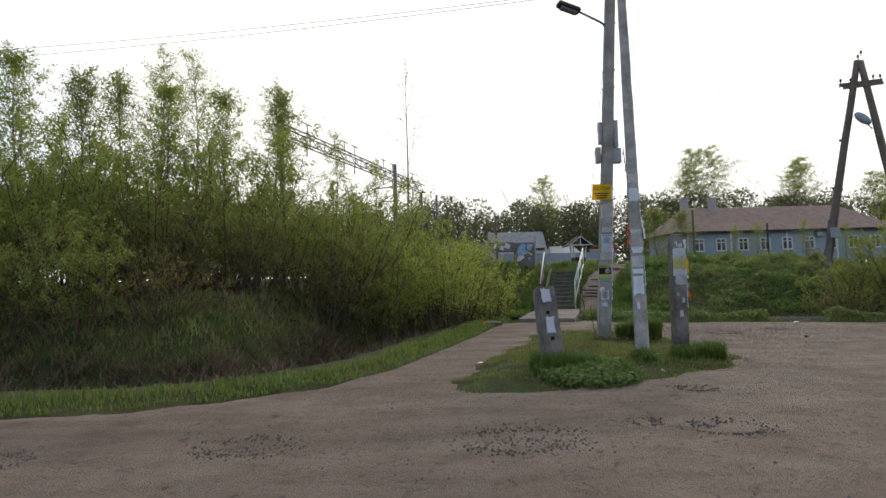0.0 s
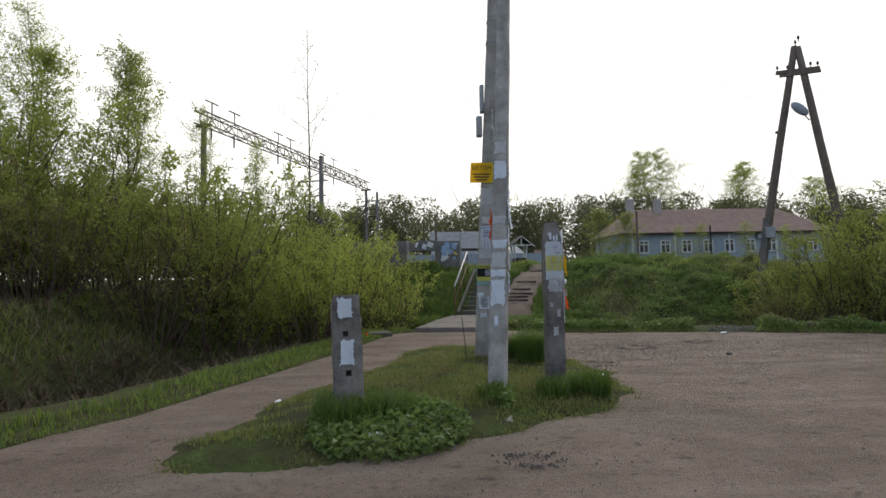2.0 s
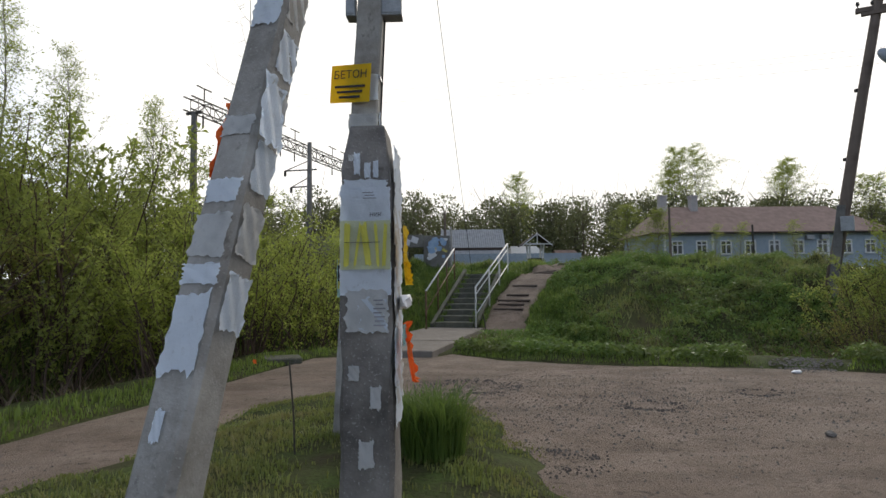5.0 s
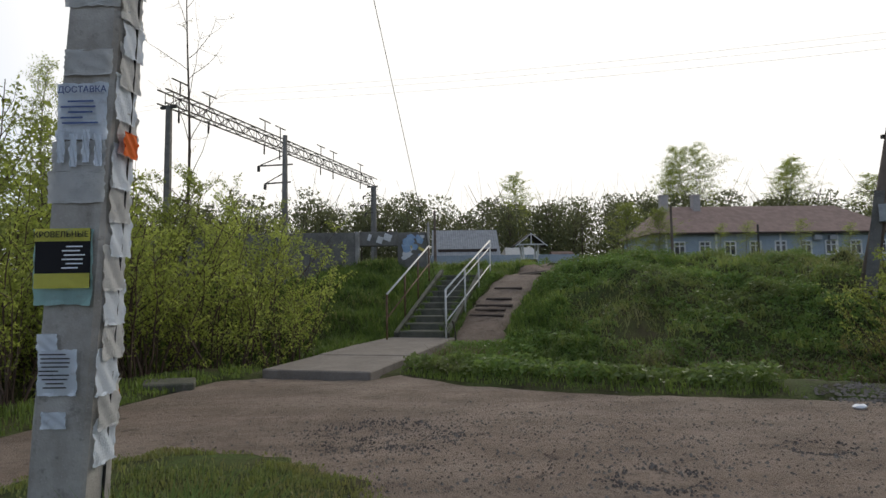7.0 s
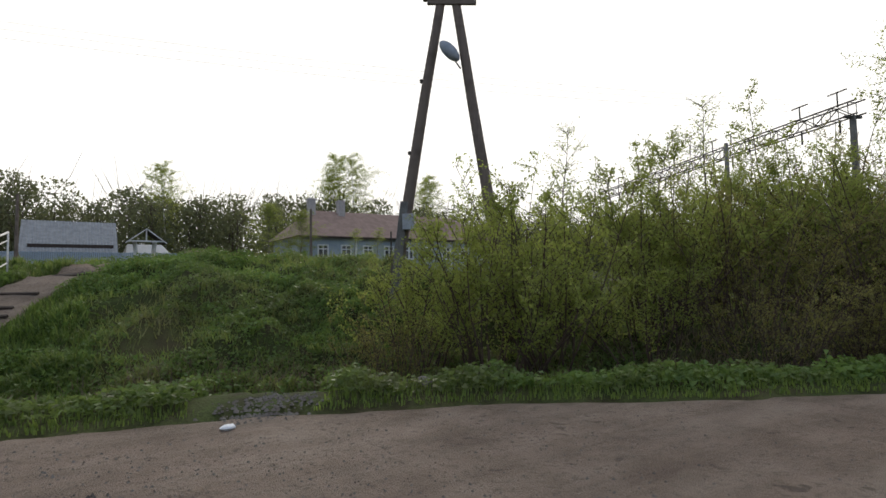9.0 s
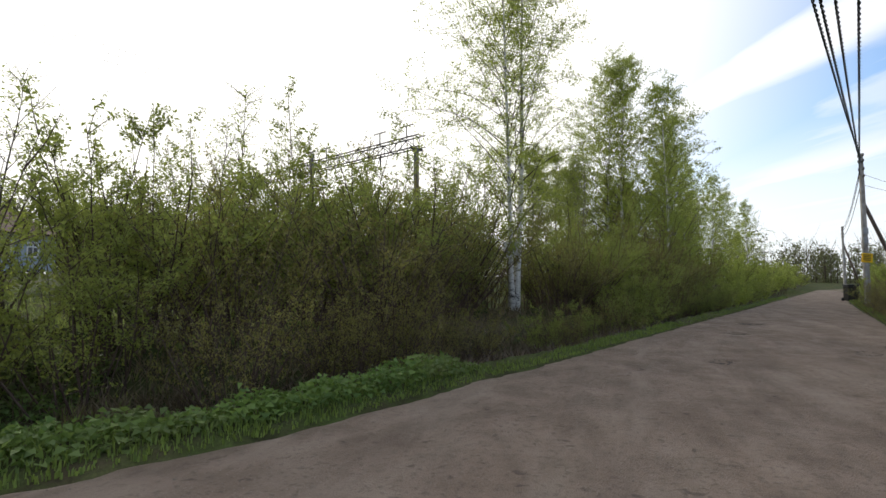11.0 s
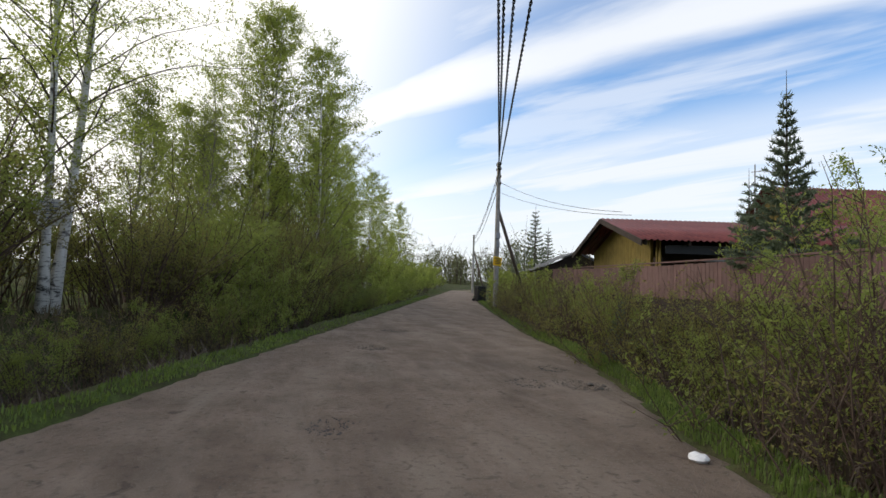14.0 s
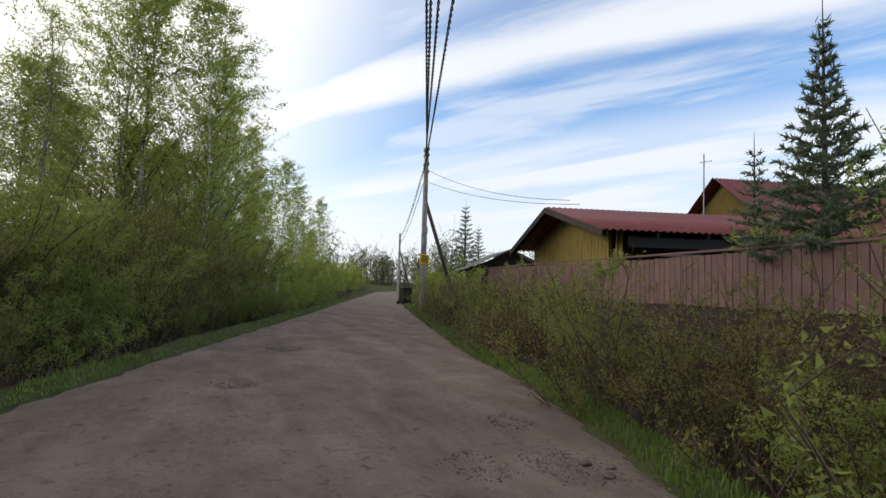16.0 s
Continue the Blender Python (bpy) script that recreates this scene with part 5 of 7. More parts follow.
def twisted_wire(a, b, sag, label):
    """Two insulated strands wound round each other."""
    a, b = Vector(a), Vector(b)
    d = (b - a).normalized()
    side = d.cross(Vector((0, 0, 1))).normalized()
    up = side.cross(d)
    n = int((b - a).length / 0.55 * 6)
    e = thing("wire", label, "wire", group="overhead wires")
    for q in (0.0, math.pi):
        pts = []
        for i in range(n + 1):
            f, w = i / n, i * math.tau / 6 * 0.97 + q
            pts.append(a.lerp(b, f) - Vector((0, 0, sag * 4 * f * (1 - f))) + (side * math.cos(w) + up * math.sin(w)) * 0.022)
        bm = B()
        tube(bm, pts, 0.019, 4)
        part("strand", bm, M_WIRE, e, smooth=True)


pole_main()
pole_brace()
stub_left()
stub_right()
a_frame()
LW = "twisted black overhead cable between the poles"
for off, (bx, bz), sag in ((0.95, (45.40, 8.1), 0.75), (0.65, (45.46, 7.9), 0.7), (0.1, (45.56, 7.95), 0.72), (-0.75, (45.70, 7.2), 0.5)):
    twisted_wire((1.75 + off * 0.34, 10.85 + off * 0.94, 8.6), (bx, -5.15, bz), sag, LW)
for dz in (0.0, -0.25, -0.9):
    wire((45.45, -5.2, 8.0 + dz), (86.0, -17.4, 7.4 + dz), 0.7, 0.02, LW)
wire((1.72, 10.2, 8.1), (3.58, 21.6, 0.1), 0.0, 0.005, "thin black guy wire slanting down to the bridge")
for dx in (0.0, 0.45):
    wire((1.4 + dx, 10.5, 8.2), (-45.0, 22.0 + dx * 3, 12.5), 0.9, 0.006, "thin overhead wire running west from the pole")

# ---- bridge, stairs and everything beyond the bank ----
def prism(bm, poly, z0, z1):
    a = [bm.verts.new((x, y, z0)) for x, y in poly]
    b = [bm.verts.new((x, y, z1)) for x, y in poly]
    n = len(poly)
    for i in range(n):
        bm.faces.new((a[i], a[(i + 1) % n], b[(i + 1) % n], b[i]))
    bm.faces.new(a[::-1]), bm.faces.new(b)
    return bm


def bridge():
    m = concrete_mat("path_concrete", (0.125, 0.107, 0.09), (0.195, 0.17, 0.148))
    br = thing("footbridge", "worn concrete slabs bridging the ditch", "footbridge")
    rows = [((0.3, 17.05), (2.15, 16.55)), ((0.85, 18.95), (2.72, 18.5)), ((1.4, 20.9), (3.28, 20.45)), ((2.15, 23.0), (3.85, 22.55))]
    for i, ((a, b), (c, d)) in enumerate(zip(rows, rows[1:])):
        bm = B()
        g = 0.012
        prism(bm, [(a[0] + g, a[1] + g), (b[0], b[1] + g), (d[0], d[1] - g), (c[0] + g, c[1] - g)], -0.2, 0.13 + 0.008 * (i % 2))
        bmesh.ops.bevel(bm, geom=list(bm.edges), offset=0.02, segments=1, affect="EDGES")
        part("slab", bm, m, br)
    for a, b in (((2.35, 17.3), (3.75, 22.2)), ((0.55, 17.6), (1.9, 22.4))):
        bm = B()
        beam(bm, (*a, -0.46), (*b, -0.46), 0.28, 0.5)
        part("edge_beam", bm, M_CONC_DARK, br, "dark damp concrete edge beam")


S0, S1 = Vector((2.88, 22.45, 0.12)), Vector((4.25, 27.0, 1.84))


RAMP = [(4.2, 21.6), (4.75, 23.4), (5.6, 25.2), (6.6, 26.9), (7.8, 28.6), (10.5, 31.0)]


def stairs():
    d = (S1 - S0)
    flat = Vector((d.x, d.y, 0)).normalized()
    side = Vector((flat.y, -flat.x, 0))
    yaw = math.degrees(math.atan2(-flat.x, flat.y))
    st = thing("stairs", "worn dark concrete steps with grass at the sides", "stairs")
    n = 10
    run, rise = Vector((d.x, d.y, 0)).length / n, d.z / n
    for i in range(n):
        c = S0 + flat * run * (i + 0.5)
        bm = B()
        box(bm, c.x, c.y, S0.z + rise * (i + 1) - 0.16, 1.22, run + 0.06, 0.32, pose(0, 0, 0, 0, 0, yaw + random.uniform(-0.8, 0.8)), 0.02)
        part("step", bm, M_MOSSY, st)
    for s in (-1, 1):
        a, b = S0 + side * 0.7 * s + Vector((0, 0, 0.05)), S1 + side * 0.7 * s + Vector((0, 0, 0.12))
        bm = B()
        beam(bm, a, b, 0.12, 0.18)
        part("stringer", bm, M_MOSSY, st)
    for nm, a, b, m, hs in (("handrail", (3.52, 21.95, 0.22), (5.25, 26.95, 1.88), M_RAIL, (1.15, 0.93, 0.32)), ("handrail", (2.02, 21.95, 0.22), (3.12, 26.5, 1.78), M_RUST, (1.05, 0.45))):
        r = thing(nm, "white painted tube handrail beside the steps" if m is M_RAIL else "rusty tube handrail beside the steps", "handrail", group="stair rails")
        a, b = Vector(a), Vector(b)
        for j, f in enumerate((0.0, 0.36, 0.68, 1.0)):
            p = a.lerp(b, f)
            bm = B()
            tube(bm, [p - Vector((0, 0, 0.25)), p + Vector((0, 0, hs[0]))], 0.026, 8)
            part("rail_post", bm, m, r, smooth=True)
        for j, h in enumerate(hs):
            bm = B()
            tube(bm, [a + Vector((0, 0, h)), b + Vector((0, 0, h))], 0.028 if j == 0 else 0.019, 8)
            part("rail", bm, M_RAIL if j == 0 else m, r, smooth=True)
    # ramp with old sleepers beside the steps
    ln = RAMP
    vs, fs = [], []
    k = 40
    for i in range(k + 1):
        f = i / k * (len(ln) - 1)
        j = min(int(f), len(ln) - 2)
        x = ln[j][0] + (ln[j + 1][0] - ln[j][0]) * (f - j)
        y = ln[j][1] + (ln[j + 1][1] - ln[j][1]) * (f - j)
        dx, dy = ln[j + 1][0] - ln[j][0], ln[j + 1][1] - ln[j][1]
        L = math.hypot(dx, dy)
        for q in range(7):
            u = (q / 6 - 0.5) * 1.7 + 0.08 * math.sin(i * 1.3 + q)
            px, py = x + u * dy / L, y - u * dx / L
            vs.append((px, py, gz(px, py) + 0.05 + 0.02 * math.sin(i * 2.1 + q * 1.7) - (0.14 if q in (0, 6) else 0)))
    for i in range(k):
        for q in range(6):
            o = i * 7 + q
            fs.append((o, o + 1, o + 8, o + 7))
    me = mesh_of("ramp", vs, fs, M_ROAD, True)
    tagged(new("footpath", me), "steep trodden earth path up the bank", "footpath", kind="structure")
    for i, (x, y, z, w) in enumerate(((4.7, 23.3, 0.47, 1.0), (4.85, 23.65, 0.55, 0.9), (5.0, 23.95, 0.64, 1.1), (5.2, 24.4, 0.78, 0.8), (5.6, 25.2, 1.04, 0.9), (6.5, 26.5, 1.5, 1.5), (6.75, 26.8, 1.6, 1.7), (7.0, 27.1, 1.7, 1.8), (7.6, 28.0, 1.93, 2.2))):
        bm = B()
        box(bm, 0, 0, 0, w, 0.11, 0.07, None, 0.012)
        ob = part("plank", bm, M_DARKWOOD)
        ob.matrix_world = pose(x, y, gz(x, y) + 0.06, 15, -6 if i > 4 else 0, -24 if i < 5 else -38 + i * 4)
        tagged(ob, "dark weathered timber laid across the path", "timber", "path timbers")
    bm = B()
    tube(bm, [(3.75, 21.3, -0.1), (3.72, 21.32, 0.35), (3.66, 21.3, 0.62)], 0.02, 6)
    tagged(part("iron_stake", bm, M_IRON), "bent dark iron stake at the bridge edge", "stake")


def wall_ruin():
    w = thing("concrete_wall", "old stained concrete wall with an opening and graffiti", "wall")
    for nm, x0, x1, z0, z1, m in (("wall_panel", -9.0, 0.45, 1.1, 3.58, M_CONC_DARK), ("lintel", 0.45, 1.93, 3.05, 3.6, M_CONC_DARK), ("graffiti_panel", 1.93, 3.06, 1.5, 3.56, M_CONC_DARK)):
        bm = B()
        box(bm, (x0 + x1) / 2, 29.2, (z0 + z1) / 2, x1 - x0, 0.32, z1 - z0, None, 0.02)
        ob = part(nm, bm, m, w)
    bm = B()
    box(bm, 0.40, 29.02, 2.5, 0.16, 0.14, 2.2, None, 0.02)
    part("pillar", bm, M_CONC, w)
    rng = random.Random(4)
    for i in range(16):
        n = rng.randint(5, 9)
        cx, cz, r = rng.uniform(2.05, 2.95), rng.uniform(2.45, 3.45), rng.uniform(0.07, 0.22)
        ring = [(cx + r * rng.uniform(0.6, 1.3) * math.cos(k * math.tau / n), cz + r * rng.uniform(0.5, 1.2) * math.sin(k * math.tau / n)) for k in range(n)]
        bm = B()
        y0 = 29.034 - 0.002 * i
        fr, bk = [bm.verts.new((px, y0, pz)) for px, pz in ring], [bm.verts.new((px, 29.06, pz)) for px, pz in ring]
        cf = bm.verts.new((cx, y0, cz))
        for k in range(n):
            bm.faces.new((fr[k], fr[(k + 1) % n], cf))
            bm.faces.new((fr[k], bk[k], bk[(k + 1) % n], fr[(k + 1) % n]))
        bmesh.ops.recalc_face_normals(bm, faces=bm.faces)
        part("paint", bm, (M_GRAFF_Y, M_GRAFF_B, M_GRAFF_W, M_GRAFF_B)[i % 4], w)
    for x, wd in ((1.55, 0.3), (1.25, 0.22), (0.85, 0.12)):
        bm = B()
        box(bm, x, 29.025, 3.33 + 0.05 * math.sin(x * 9), wd, 0.01, 0.26, pose(0, 0, 0, 0, 20, 0))
        part("paint", bm, M_GRAFF_W, w)
    bm = B()
    tube(bm, [(3.12, 29.1, 1.6), (3.12, 29.1, 3.95)], 0.05, 8)
    tagged(part("concrete_post", bm, M_CONC), "slim pale post at the end of the wall", "post")


def truss(p0, p1, z, name, label):
    """A lattice gantry on two posts over the railway."""
    g = thing(name, label, "rail gantry", group="rail gantries")
    a, b = Vector((*p0, z)), Vector((*p1, z))
    d = (b - a).normalized()
    s = Vector((d.y, -d.x, 0))
    n = 26
    for su, sv in ((-1, 0), (1, 0), (-1, 1), (1, 1)):
        bm = B()
        beam(bm, a + s * 0.4 * su + Vector((0, 0, 1.1 * sv)) - d * 0.8, b + s * 0.4 * su + Vector((0, 0, 1.1 * sv)) + d * 0.8, 0.10)
        part("chord", bm, M_IRON, g)
    for su in (-1, 1):
        bm = B()
        for i in range(n):
            p, q = a.lerp(b, i / n) + s * 0.4 * su, a.lerp(b, (i + 1) / n) + s * 0.4 * su
            up = Vector((0, 0, 1.1))
            beam(bm, p + up * (i % 2), q + up * ((i + 1) % 2), 0.06)
            beam(bm, p, p + up, 0.05)
        tagged(part("lattice", bm, M_IRON, g), kind="stuff")
    bm = B()
    for i in range(n + 1):
        p = a.lerp(b, i / n)
        beam(bm, p - s * 0.4, p + s * 0.4, 0.05)
        beam(bm, p - s * 0.4 + Vector((0, 0, 1.1)), p + s * 0.4 + Vector((0, 0, 1.1)), 0.05)
    tagged(part("cross_bracing", bm, M_IRON, g), kind="stuff")
    for p in (a, b):
        bm = B()
        beam(bm, Vector((p.x, p.y, 2.0)), p, 0.5, 0.5, 0.36)
        part("mast", bm, M_CONC_DARK, g)
        bm = B()
        beam(bm, p - s * 0.8 + Vector((0, 0, -0.1)), p + s * 0.8 + Vector((0, 0, -0.1)), 0.2)
        part("cap", bm, M_IRON, g)
    for f in (0.03, 0.12, 0.33, 0.4, 0.62, 0.7, 0.9):
        p = a.lerp(b, f) + Vector((0, 0, 1.1))
        bm = B()
        beam(bm, p, p + Vector((0, 0, 1.3)), 0.09)
        beam(bm, p + Vector((0, 0, 1.25)) - d * 0.9, p + Vector((0, 0, 1.25)) + d * 0.9, 0.09)
        part("hanger", bm, M_IRON, g)
        bm = B()
        beam(bm, p - d * 0.1 - Vector((0, 0, 2.2)), p - d * 0.1 - Vector((0, 0, 1.1)), 0.12)
        part("insulator", bm, M_IRON, g)


def line_mast(x, y, top, label, arms=()):
    g = thing("railway_mast", label, "mast", (x, y, 0), group="railway masts")
    bm = B()
    tube(bm, [(0, 0, 1.8), (0, 0, top)], [0.22, 0.14], 10)
    part("mast", bm, M_CONC_DARK, g, smooth=True)
    for z, l in arms:
        bm = B()
        beam(bm, (-l, 0, z), (l * 0.3, 0, z + 0.1), 0.08)
        beam(bm, (-l, 0, z), (0, 0, z + 0.7), 0.05)
        tube(bm, [(-l, 0, z - 0.35), (-l, 0, z)], 0.09, 6)
        part("bracket", bm, M_IRON, g)


def window(parent, x, y, z, w, h, face=-1, cols=2):
    wi = thing("window", "", "")
    for k in ("label", "category"):
        if k in wi:
            del wi[k]
    wi.parent = parent
    wi.name = "window"
    bm = B()
    t = 0.09
    for bx, bz, bw, bh in ((0, h / 2, w, t), (0, -h / 2, w, t), (-w / 2, 0, t, h), (w / 2, 0, t, h), (0, 0, t * 0.6, h), (0, h * 0.2, w, t * 0.6)):
        box(bm, x + bx, y + face * 0.05, z + bz, bw + t * 0.5, 0.10, bh + t * 0.5)
    part("window_frame", bm, M_WHITE, wi)
    bm = B()
    box(bm, x, y + face * 0.012, z, w, 0.02, h)
    part("pane", bm, M_GLASS, wi)
    bm = B()
    box(bm, x, y + face * 0.1, z - h / 2 - 0.06, w + 0.25, 0.16, 0.05)
    part("window_sill", bm, M_WHITE, wi)


def blue_house():
    hs = thing("house", "long blue wooden house with brown hipped roof", "house")
    x0, x1, y0, y1, zb, ze, zr = 27.3, 54.5, 66.0, 75.0, 2.9, 6.85, 10.3
    bm = B()
    box(bm, (x0 + x1) / 2, (y0 + y1) / 2, (zb + ze) / 2, x1 - x0, y1 - y0, ze - zb)
    part("wall", bm, M_BLUE_WALL, hs)
    bm = B()
    o = 0.6
    ym = (y0 + y1) / 2
    v = [bm.verts.new(p) for p in ((x0 - o, y0 - o, ze - 0.1), (x1 + o, y0 - o, ze - 0.1), (x1 + o, y1 + o, ze - 0.1), (x0 - o, y1 + o, ze - 0.1), (x0 + 3.0, ym, zr), (x1 - 4.0, ym, zr))]
    fs = [bm.faces.new([v[i] for i in f]) for f in ((0, 1, 5, 4), (1, 2, 5), (2, 3, 4, 5), (3, 0, 4), (3, 2, 1, 0))]
    bmesh.ops.recalc_face_normals(bm, faces=fs)
    part("roof", bm, M_ROOF_BROWN, hs, "brown sheet roof with distance haze in its colour")
    bm = B()
    beam(bm, (x0 - o, y0 - o - 0.03, ze - 0.12), (x1 + o, y0 - o - 0.03, ze - 0.12), 0.08, 0.2)
    part("gutter", bm, M_DARKWOOD, hs)
    for x in (30.2, 33.9):
        bm = B()
        box(bm, x, ym - 0.5, 10.6, 0.8, 0.8, 1.9)
        box(bm, x, ym - 0.5, 11.5, 0.95, 0.95, 0.16)
        part("chimney", bm, M_BRICK, hs)
    for i in range(9):
        window(hs, 30.0 + i * 2.75, y0, 5.15, 1.15, 1.45)
    for x in (28.6, 34.0, 41.0, 47.2):
        bm = B()
        box(bm, x, y0 - 0.04, (zb + ze) / 2, 0.2, 0.1, ze - zb)
        part("trim_board", bm, M_WHITE, hs)
    for x in (44.9, 46.6):
        bm = B()
        box(bm, x, y0 - 0.25, 6.2, 0.8, 0.4, 0.55, None, 0.03)
        part("air_conditioner", bm, M_STEEL, hs)
    bm = B()
    tube(bm, [(38.2, y0 - 0.7, 3), (38.2, y0 - 0.7, 7.6)], 0.1, 8)
    part("flue", bm, M_IRON, hs)


def sheds():
    s = thing("shed", "old wooden shed with grey corrugated slate roof", "shed")
    bm = B()
    box(bm, 6.9, 62.5, 3.9, 5.6, 5.0, 2.2)
    part("wall", bm, M_DARKWOOD, s)
    vs, fs = [], []
    n = 90
    for i in range(n + 1):
        x = 3.5 + 6.5 * i / n
        w = 0.035 * math.sin(i * math.pi / 1.5)
        for y, z in ((59.6, 4.35), (62.5, 7.05), (65.4, 4.35)):
            vs.append((x + (0.35 if z > 5 and i == 0 else 0), y, z + w))
    for i in range(n):
        for q in range(2):
            fs.append((i * 3 + q, i * 3 + 3 + q, i * 3 + 4 + q, i * 3 + 1 + q))
    child("roof", mesh_of("roof", vs, fs, M_SLATE), s, "grey corrugated slate roof")
    for x in (4.1, 9.7):
        bm = B()
        v = [bm.verts.new(p) for p in ((x, 60.0, 4.6), (x, 65.0, 4.6), (x, 62.5, 6.9))]
        f = bm.faces.new(v)
        bmesh.ops.solidify(bm, geom=[f], thickness=0.08)
        part("gable", bm, M_WHITE, s)
    f = thing("fence", "pale blue board fence around the yard", "fence")
    for i in range(120):
        x = 1.0 + i * 0.13
        bm = B()
        box(bm, x, 56.5, 3.55, 0.115, 0.03, 1.3 + 0.03 * math.sin(i * 1.7))
        part("board", bm, M_BLUE_WALL, f)
    for i in range(8):
        bm = B()
        box(bm, 1.0 + i * 2.2, 56.58, 3.5, 0.1, 0.1, 1.35)
        part("fence_post", bm, M_DARKWOOD, f)
    for x0, x1, z0, z1, m, lb in ((10.6, 14.0, 3.3, 4.55, M_WHITE, "low outbuilding with a pale sheet roof"), (15.2, 18.0, 3.0, 4.1, M_ROOF_BROWN, "low outbuilding with a reddish roof")):
        h = thing("outbuilding", lb, "outbuilding", group="yard sheds")
        bm = B()
        box(bm, (x0 + x1) / 2, 63, (z0 + z1) / 2 - 0.4, x1 - x0 - 0.3, 4, z1 - z0)
        part("wall", bm, M_BLUE_WALL, h)
        bm = B()
        v = [bm.verts.new(p) for p in ((x0, 60.6, z1 - 0.2), (x1, 60.6, z1 - 0.2), (x1 - 0.4, 63, z1 + 0.75), (x0 + 0.3, 63, z1 + 0.75), (x1, 65.4, z1 - 0.2), (x0, 65.4, z1 - 0.2))]
        fs = [bm.faces.new((v[0], v[1], v[2], v[3])), bm.faces.new((v[3], v[2], v[4], v[5]))]
        bmesh.ops.solidify(bm, geom=fs, thickness=0.06)
        part("roof", bm, m, h)
    w = thing("well", "wooden well shelter with a small pitched roof", "well", (10.9, 50.0, 0))
    for x, y in ((-0.6, -0.6), (0.6, -0.6), (-0.6, 0.6), (0.6, 0.6)):
        bm = B()
        beam(bm, (x * 0.7, y * 0.7, 2.6), (x, y, 4.6), 0.11)
        part("well_post", bm, M_RAIL, w)
    for sg in (-1, 1):
        bm = B()
        box(bm, sg * 0.62, 0, 4.92, 1.55, 2.1, 0.07, pose(0, 0, 0, 0, sg * 37, 0))
        part("roof", bm, M_DARKWOOD, w)
        bm = B()
        beam(bm, (sg * 1.2, -1.07, 4.42), (0, -1.07, 5.36), 0.07)
        part("barge_board", bm, M_RAIL, w)
    bm = B()
    beam(bm, (-1.0, -0.95, 4.55), (1.0, -0.95, 4.55), 0.1)
    beam(bm, (0, -0.95, 4.5), (0, -0.95, 5.3), 0.08)
    part("tie_beam", bm, M_RAIL, w)
    bm = B()
    box(bm, 0, 0, 3.0, 1.1, 1.1, 0.9, None, 0.03)
    part("well_box", bm, M_DARKWOOD, w)
    for x, y, h in ((3.75, 55.0, 8.0), (25.2, 57.0, 8.5)):
        bm = B()
        tube(bm, [(x, y, 2.5), (x, y, h)], [0.14, 0.1], 8)
        tagged(part("wooden_post", bm, M_WOODPOLE), "plain weathered wooden line post", "utility pole", "yard poles")
    car()


def car():
    c = thing("car", "dark parked car behind the bank", "car", (2.75, 58.6, 2.75))
    bm = B()
    prof = ((-2.1, 0.35), (-2.1, 0.75), (-1.3, 0.9), (-0.7, 1.38), (0.7, 1.42), (1.3, 1.0), (2.0, 0.92), (2.1, 0.4))
    a = [bm.verts.new((x, -0.8, z)) for x, z in prof]
    b = [bm.verts.new((x, 0.8, z)) for x, z in prof]
    for i in range(len(prof)):
        j = (i + 1) % len(prof)
        bm.faces.new((a[i], a[j], b[j], b[i]))
    bm.faces.new(a[::-1]), bm.faces.new(b)
    bmesh.ops.bevel(bm, geom=list(bm.edges), offset=0.06, segments=2, affect="EDGES")
    part("body", bm, Mat("dark_car_paint", 0.25, 0.3, 0.5).color((0.02, 0.022, 0.03)).m, c, smooth=True)
    for x in (-0.35, 0.45):
        bm = B()
        box(bm, x, -0.8, 1.15, 0.65, 0.04, 0.3, None, 0.02)
        part("side_window", bm, M_GLASS, c)
    for x in (-1.35, 1.35):
        for y in (-0.75, 0.75):
            bm = B()
            tube(bm, [(x, y - 0.1, 0.33), (x, y + 0.1, 0.33)], 0.33, 16)
            part("wheel", bm, M_BLACK, c)


bridge()
stairs()
wall_ruin()
truss((-17.3, 51.5), (-4.7, 87.0), 16.1, "gantry", "rusty steel lattice gantry over the railway")
truss((58.6, 25.6), (76.3, 64.8), 14.2, "gantry", "rusty steel lattice gantry over the railway, partly hidden by bushes")
line_mast(-5.6, 41.6, 10.9, "dark concrete railway mast with brackets", ((9.0, 1.6), (7.9, 1.2)))
line_mast(-2.3, 65.2, 12.1, "dark concrete railway mast with brackets", ((11.0, 1.2), (10.0, 1.5), (9.2, 1.0)))
line_mast(46.2, 29.3, 11.2, "grey concrete railway mast rising over the thicket")
for dz, off in ((0.6, 0.0), (1.9, 0.3), (2.2, 0.9)):
    wire((-16.9 + off, 52.5 + off * 3, 16.0 + dz), (59.2 + off, 26.8 + off * 3, 14.2 + dz), 1.2, 0.006, "thin railway feeder wire", group="railway wires")
    wire((-16.9 + off, 52.5 + off * 3, 16.0 + dz), (-92.0, 79.0, 17.0 + dz), 1.2, 0.006, "thin railway feeder wire", group="railway wires")
blue_house()
sheds()

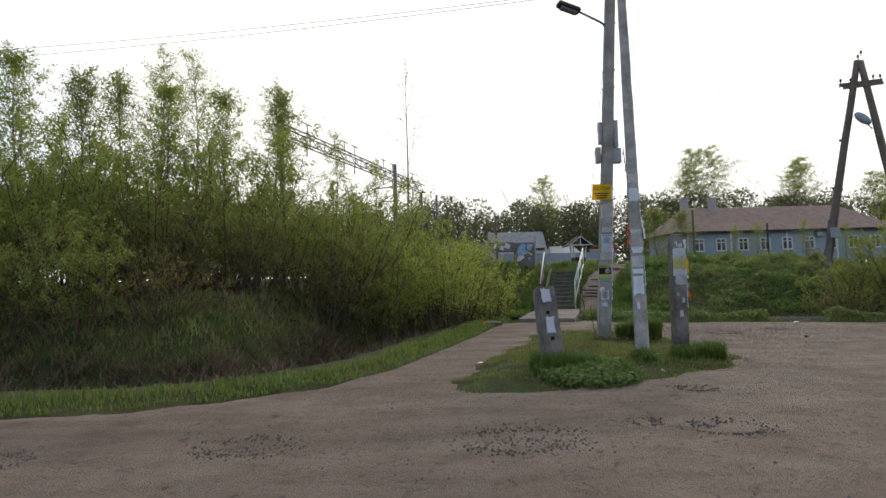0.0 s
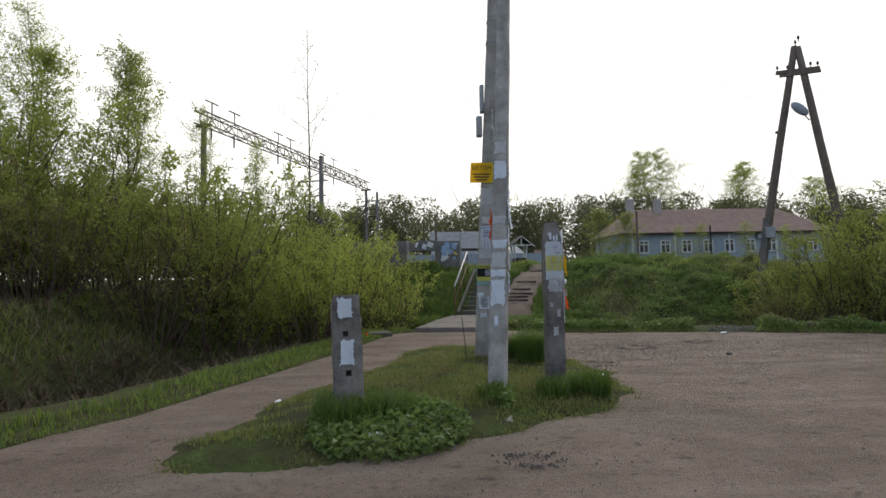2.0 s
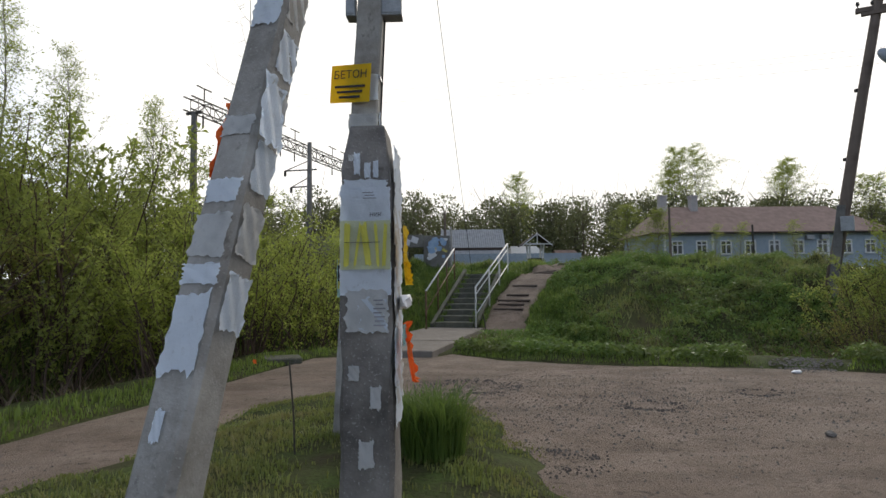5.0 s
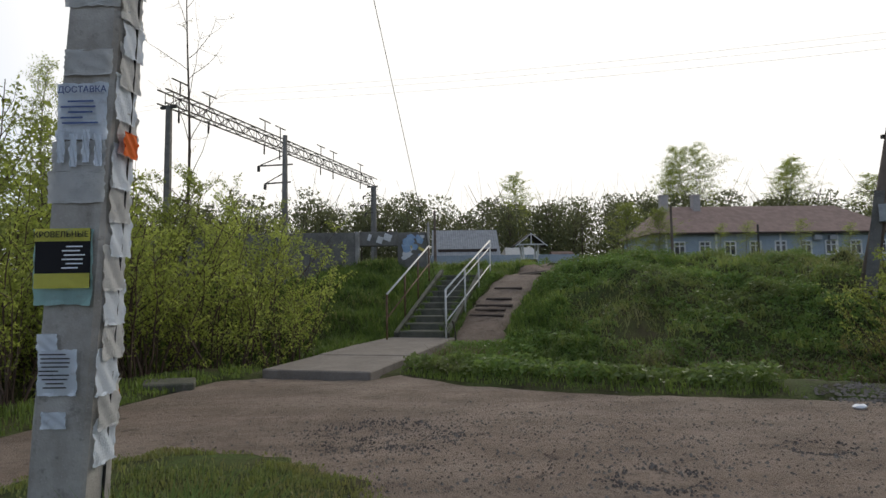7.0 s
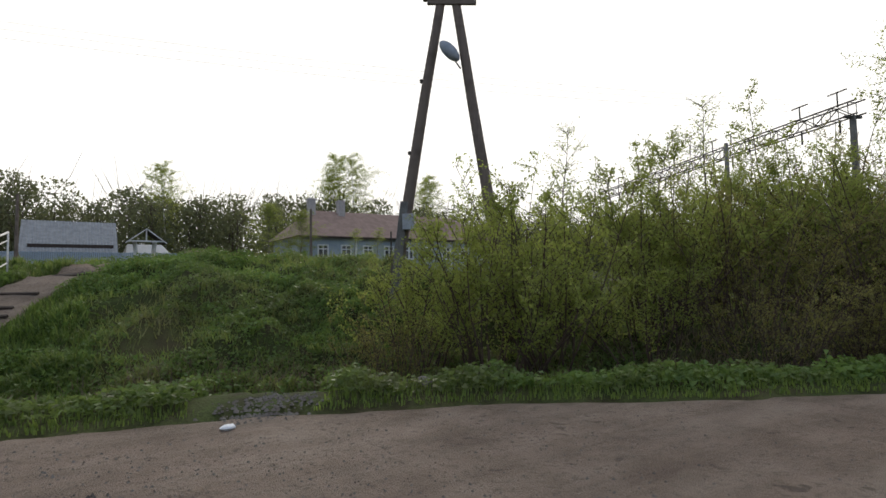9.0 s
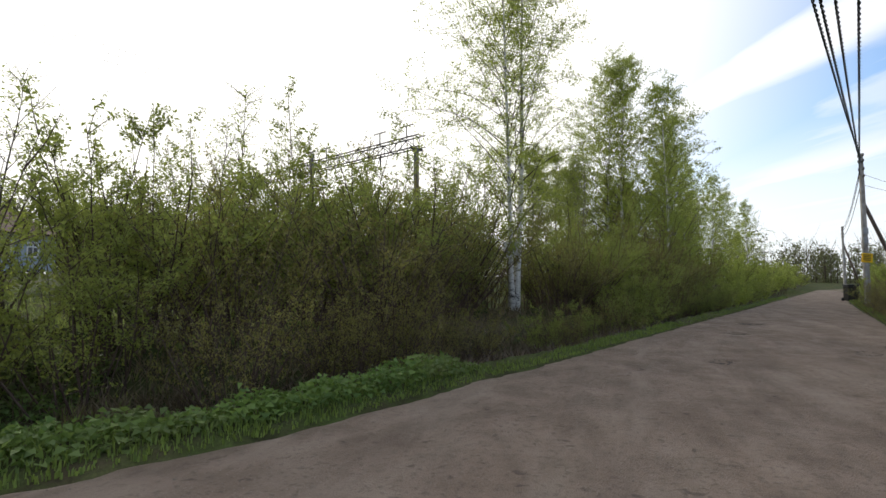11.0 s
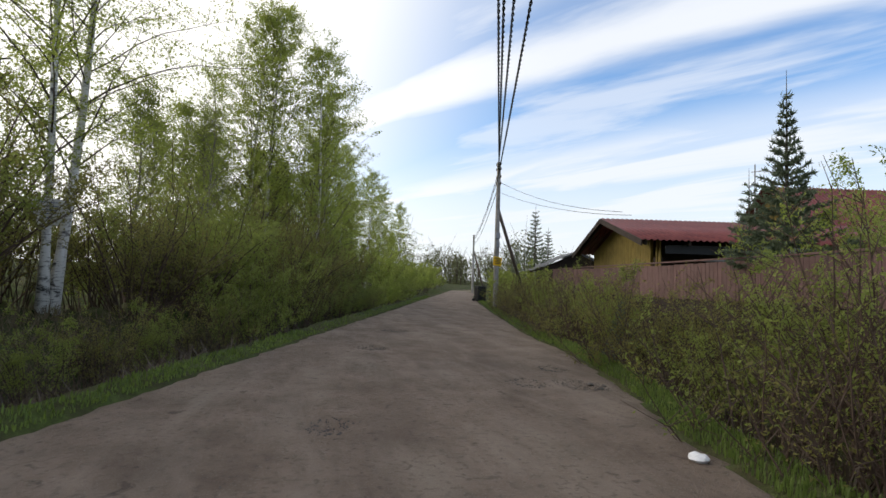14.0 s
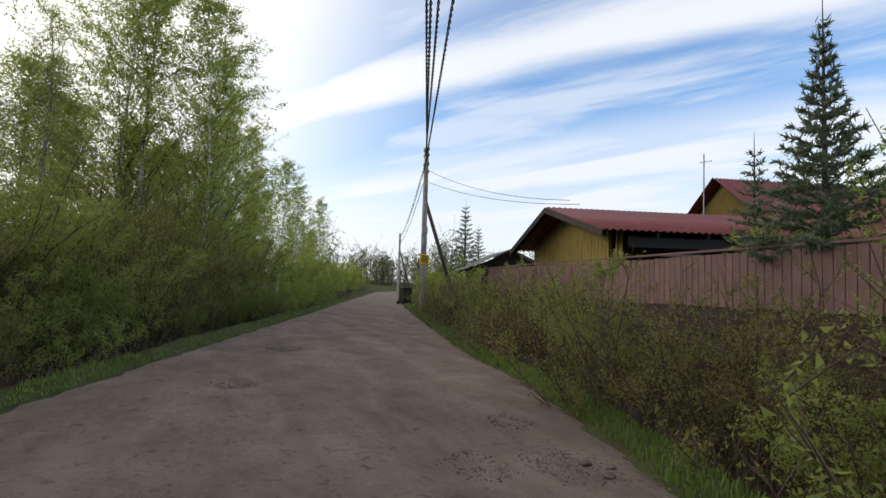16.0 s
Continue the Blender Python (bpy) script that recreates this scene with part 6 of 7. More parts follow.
# ---- the street: utility pole, fence, sheds, bins ----
def street_pole(x, y, h, strut, label, sign=True):
    p = thing("utility_pole", label, "utility pole", (x, y, 0), group="street poles")
    bm = post_bm(0.28, 0.26, 0.18, 0.17, h, 0.2, 0.3, 0.006, 51, 14)
    part("shaft", bm, M_CONC, p)
    if strut:
        bm = B()
        tube(bm, [(0.05, 0, 5.75), (strut[0], strut[1], 0.2)], [0.09, 0.12], 8)
        part("strut", bm, M_WOODPOLE, p, "dark tarred wooden strut", smooth=True)
    if sign:
        sg = part("sign", sheet_bm(0.62, 0.5, 3, 0.0, 0.006, 2, 2), M_PAPER_Y, p, "yellow plastic advert sign")
        sg.matrix_local = pose(-0.16, 0.0, 2.65, 0, 5, -70)
        bm = B()
        for i in range(4):
            box(bm, 0, -0.012, 0.15 - i * 0.09, 0.46 - 0.06 * (i % 2), 0.002, 0.04)
        part("print", bm, M_INK, sg)
    for z, w in ((3.6, 0.2), (4.1, 0.24)):
        bm = B()
        box(bm, -0.16, 0.02, z, 0.18, w, 0.34, None, 0.01)
        part("cable_box", bm, M_STEEL, p)
    for z in (h - 0.15, h - 0.45, h - 0.9, h - 1.3):
        bm = B()
        beam(bm, (-0.22, -0.05, z), (0.22, 0.05, z), 0.05)
        tube(bm, [(-0.2, -0.05, z), (-0.2, -0.05, z + 0.12)], 0.035, 6)
        tube(bm, [(0.2, 0.05, z), (0.2, 0.05, z + 0.12)], 0.035, 6)
        part("bracket", bm, M_IRON, p)
    return p


street_pole(45.48, -5.17, 8.35, (2.9, -3.2), "grey concrete street pole with boxes and yellow sign")
street_pole(86.0, -17.4, 7.7, (2.6, -2.6), "far dark street pole with strut", False)
wire((45.5, -5.3, 7.2), (34.4, -6.0, 4.3), 0.35, 0.010, "thin service wire to the yellow shed")
wire((45.5, -5.3, 6.6), (34.4, -6.4, 4.2), 0.3, 0.010, "thin service wire to the yellow shed")


def bin_():
    b = thing("bin", "black plastic wheeled bin at the road edge", "bin", (55.3, -7.7, 0.0), 15)
    bm = B()
    box(bm, 0, 0, 0.55, 0.62, 0.7, 1.0, None, 0.05)
    part("body", bm, M_BLACK, b)
    bm = B()
    box(bm, 0, 0, 1.1, 0.68, 0.76, 0.1, None, 0.03)
    part("lid", bm, M_BLACK, b)
    for s in (-1, 1):
        bm = B()
        tube(bm, [(0.28 * s, 0.36, 0.12), (0.34 * s, 0.36, 0.12)], 0.12, 12)
        part("wheel", bm, M_BLACK, b)


bin_()


def birch_sign():
    s = thing("sign", "small white notice board nailed to the birch", "sign", (29.36, 11.08, 2.62), -75)
    bm = sheet_bm(0.62, 0.56, 9, 0.0, 0.004, 2, 2)
    for v in bm.verts:
        if v.co.z < -0.1:
            v.co.x *= 0.55
    ob = part("board", bm, M_WHITE, s)
    bm = B()
    for i in range(5):
        box(bm, 0, -0.008, 0.2 - i * 0.08, 0.40 - 0.05 * i, 0.002, 0.014)
    part("print", bm, M_INK_B, s)


birch_sign()

FENCE = [(13.5, 0.6), (18.0, -0.55), (23.1, -1.95), (29.2, -3.0), (33.6, -3.7), (37.5, -4.7)]


def fence():
    f = thing("fence", "faded red vertical board fence on a dark plinth", "fence")
    bm = B()
    box(bm, 0, 0, 0, 0.135, 0.024, 0.80, None, 0.004)
    me = bpy.data.meshes.new("board")
    bm.to_mesh(me)
    bm.free()
    me.materials.append(M_PINK_WOOD)
    bm = B()
    box(bm, 0, 0, 0, 0.11, 0.11, 2.1, None, 0.01)
    mp = bpy.data.meshes.new("fence_post")
    bm.to_mesh(mp)
    bm.free()
    mp.materials.append(M_DARKWOOD)
    rng = random.Random(8)
    k = 0
    for (ax, ay), (bx, by) in zip(FENCE, FENCE[1:]):
        L = math.hypot(bx - ax, by - ay)
        yaw = math.degrees(math.atan2(by - ay, bx - ax))
        n = int(L / 0.145)
        for i in range(n):
            u = (i + 0.5) / n
            ob = child("board", me, f)
            ob.matrix_local = pose(ax + (bx - ax) * u, ay + (by - ay) * u, 1.63 + 0.03 * math.sin(k * 0.045) + rng.uniform(-0.012, 0.012), 0, rng.uniform(-0.9, 0.9), yaw)
            k += 1
        nrm = Vector((-(by - ay), bx - ax, 0)).normalized()
        for i in range(max(2, int(L / 2.0))):
            u = i / max(2, int(L / 2.0))
            ob = child("fence_post", mp, f)
            ob.matrix_local = pose(ax + (bx - ax) * u - nrm.x * 0.11, ay + (by - ay) * u - nrm.y * 0.11, 0.95, 0, 0, yaw)
        for z in (1.35, 1.9):
            bm = B()
            beam(bm, (ax - nrm.x * 0.045, ay - nrm.y * 0.045, z), (bx - nrm.x * 0.045, by - nrm.y * 0.045, z), 0.05, 0.08)
            part("rail", bm, M_DARKWOOD, f)
        for z in (0.35, 0.63, 0.91, 1.13):
            bm = B()
            beam(bm, (ax - nrm.x * 0.03, ay - nrm.y * 0.03, z), (bx - nrm.x * 0.03, by - nrm.y * 0.03, z), 0.03, 0.2)
            part("plinth_board", bm, M_DARKWOOD, f)
        bm = B()
        beam(bm, (ax, ay, 2.075), (bx, by, 2.075), 0.06, 0.035)
        part("coping", bm, M_PINK_WOOD, f)


fence()


def corrugated(x0, x1, y0, y1, z0, z1, step=0.09, amp=0.022):
    """A pitched corrugated sheet in local axes: waves along x, rising from (y0, z0) to (y1, z1)."""
    n = int((x1 - x0) / step * 4)
    vs, fs = [], []
    for i in range(n + 1):
        x = x0 + (x1 - x0) * i / n
        w = amp * math.sin(x / step * math.tau / 2)
        vs += [(x, y0, z0 + w), (x, y1, z1 + w), (x, y0, z0 + w - 0.012), (x, y1, z1 + w - 0.012)]
    for i in range(n):
        o = i * 4
        fs += [(o, o + 4, o + 5, o + 1), (o + 2, o + 3, o + 7, o + 6), (o, o + 2, o + 6, o + 4), (o + 1, o + 5, o + 7, o + 3)]
    return vs, fs


def yellow_shed():
    """Local x along the ridge away from the road, y along the gable (near eave at -, far eave at +)."""
    h = thing("shed", "yellow board shed with maroon corrugated roof and open side", "shed", (34.3, -5.05, 0))
    u = Vector((34.3 - 29.95, -5.05 + 3.8)).normalized()          # along the gable, near to far
    v = Vector((u.y, -u.x))  # away from the road
    if v.y > 0:
        v = -v
    h.matrix_world = Matrix(((v.x, u.x, 0, 34.3), (v.y, u.y, 0, -5.05), (0, 0, 1, 0), (0, 0, 0, 1)))
    W, L, ze, zr, o = 4.5, 9.5, 2.86, 3.98, 0.75
    for s, nm in ((-1, "roof"), (1, "roof")):
        vs, fs = corrugated(-0.05, L, s * W, 0, ze, zr)
        child(nm, mesh_of("roof", vs, fs, M_MAROON, True), h, "maroon corrugated sheet roof")
        bm = B()
        beam(bm, (-0.06, s * W, ze - 0.10), (-0.06, 0, zr - 0.10), 0.035, 0.18)
        part("barge_board", bm, M_DARKWOOD, h)
        for i in range(8):
            bm = B()
            beam(bm, (0.1 + i * 1.3, s * (W - 0.1), ze - 0.10), (0.1 + i * 1.3, 0, zr - 0.10), 0.06, 0.12)
            part("rafter", bm, M_DARKWOOD, h)
    # gable of vertical yellow boards
    n = 62
    for i in range(n):
        y = -3.85 + 7.7 * (i + 0.5) / n
        if -3.62 < y < -3.1:
            continue
        top = zr - 0.12 - (zr - ze) * abs(y) / W
        bm = B()
        box(bm, 0.75 + 0.006 * (i % 2), y, (top - 0.1) / 2, 0.03, 7.7 / n - 0.008, top + 0.1)
        part("plank", bm, M_YELLOW_WOOD, h)
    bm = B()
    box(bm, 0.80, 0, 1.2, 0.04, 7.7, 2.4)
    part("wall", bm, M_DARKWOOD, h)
    for y in (-3.62, -3.1):
        bm = B()
        beam(bm, (0.74, y, 0), (0.74, y, 2.95), 0.09)
        part("corner_post", bm, M_YELLOW_WOOD, h)
    for x in (3.0, 5.2, 7.4):
        bm = B()
        beam(bm, (x, -3.8, 0), (x, -3.8, 2.85), 0.12)
        part("corner_post", bm, M_DARKWOOD, h)
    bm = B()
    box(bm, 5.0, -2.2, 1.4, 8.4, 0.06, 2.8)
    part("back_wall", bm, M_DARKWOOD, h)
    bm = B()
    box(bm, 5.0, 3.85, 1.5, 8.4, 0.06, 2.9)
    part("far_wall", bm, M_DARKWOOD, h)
    bm = B()
    beam(bm, (0.8, -4.05, 2.62), (9.2, -4.05, 2.62), 0.04, 0.26)
    part("fascia", bm, M_BLACK, h)
    bm = B()
    v4 = [bm.verts.new(p) for p in ((3.4, -4.35, 2.78), (6.4, -4.35, 2.72), (6.8, -4.6, 1.95), (5.6, -4.6, 2.0))]
    f = bm.faces.new(v4)
    bmesh.ops.solidify(bm, geom=[f], thickness=0.012)
    part("sheet", bm, M_STEEL, h, "bent grey metal sheet under the eave")
    bm = B()
    tube(bm, [(1.6, -4.2, 2.3), (3.0, -4.2, 2.32)], 0.03, 6)
    part("lath", bm, M_STEEL, h)


yellow_shed()


def far_house():
    h = thing("house", "yellow house with steep maroon roof behind the spruce", "house", (37.0, -15.0, 0))
    u, v = Vector((0.96, -0.27)), Vector((-0.27, -0.96))
    h.matrix_world = Matrix(((v.x, u.x, 0, 36.4), (v.y, u.y, 0, -15.3), (0, 0, 1, 0), (0, 0, 0, 1)))
    for s in (-1, 1):
        vs, fs = corrugated(-0.5, 10.0, s * 4.2, 0, 3.4, 6.3)
        child("roof", mesh_of("roof", vs, fs, M_MAROON, True), h, "maroon corrugated sheet roof")
    for x in (0.0, 9.4):
        bm = B()
        vv = [bm.verts.new(p) for p in ((x, -3.7, 0), (x, 3.7, 0), (x, 3.7, 3.6), (x, 0, 6.15), (x, -3.7, 3.6))]
        f = bm.faces.new(vv)
        bmesh.ops.solidify(bm, geom=[f], thickness=0.12)
        part("gable", bm, M_YELLOW_WOOD, h)
    for s in (-1, 1):
        bm = B()
        box(bm, 4.7, s * 3.7, 1.8, 9.4, 0.12, 3.6)
        part("wall", bm, M_YELLOW_WOOD, h)
    a = thing("aerial", "thin roof aerial on a metal mast", "aerial", (36.6, -14.4, 0))
    bm = B()
    tube(bm, [(0, 0, 0), (0, 0, 7.3)], 0.03, 6)
    part("mast", bm, M_STEEL, a)
    bm = B()
    beam(bm, (-0.5, 0.1, 6.9), (0.3, -0.1, 7.0), 0.03)
    part("boom", bm, M_STEEL, a)
    g = thing("house", "small weathered grey house with moss-green roof", "house", (54.0, -13.5, 0))
    g.matrix_world = pose(53.0, -13.6, 0, 0, 0, -17)
    bm = B()
    box(bm, 0, 0, 1.3, 7.0, 5.0, 2.6)
    part("wall", bm, M_DARKWOOD, g)
    bm = B()
    for s in (-1, 1):
        vv = [bm.verts.new(p) for p in ((-3.9, s * 2.9, 2.4), (3.9, s * 2.9, 2.4), (3.9, 0, 3.75), (-3.9, 0, 3.75))]
        f = bm.faces.new(vv)
        bmesh.ops.solidify(bm, geom=[f], thickness=0.08)
    part("roof", bm, M_SLATE, g, "mossy grey roof")
    window(g, -1.2, 2.5, 1.9, 0.8, 0.8, 1)
    bm = B()
    vv = [bm.verts.new(p) for p in ((-3.45, -2.4, 2.5), (-3.45, 2.4, 2.5), (-3.45, 0, 3.65))]
    f = bm.faces.new(vv)
    bmesh.ops.solidify(bm, geom=[f], thickness=0.06)
    part("gable", bm, M_DARKWOOD, g)


far_house()

M_CLOD = rough_paint("dirt_clod", (0.11, 0.083, 0.066), (0.21, 0.162, 0.13), 4, 40)
# ---- grass, herbs, gravel and litter ----
rngc = np.random.default_rng(77)


def blades_mesh(name, x, y, z, h, w, mat, bend=0.45, droop=None, fine=True):
    """Grass: two-segment bent blades as one sheet of stuff."""
    n = len(x)
    a = rngc.uniform(0, math.tau, n)
    h = h * rngc.uniform(0.55, 1.3, n)
    dx, dy = np.cos(a), np.sin(a)
    b = bend * rngc.uniform(0.2, 1.3, n) * h
    ox, oy = (b * np.cos(a + 1.3), b * np.sin(a + 1.3))
    if droop is not None:
        ox, oy = ox + droop[0] * h, oy + droop[1] * h
    w = w * rngc.uniform(0.7, 1.3, n)
    p0 = np.stack([x - dx * w, y - dy * w, z - 0.02], 1)
    p1 = np.stack([x + dx * w, y + dy * w, z - 0.02], 1)
    p2 = np.stack([x + ox * 0.35 + dx * w * 0.8, y + oy * 0.35 + dy * w * 0.8, z + h * 0.6], 1)
    p3 = np.stack([x + ox * 0.35 - dx * w * 0.8, y + oy * 0.35 - dy * w * 0.8, z + h * 0.6], 1)
    p4 = np.stack([x + ox, y + oy, z + h * (1 - 0.3 * bend)], 1)
    if not fine:
        return quick_mesh(name, np.stack([p0 * 1.5 - p1 * 0.5, p1 * 1.5 - p0 * 0.5, p4], 1).reshape(-1, 3), np.arange(3 * n), 3, mat)
    v = np.stack([p0, p1, p2, p3, p4], 1).reshape(-1, 3)
    o = np.arange(n)[:, None] * 5
    loops = np.concatenate([o + np.array([[0, 1, 2]]), o + np.array([[0, 2, 3]]), o + np.array([[3, 2, 4]])], 1).ravel()
    return quick_mesh(name, v, loops, 3, mat)


def dn_of(x, y):
    return line_dist(x, y, NORTH) * np.where(y > yN(x), 1, -1)


def ds_of(x, y):
    return line_dist(x, y, SOUTH) * np.where(y < yS(x), 1, -1)


def scatter(n, x0, x1, y0, y1, keep):
    x, y = rngc.uniform(x0, x1, n), rngc.uniform(y0, y1, n)
    k = keep(x, y)
    return x[k], y[k]


def corridor(x, y):
    s = (x - AX0[0]) * AXD[0] + (y - AX0[1]) * AXD[1]
    q = (x - AX0[0]) * AXD[1] - (y - AX0[1]) * AXD[0]
    return ((s > -0.5) & (s < 5.3) & (q > -1.15) & (q < 1.2)) | ((s >= 5.3) & (s < 10.6) & (np.abs(q) < 0.8)) | (line_dist(x, y, np.array(RAMP)) < 0.72)


def stuff(name, mesh, label, category):
    tagged(new(name, mesh), label, category, kind="stuff")


def patchy(x, y, s, lo, seed):
    return wob(x, y, s, seed) + rngc.uniform(-0.35, 0.35, len(x)) > lo


def open_gap(x, y):
    return np.hypot(x - 8.6, y - 15.0) < 0.85


# verge on both sides of the road
def along(line, x0, x1, n, d0, d1, side):
    """Random points beside a line, between two distances."""
    seg = [(p, q) for p, q in zip(line[:-1], line[1:]) if q[0] > x0 and p[0] < x1]
    ln = np.array([np.hypot(*(q - p)) * (1.0 if q[0] < 35 else 0.3) for p, q in seg])
    k = rngc.choice(len(seg), n, p=ln / ln.sum())
    P, Q = np.array([a for a, b in seg]), np.array([b for a, b in seg])
    f = rngc.uniform(0, 1, n)[:, None]
    t = Q[k] - P[k]
    nrm = np.stack([-t[:, 1], t[:, 0]], 1) / np.linalg.norm(t, axis=1, keepdims=True) * side
    w = P[k] + t * f + nrm * rngc.uniform(d0, d1, n)[:, None]
    ok = (w[:, 0] > x0) & (w[:, 0] < x1)
    return w[ok, 0], w[ok, 1]


x, y = along(NORTH, -16, 64, 56000, -0.1, 1.15, 1)
k = (dn_of(x, y) < np.where(x > 16, 0.62, np.where(x < 1, 0.6, 1.15)) + 0.2 * wob(x, y, 1.5, 3)) & ~corridor(x, y) & ~open_gap(x, y) & (dn_of(x, y) > -0.12) & ((x < 2.5) | (x > 16) | (dn_of(x, y) < 0.35) | (rngc.uniform(0, 1, len(x)) < 0.4))
x, y = x[k], y[k]
d = dn_of(x, y)
hh = np.where(x > 16, 0.085, 0.12) * np.clip(0.35 + d * 1.6, 0.35, 1.2)
# east of the corner the verge is a narrow uneven strip
off = np.where(y > (yN(x) + yS(x)) / 2, dn_of(x, y), ds_of(x, y))
k = (x < 17) | (off < 0.38 + 0.2 * wob(x, y, 1.1, 8))
x, y, hh = x[k], y[k], hh[k]
stuff("verge_grass", blades_mesh("verge_grass", x, y, height(x, y), hh, 0.009, M_GRASS_FRESH), "fresh green grass along the road verge", "grass")
x, y = along(SOUTH, 14, 64, 17000, -0.08, 0.42, -1)
stuff("verge_grass", blades_mesh("verge_grass", x, y, height(x, y), 0.075, 0.007, M_GRASS_FRESH), "fresh green grass along the fence-side verge", "grass")
# island
x, y = scatter(90000, -2.6, 3.6, 4.8, 13, lambda x, y: inside(x, y, ISLAND))
di = line_dist(x, y, ISLAND, True) + 0.22 * wob(x, y, 2.3, 2) - 0.05
k = (di > 0.28 * rngc.uniform(0, 1, len(x))) & (patchy(x, y, 1.9, -0.12, 3))
x, y, di = x[k], y[k], di[k]
tall = np.minimum(np.minimum(np.hypot(x + 0.68, y - 6.4), np.hypot(x - 1.84, y - 7.3)), np.hypot(x - 0.97, y - 7.2))
hh = 0.03 + 0.03 * np.clip(di, 0, 1) + 0.08 * np.exp(-(tall / 0.4) ** 2)
stuff("island_grass", blades_mesh("island_grass", x, y, height(x, y), hh, 0.006, M_TRAMPLED, 0.6), "short trampled grass around the poles", "grass")


def tuft(cx, cy, r, h, n, label):
    a, q = rngc.uniform(0, math.tau, n), r * np.sqrt(rngc.uniform(0, 1, n))
    x, y = cx + q * np.cos(a), cy + q * np.sin(a)
    me = blades_mesh("grass_tuft", x - cx, y - cy, np.zeros(n), np.full(n, h), 0.006, M_GRASS, 0.55)
    ob = new("grass_tuft", me)
    ob.location = (cx, cy, gz(cx, cy))
    tagged(ob, label, "grass tuft", "island tufts", "stuff")


tuft(2.05, 9.9, 0.30, 0.52, 1500, "tall dark-green grass tuft by the pole")
tuft(1.75, 10.2, 0.25, 0.38, 800, "tall dark-green grass tuft by the pole")
tuft(-0.72, 6.3, 0.34, 0.30, 1100, "grass tuft at the broken post")
tuft(-0.35, 6.4, 0.3, 0.24, 700, "grass tuft at the broken post")
tuft(2.1, 7.25, 0.25, 0.30, 700, "grass tuft at the papered post")
tuft(1.62, 7.15, 0.2, 0.24, 400, "grass tuft at the papered post")
tuft(0.9, 6.95, 0.2, 0.2, 300, "grass tuft at the brace pole")
# bank: grass, broad herbs, dry straw
x, y = scatter(330000, -8, 30, 12, 36, lambda x, y: (lambda d: (d > 3.4 + 0.7 * wob(x, y, 1.3, 18)) & (d < 20))(dn_of(x, y)) & ~corridor(x, y) & (x > -7) & patchy(x, y, 0.8, -0.25, 5))
k = rngc.uniform(0, 1, len(x)) < np.where(x < 16, 0.62, 0.22)
x, y = x[k], y[k]
stuff("bank_grass", blades_mesh("bank_grass", x, y, height(x, y), 0.17 + 0.16 * np.abs(wob(x, y, 1.1, 14)), 0.009, M_BANK, 0.7, None, False), "lush uneven grass on the bank", "grass")
x, y = scatter(60000, -4, 7, 19, 30, lambda x, y: (dn_of(x, y) > 2.2) & ~corridor(x, y))
stuff("bank_grass", blades_mesh("bank_grass", x, y, height(x, y), 0.24 + 0.1 * wob(x, y, 1.3, 4), 0.010, M_GRASS, 0.7, None, False), "tall fresh grass beside the steps", "grass")
x, y = scatter(90000, -16, 30, 6, 20, lambda x, y: (lambda d: (d > 1.5) & (d < 5.4))(dn_of(x, y)) & ~corridor(x, y))
k = wob(x, y, 0.7, 11) + rngc.uniform(-0.5, 0.5, len(x)) > np.where(x < 0, -0.95, -0.6)
x, y = x[k], y[k]
stuff("dry_grass", blades_mesh("dry_grass", x, y, height(x, y), 0.34, 0.007, M_STRAW, 0.9, None, False), "dry straw-coloured grass on the ditch banks", "grass")
# matted straw and dead stems hanging down the ditch sides
for x0, x1, n, d0, d1, mat in ((2.6, 17.0, 15000, 1.7, 4.0, M_STRAW), (2.6, 17.0, 12000, 1.6, 3.6, M_STRAW_DARK), (-13.0, -1.2, 12000, 1.5, 3.9, M_STRAW), (-13.0, -1.2, 12000, 1.4, 3.6, M_STRAW_DARK),
                               (17.0, 34.0, 9000, 0.7, 3.0, M_STRAW_DARK), (17.0, 32.0, 6000, 1.4, 3.2, M_STRAW)):
    x, y = along(NORTH, x0, x1, n, d0, d1, 1)
    k = ~corridor(x, y) & (wob(x, y, 0.9, 19) + rngc.uniform(-0.6, 0.6, len(x)) > -0.35)
    x, y = x[k], y[k]
    stuff("ditch_straw", blades_mesh("ditch_straw", x, y, height(x, y), 0.36, 0.008, mat, 1.1, None, False), "matted dry straw hanging down the ditch side", "grass")
x, y = scatter(46000, -16, 0, 8, 20, lambda x, y: (lambda d: (d > 3.9) & (d < 9))(dn_of(x, y)))
stuff("mound_grass", blades_mesh("mound_grass", x, y, height(x, y), 0.22, 0.009, M_BANK, 0.7, None, False), "green grass on the mound behind the ditch", "grass")


def herbs(name, x, y, z, lift, size, label):
    pos = np.stack([x, y, z + lift * rngc.uniform(0.2, 1.1, len(x))], 1)
    stuff(name, leaves_mesh(name, pos, size, rngc, M_HERB, 0.7, 0.8), label, "herbs")


x, y = scatter(150000, 2.2, 19, 9, 19, lambda x, y: (lambda d: (d > 0.25) & (d < 1.75))(dn_of(x, y)) & ~corridor(x, y) & ~open_gap(x, y) & patchy(x, y, 1.3, -0.5, 7))
herbs("verge_herbs", x, y, height(x, y), 0.13 + 0.24 * np.clip(wob(x, y, 1.3, 7) + 0.35, 0, 1), 0.085, "low broad-leaved ground elder on the verge")
x, y = scatter(160000, 3, 17, 15, 30, lambda x, y: (lambda d: (d > 3.0) & (d < 14))(dn_of(x, y)) & ~corridor(x, y) & patchy(x, y, 0.6, 0.0, 9))
herbs("bank_herbs", x, y, height(x, y), 0.20, 0.085, "leafy nettles and herbs covering the bank")
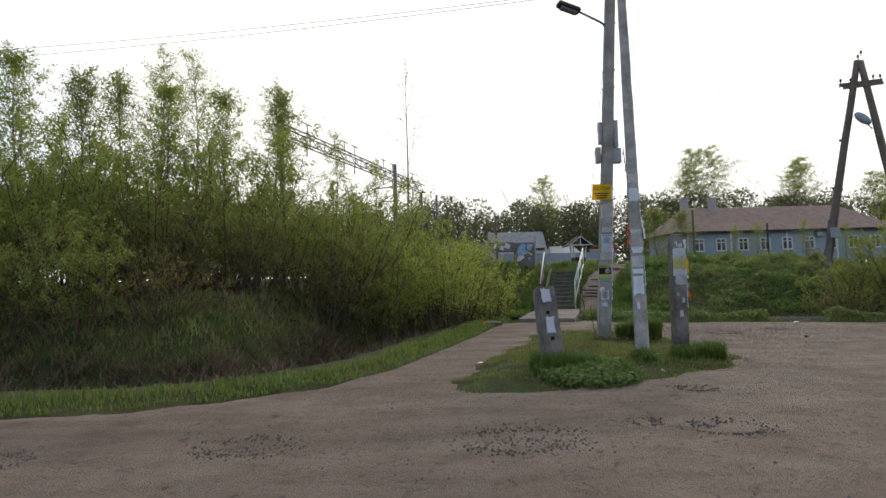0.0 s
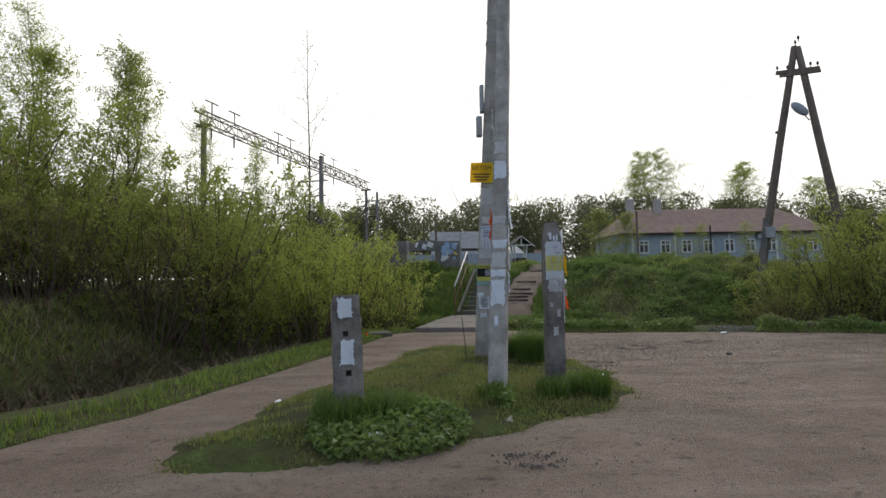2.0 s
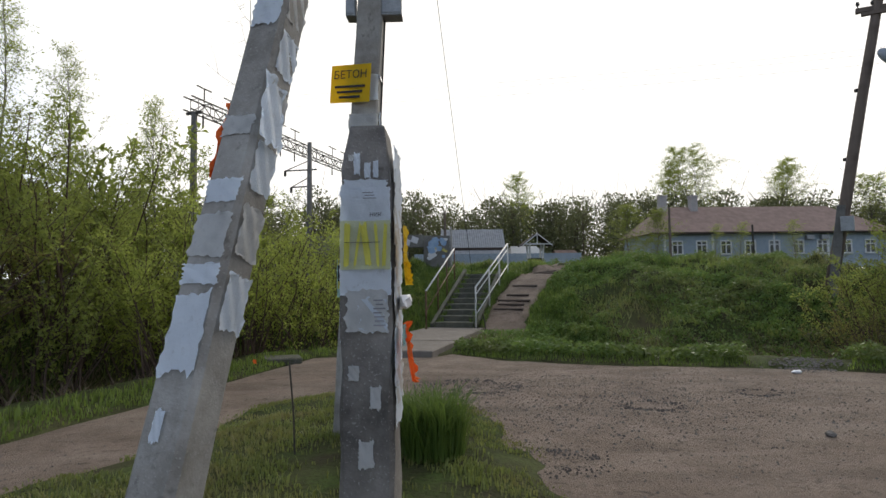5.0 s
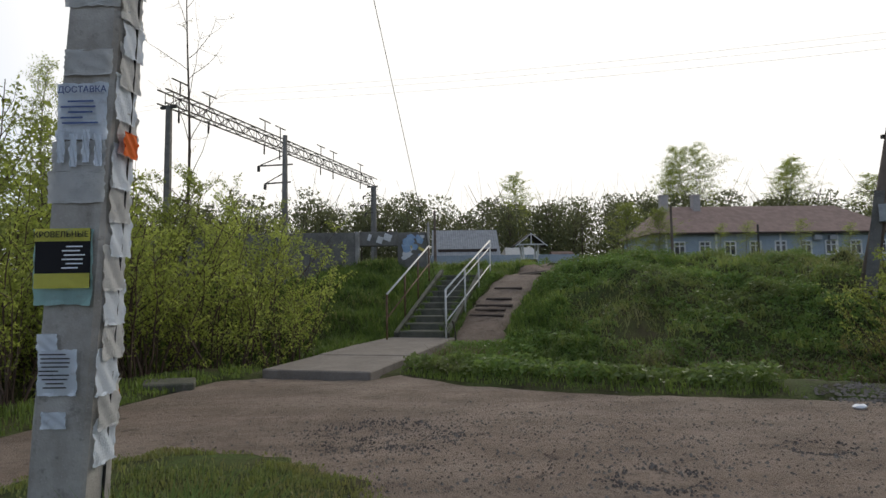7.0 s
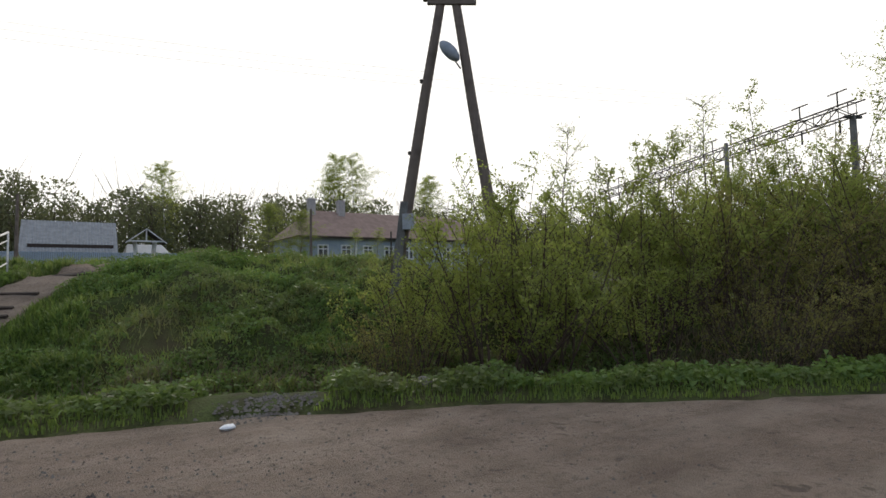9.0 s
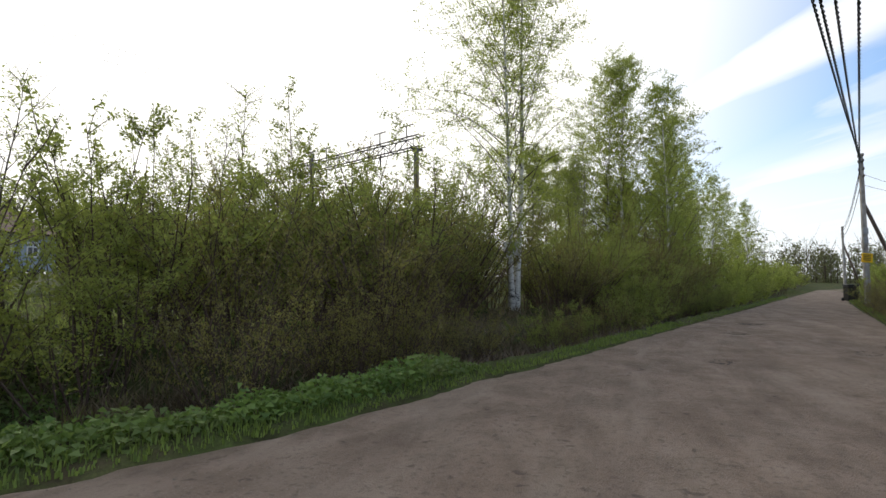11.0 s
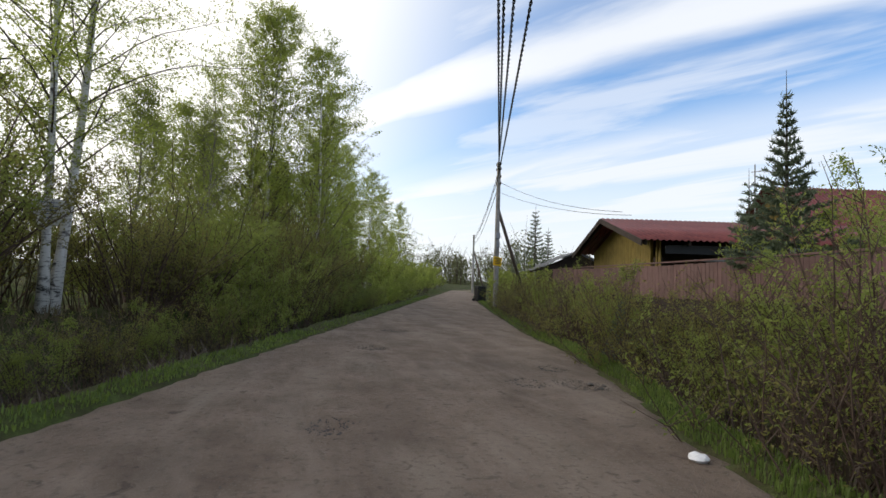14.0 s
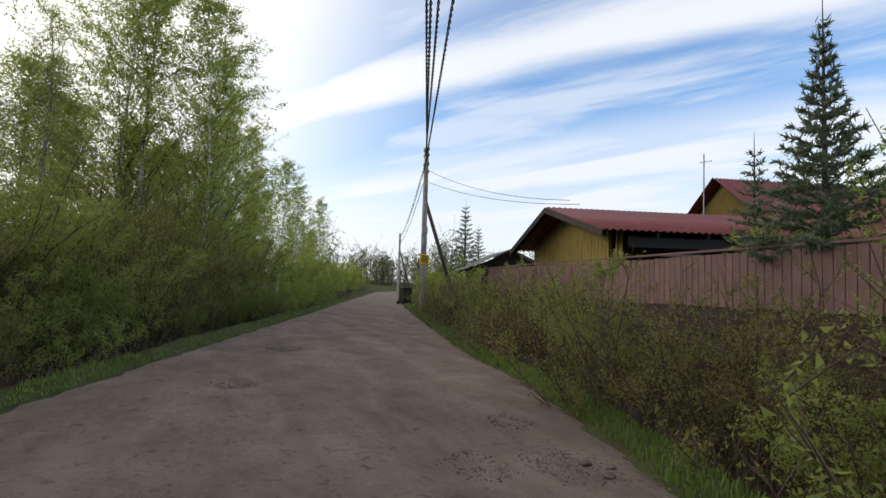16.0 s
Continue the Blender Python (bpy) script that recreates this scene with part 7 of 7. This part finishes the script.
x, y = scatter(16000, -1.6, 1.0, 5.2, 7.6, lambda x, y: inside(x, y, ISLAND) & ((np.hypot(x + 0.3, y - 6.0) < 0.75) | (np.hypot(x - 1.3, y - 6.9) < 0.5)))
herbs("island_herbs", x, y, height(x, y), 0.13, 0.06, "broad-leaved weeds at the foot of the posts")


def stones(name, spots, label, mat=None):
    """Loose gravel: irregular five-cornered chips half sunk in the road."""
    vs, fs = [], []
    o = 0
    for cx, cy, r, n, s in spots:
        for _ in range(n):
            a, q = rngc.uniform(0, math.tau), r * math.sqrt(rngc.uniform(0, 1)) * rngc.uniform(0.6, 1.15)
            x, y = cx + q * math.cos(a), cy + q * math.sin(a) / 1.35
            z = float(road_z(np.array([x]), np.array([y]))[0])
            if y > 13.2:
                z = max(z, gz(x, y))
            rr = s * rngc.uniform(0.4, 1.3)
            b = rngc.uniform(0, math.tau)
            for k in range(5):
                t = b + k * math.tau / 5
                q2 = rr * rngc.uniform(0.7, 1.2)
                vs.append((x + q2 * math.cos(t), y + q2 * math.sin(t), z - 0.004))
            vs.append((x + rr * 0.25, y, z + rr * rngc.uniform(0.5, 0.9)))
            vs.append((x - rr * 0.3, y + rr * 0.2, z + rr * rngc.uniform(0.4, 0.8)))
            fs += [(o, o + 1, o + 5), (o + 1, o + 2, o + 6, o + 5), (o + 2, o + 3, o + 6), (o + 3, o + 4, o + 6), (o + 4, o, o + 5, o + 6)]
            o += 7
    stuff(name, mesh_of(name, vs, fs, mat or M_STONE), label, "gravel")


stones("pothole_gravel", [(hx, hy, r * 1.1, int(1500 * r * r) + 50, 0.015) for hx, hy, r in HOLES], "dark damp crushed stones filling the potholes", M_STONE_DARK)
stones("loose_gravel", [(3.2, 12.6, 3.0, 1100, 0.017), (5.5, 12.6, 3.2, 1000, 0.016), (4.0, 11.0, 3.0, 700, 0.013), (9.0, 11.5, 3.0, 600, 0.014), (-1.5, 9.5, 1.6, 260, 0.013), (-1.5, 4.5, 5.0, 500, 0.014), (2.0, 11.0, 2.2, 400, 0.014), (8.5, 14.6, 0.7, 260, 0.03), (10, 9, 5.0, 300, 0.013), (24, 4, 6.0, 350, 0.012)], "scattered small stones on the dirt")


stones("dirt_clods", [(4.5, 11.8, 3.6, 800, 0.014), (2.5, 12.5, 2.0, 300, 0.015), (7.5, 11.5, 3.0, 250, 0.013), (-1.0, 3.5, 5.0, 260, 0.012), (26, 3.5, 6.0, 120, 0.012)], "dark crumbled clods of road dirt", M_CLOD)


def lump(name, x, y, r, sq, mat, label, cat, seed):
    bm = B()
    bmesh.ops.create_icosphere(bm, subdivisions=2, radius=r)
    rg = random.Random(seed)
    for v in bm.verts:
        v.co = Vector((v.co.x * rg.uniform(0.8, 1.3), v.co.y * rg.uniform(0.7, 1.1), v.co.z * sq * rg.uniform(0.7, 1.2)))
    zz = max(gz(x, y), float(road_z(np.array([x]), np.array([y]))[0]))
    ob = part(name, bm, mat)
    ob.location = (x, y, zz + r * sq * 0.55)
    tagged(ob, label, cat, "litter" if mat is M_PLASTIC_W else "")


for i, (x, y, r) in enumerate(((7.95, 14.0, 0.07), (19.95, 2.75, 0.09), (-0.45, 5.75, 0.10), (2.75, 8.6, 0.06), (2.55, 8.0, 0.05), (-1.7, 7.8, 0.05))):
    lump("litter", x, y, r, 0.55, M_PLASTIC_W, "crumpled white plastic scrap on the ground", "litter", i)
for i, (x, y, r) in enumerate(((10.45, 14.25, 0.13), (22.95, 1.85, 0.05), (23.3, 1.8, 0.06), (23.1, 1.7, 0.04), (-0.1, 5.9, 0.09), (5.9, 10.5, 0.05))):
    lump("stone", x, y, r, 0.7 if x < 20 else 0.45, M_STONE if x < 20 else M_STONE_DARK, "rough grey stone lying at the road edge", "stone", 20 + i)
bm = B()
box(bm, -0.75, 16.1, 0.05, 0.7, 0.45, 0.14, pose(0, 0, 0, 3, 2, 20), 0.02)
tagged(part("concrete_block", bm, M_MOSSY), "sunken flat concrete block in the verge", "concrete block")
bm = B()
box(bm, 0.75, 6.35, 0.03, 0.42, 0.22, 0.05, pose(0, 0, 0, 2, 0, -12), 0.01)
tagged(part("concrete_block", bm, M_CONC), "flat piece of broken concrete", "concrete block")
bm = sheet_bm(0.07, 0.08, 77, 0.25, 0.05)
ob = tagged(part("rag", bm, M_PAPER_O), "orange plastic rag caught in the verge", "litter")
ob.matrix_world = pose(-1.0, 15.2, 0.16, 20, 0, -20)
bm = B()
tube(bm, [(0.95, 9.9, 0.0), (0.92, 9.95, 0.45), (0.88, 9.97, 0.85)], 0.008, 5)
tagged(part("iron_rod", bm, M_IRON), "thin bent iron rod in the grass", "rod")

x, y = scatter(60000, 15, 46, -8, 3, lambda x, y: (lambda d: (d > 0.42) & (d < 3.0))(ds_of(x, y)) & patchy(x, y, 0.9, -0.4, 6))
stuff("ditch_straw", blades_mesh("ditch_straw", x, y, height(x, y), 0.30, 0.006, M_STRAW_DARK, 0.95), "dry straw and dead stems in the fence-side ditch", "grass")

# grass growing over the edges of the steps
n = 3600
f = rngc.uniform(0, 1, n)
sd = rngc.choice((-1.0, 1.0), n) * rngc.uniform(0.42, 0.95, n)
ux, uy = (S1.x - S0.x), (S1.y - S0.y)
ul = math.hypot(ux, uy)
x, y = S0.x + ux * f + sd * uy / ul, S0.y + uy * f - sd * ux / ul
z = np.maximum(height(x, y), np.where(np.abs(sd) < 0.6, S0.z + (S1.z - S0.z) * f, -9))
stuff("step_grass", blades_mesh("step_grass", x, y, z, 0.22, 0.009, M_GRASS, 0.7), "grass and weeds growing over the step edges", "grass")
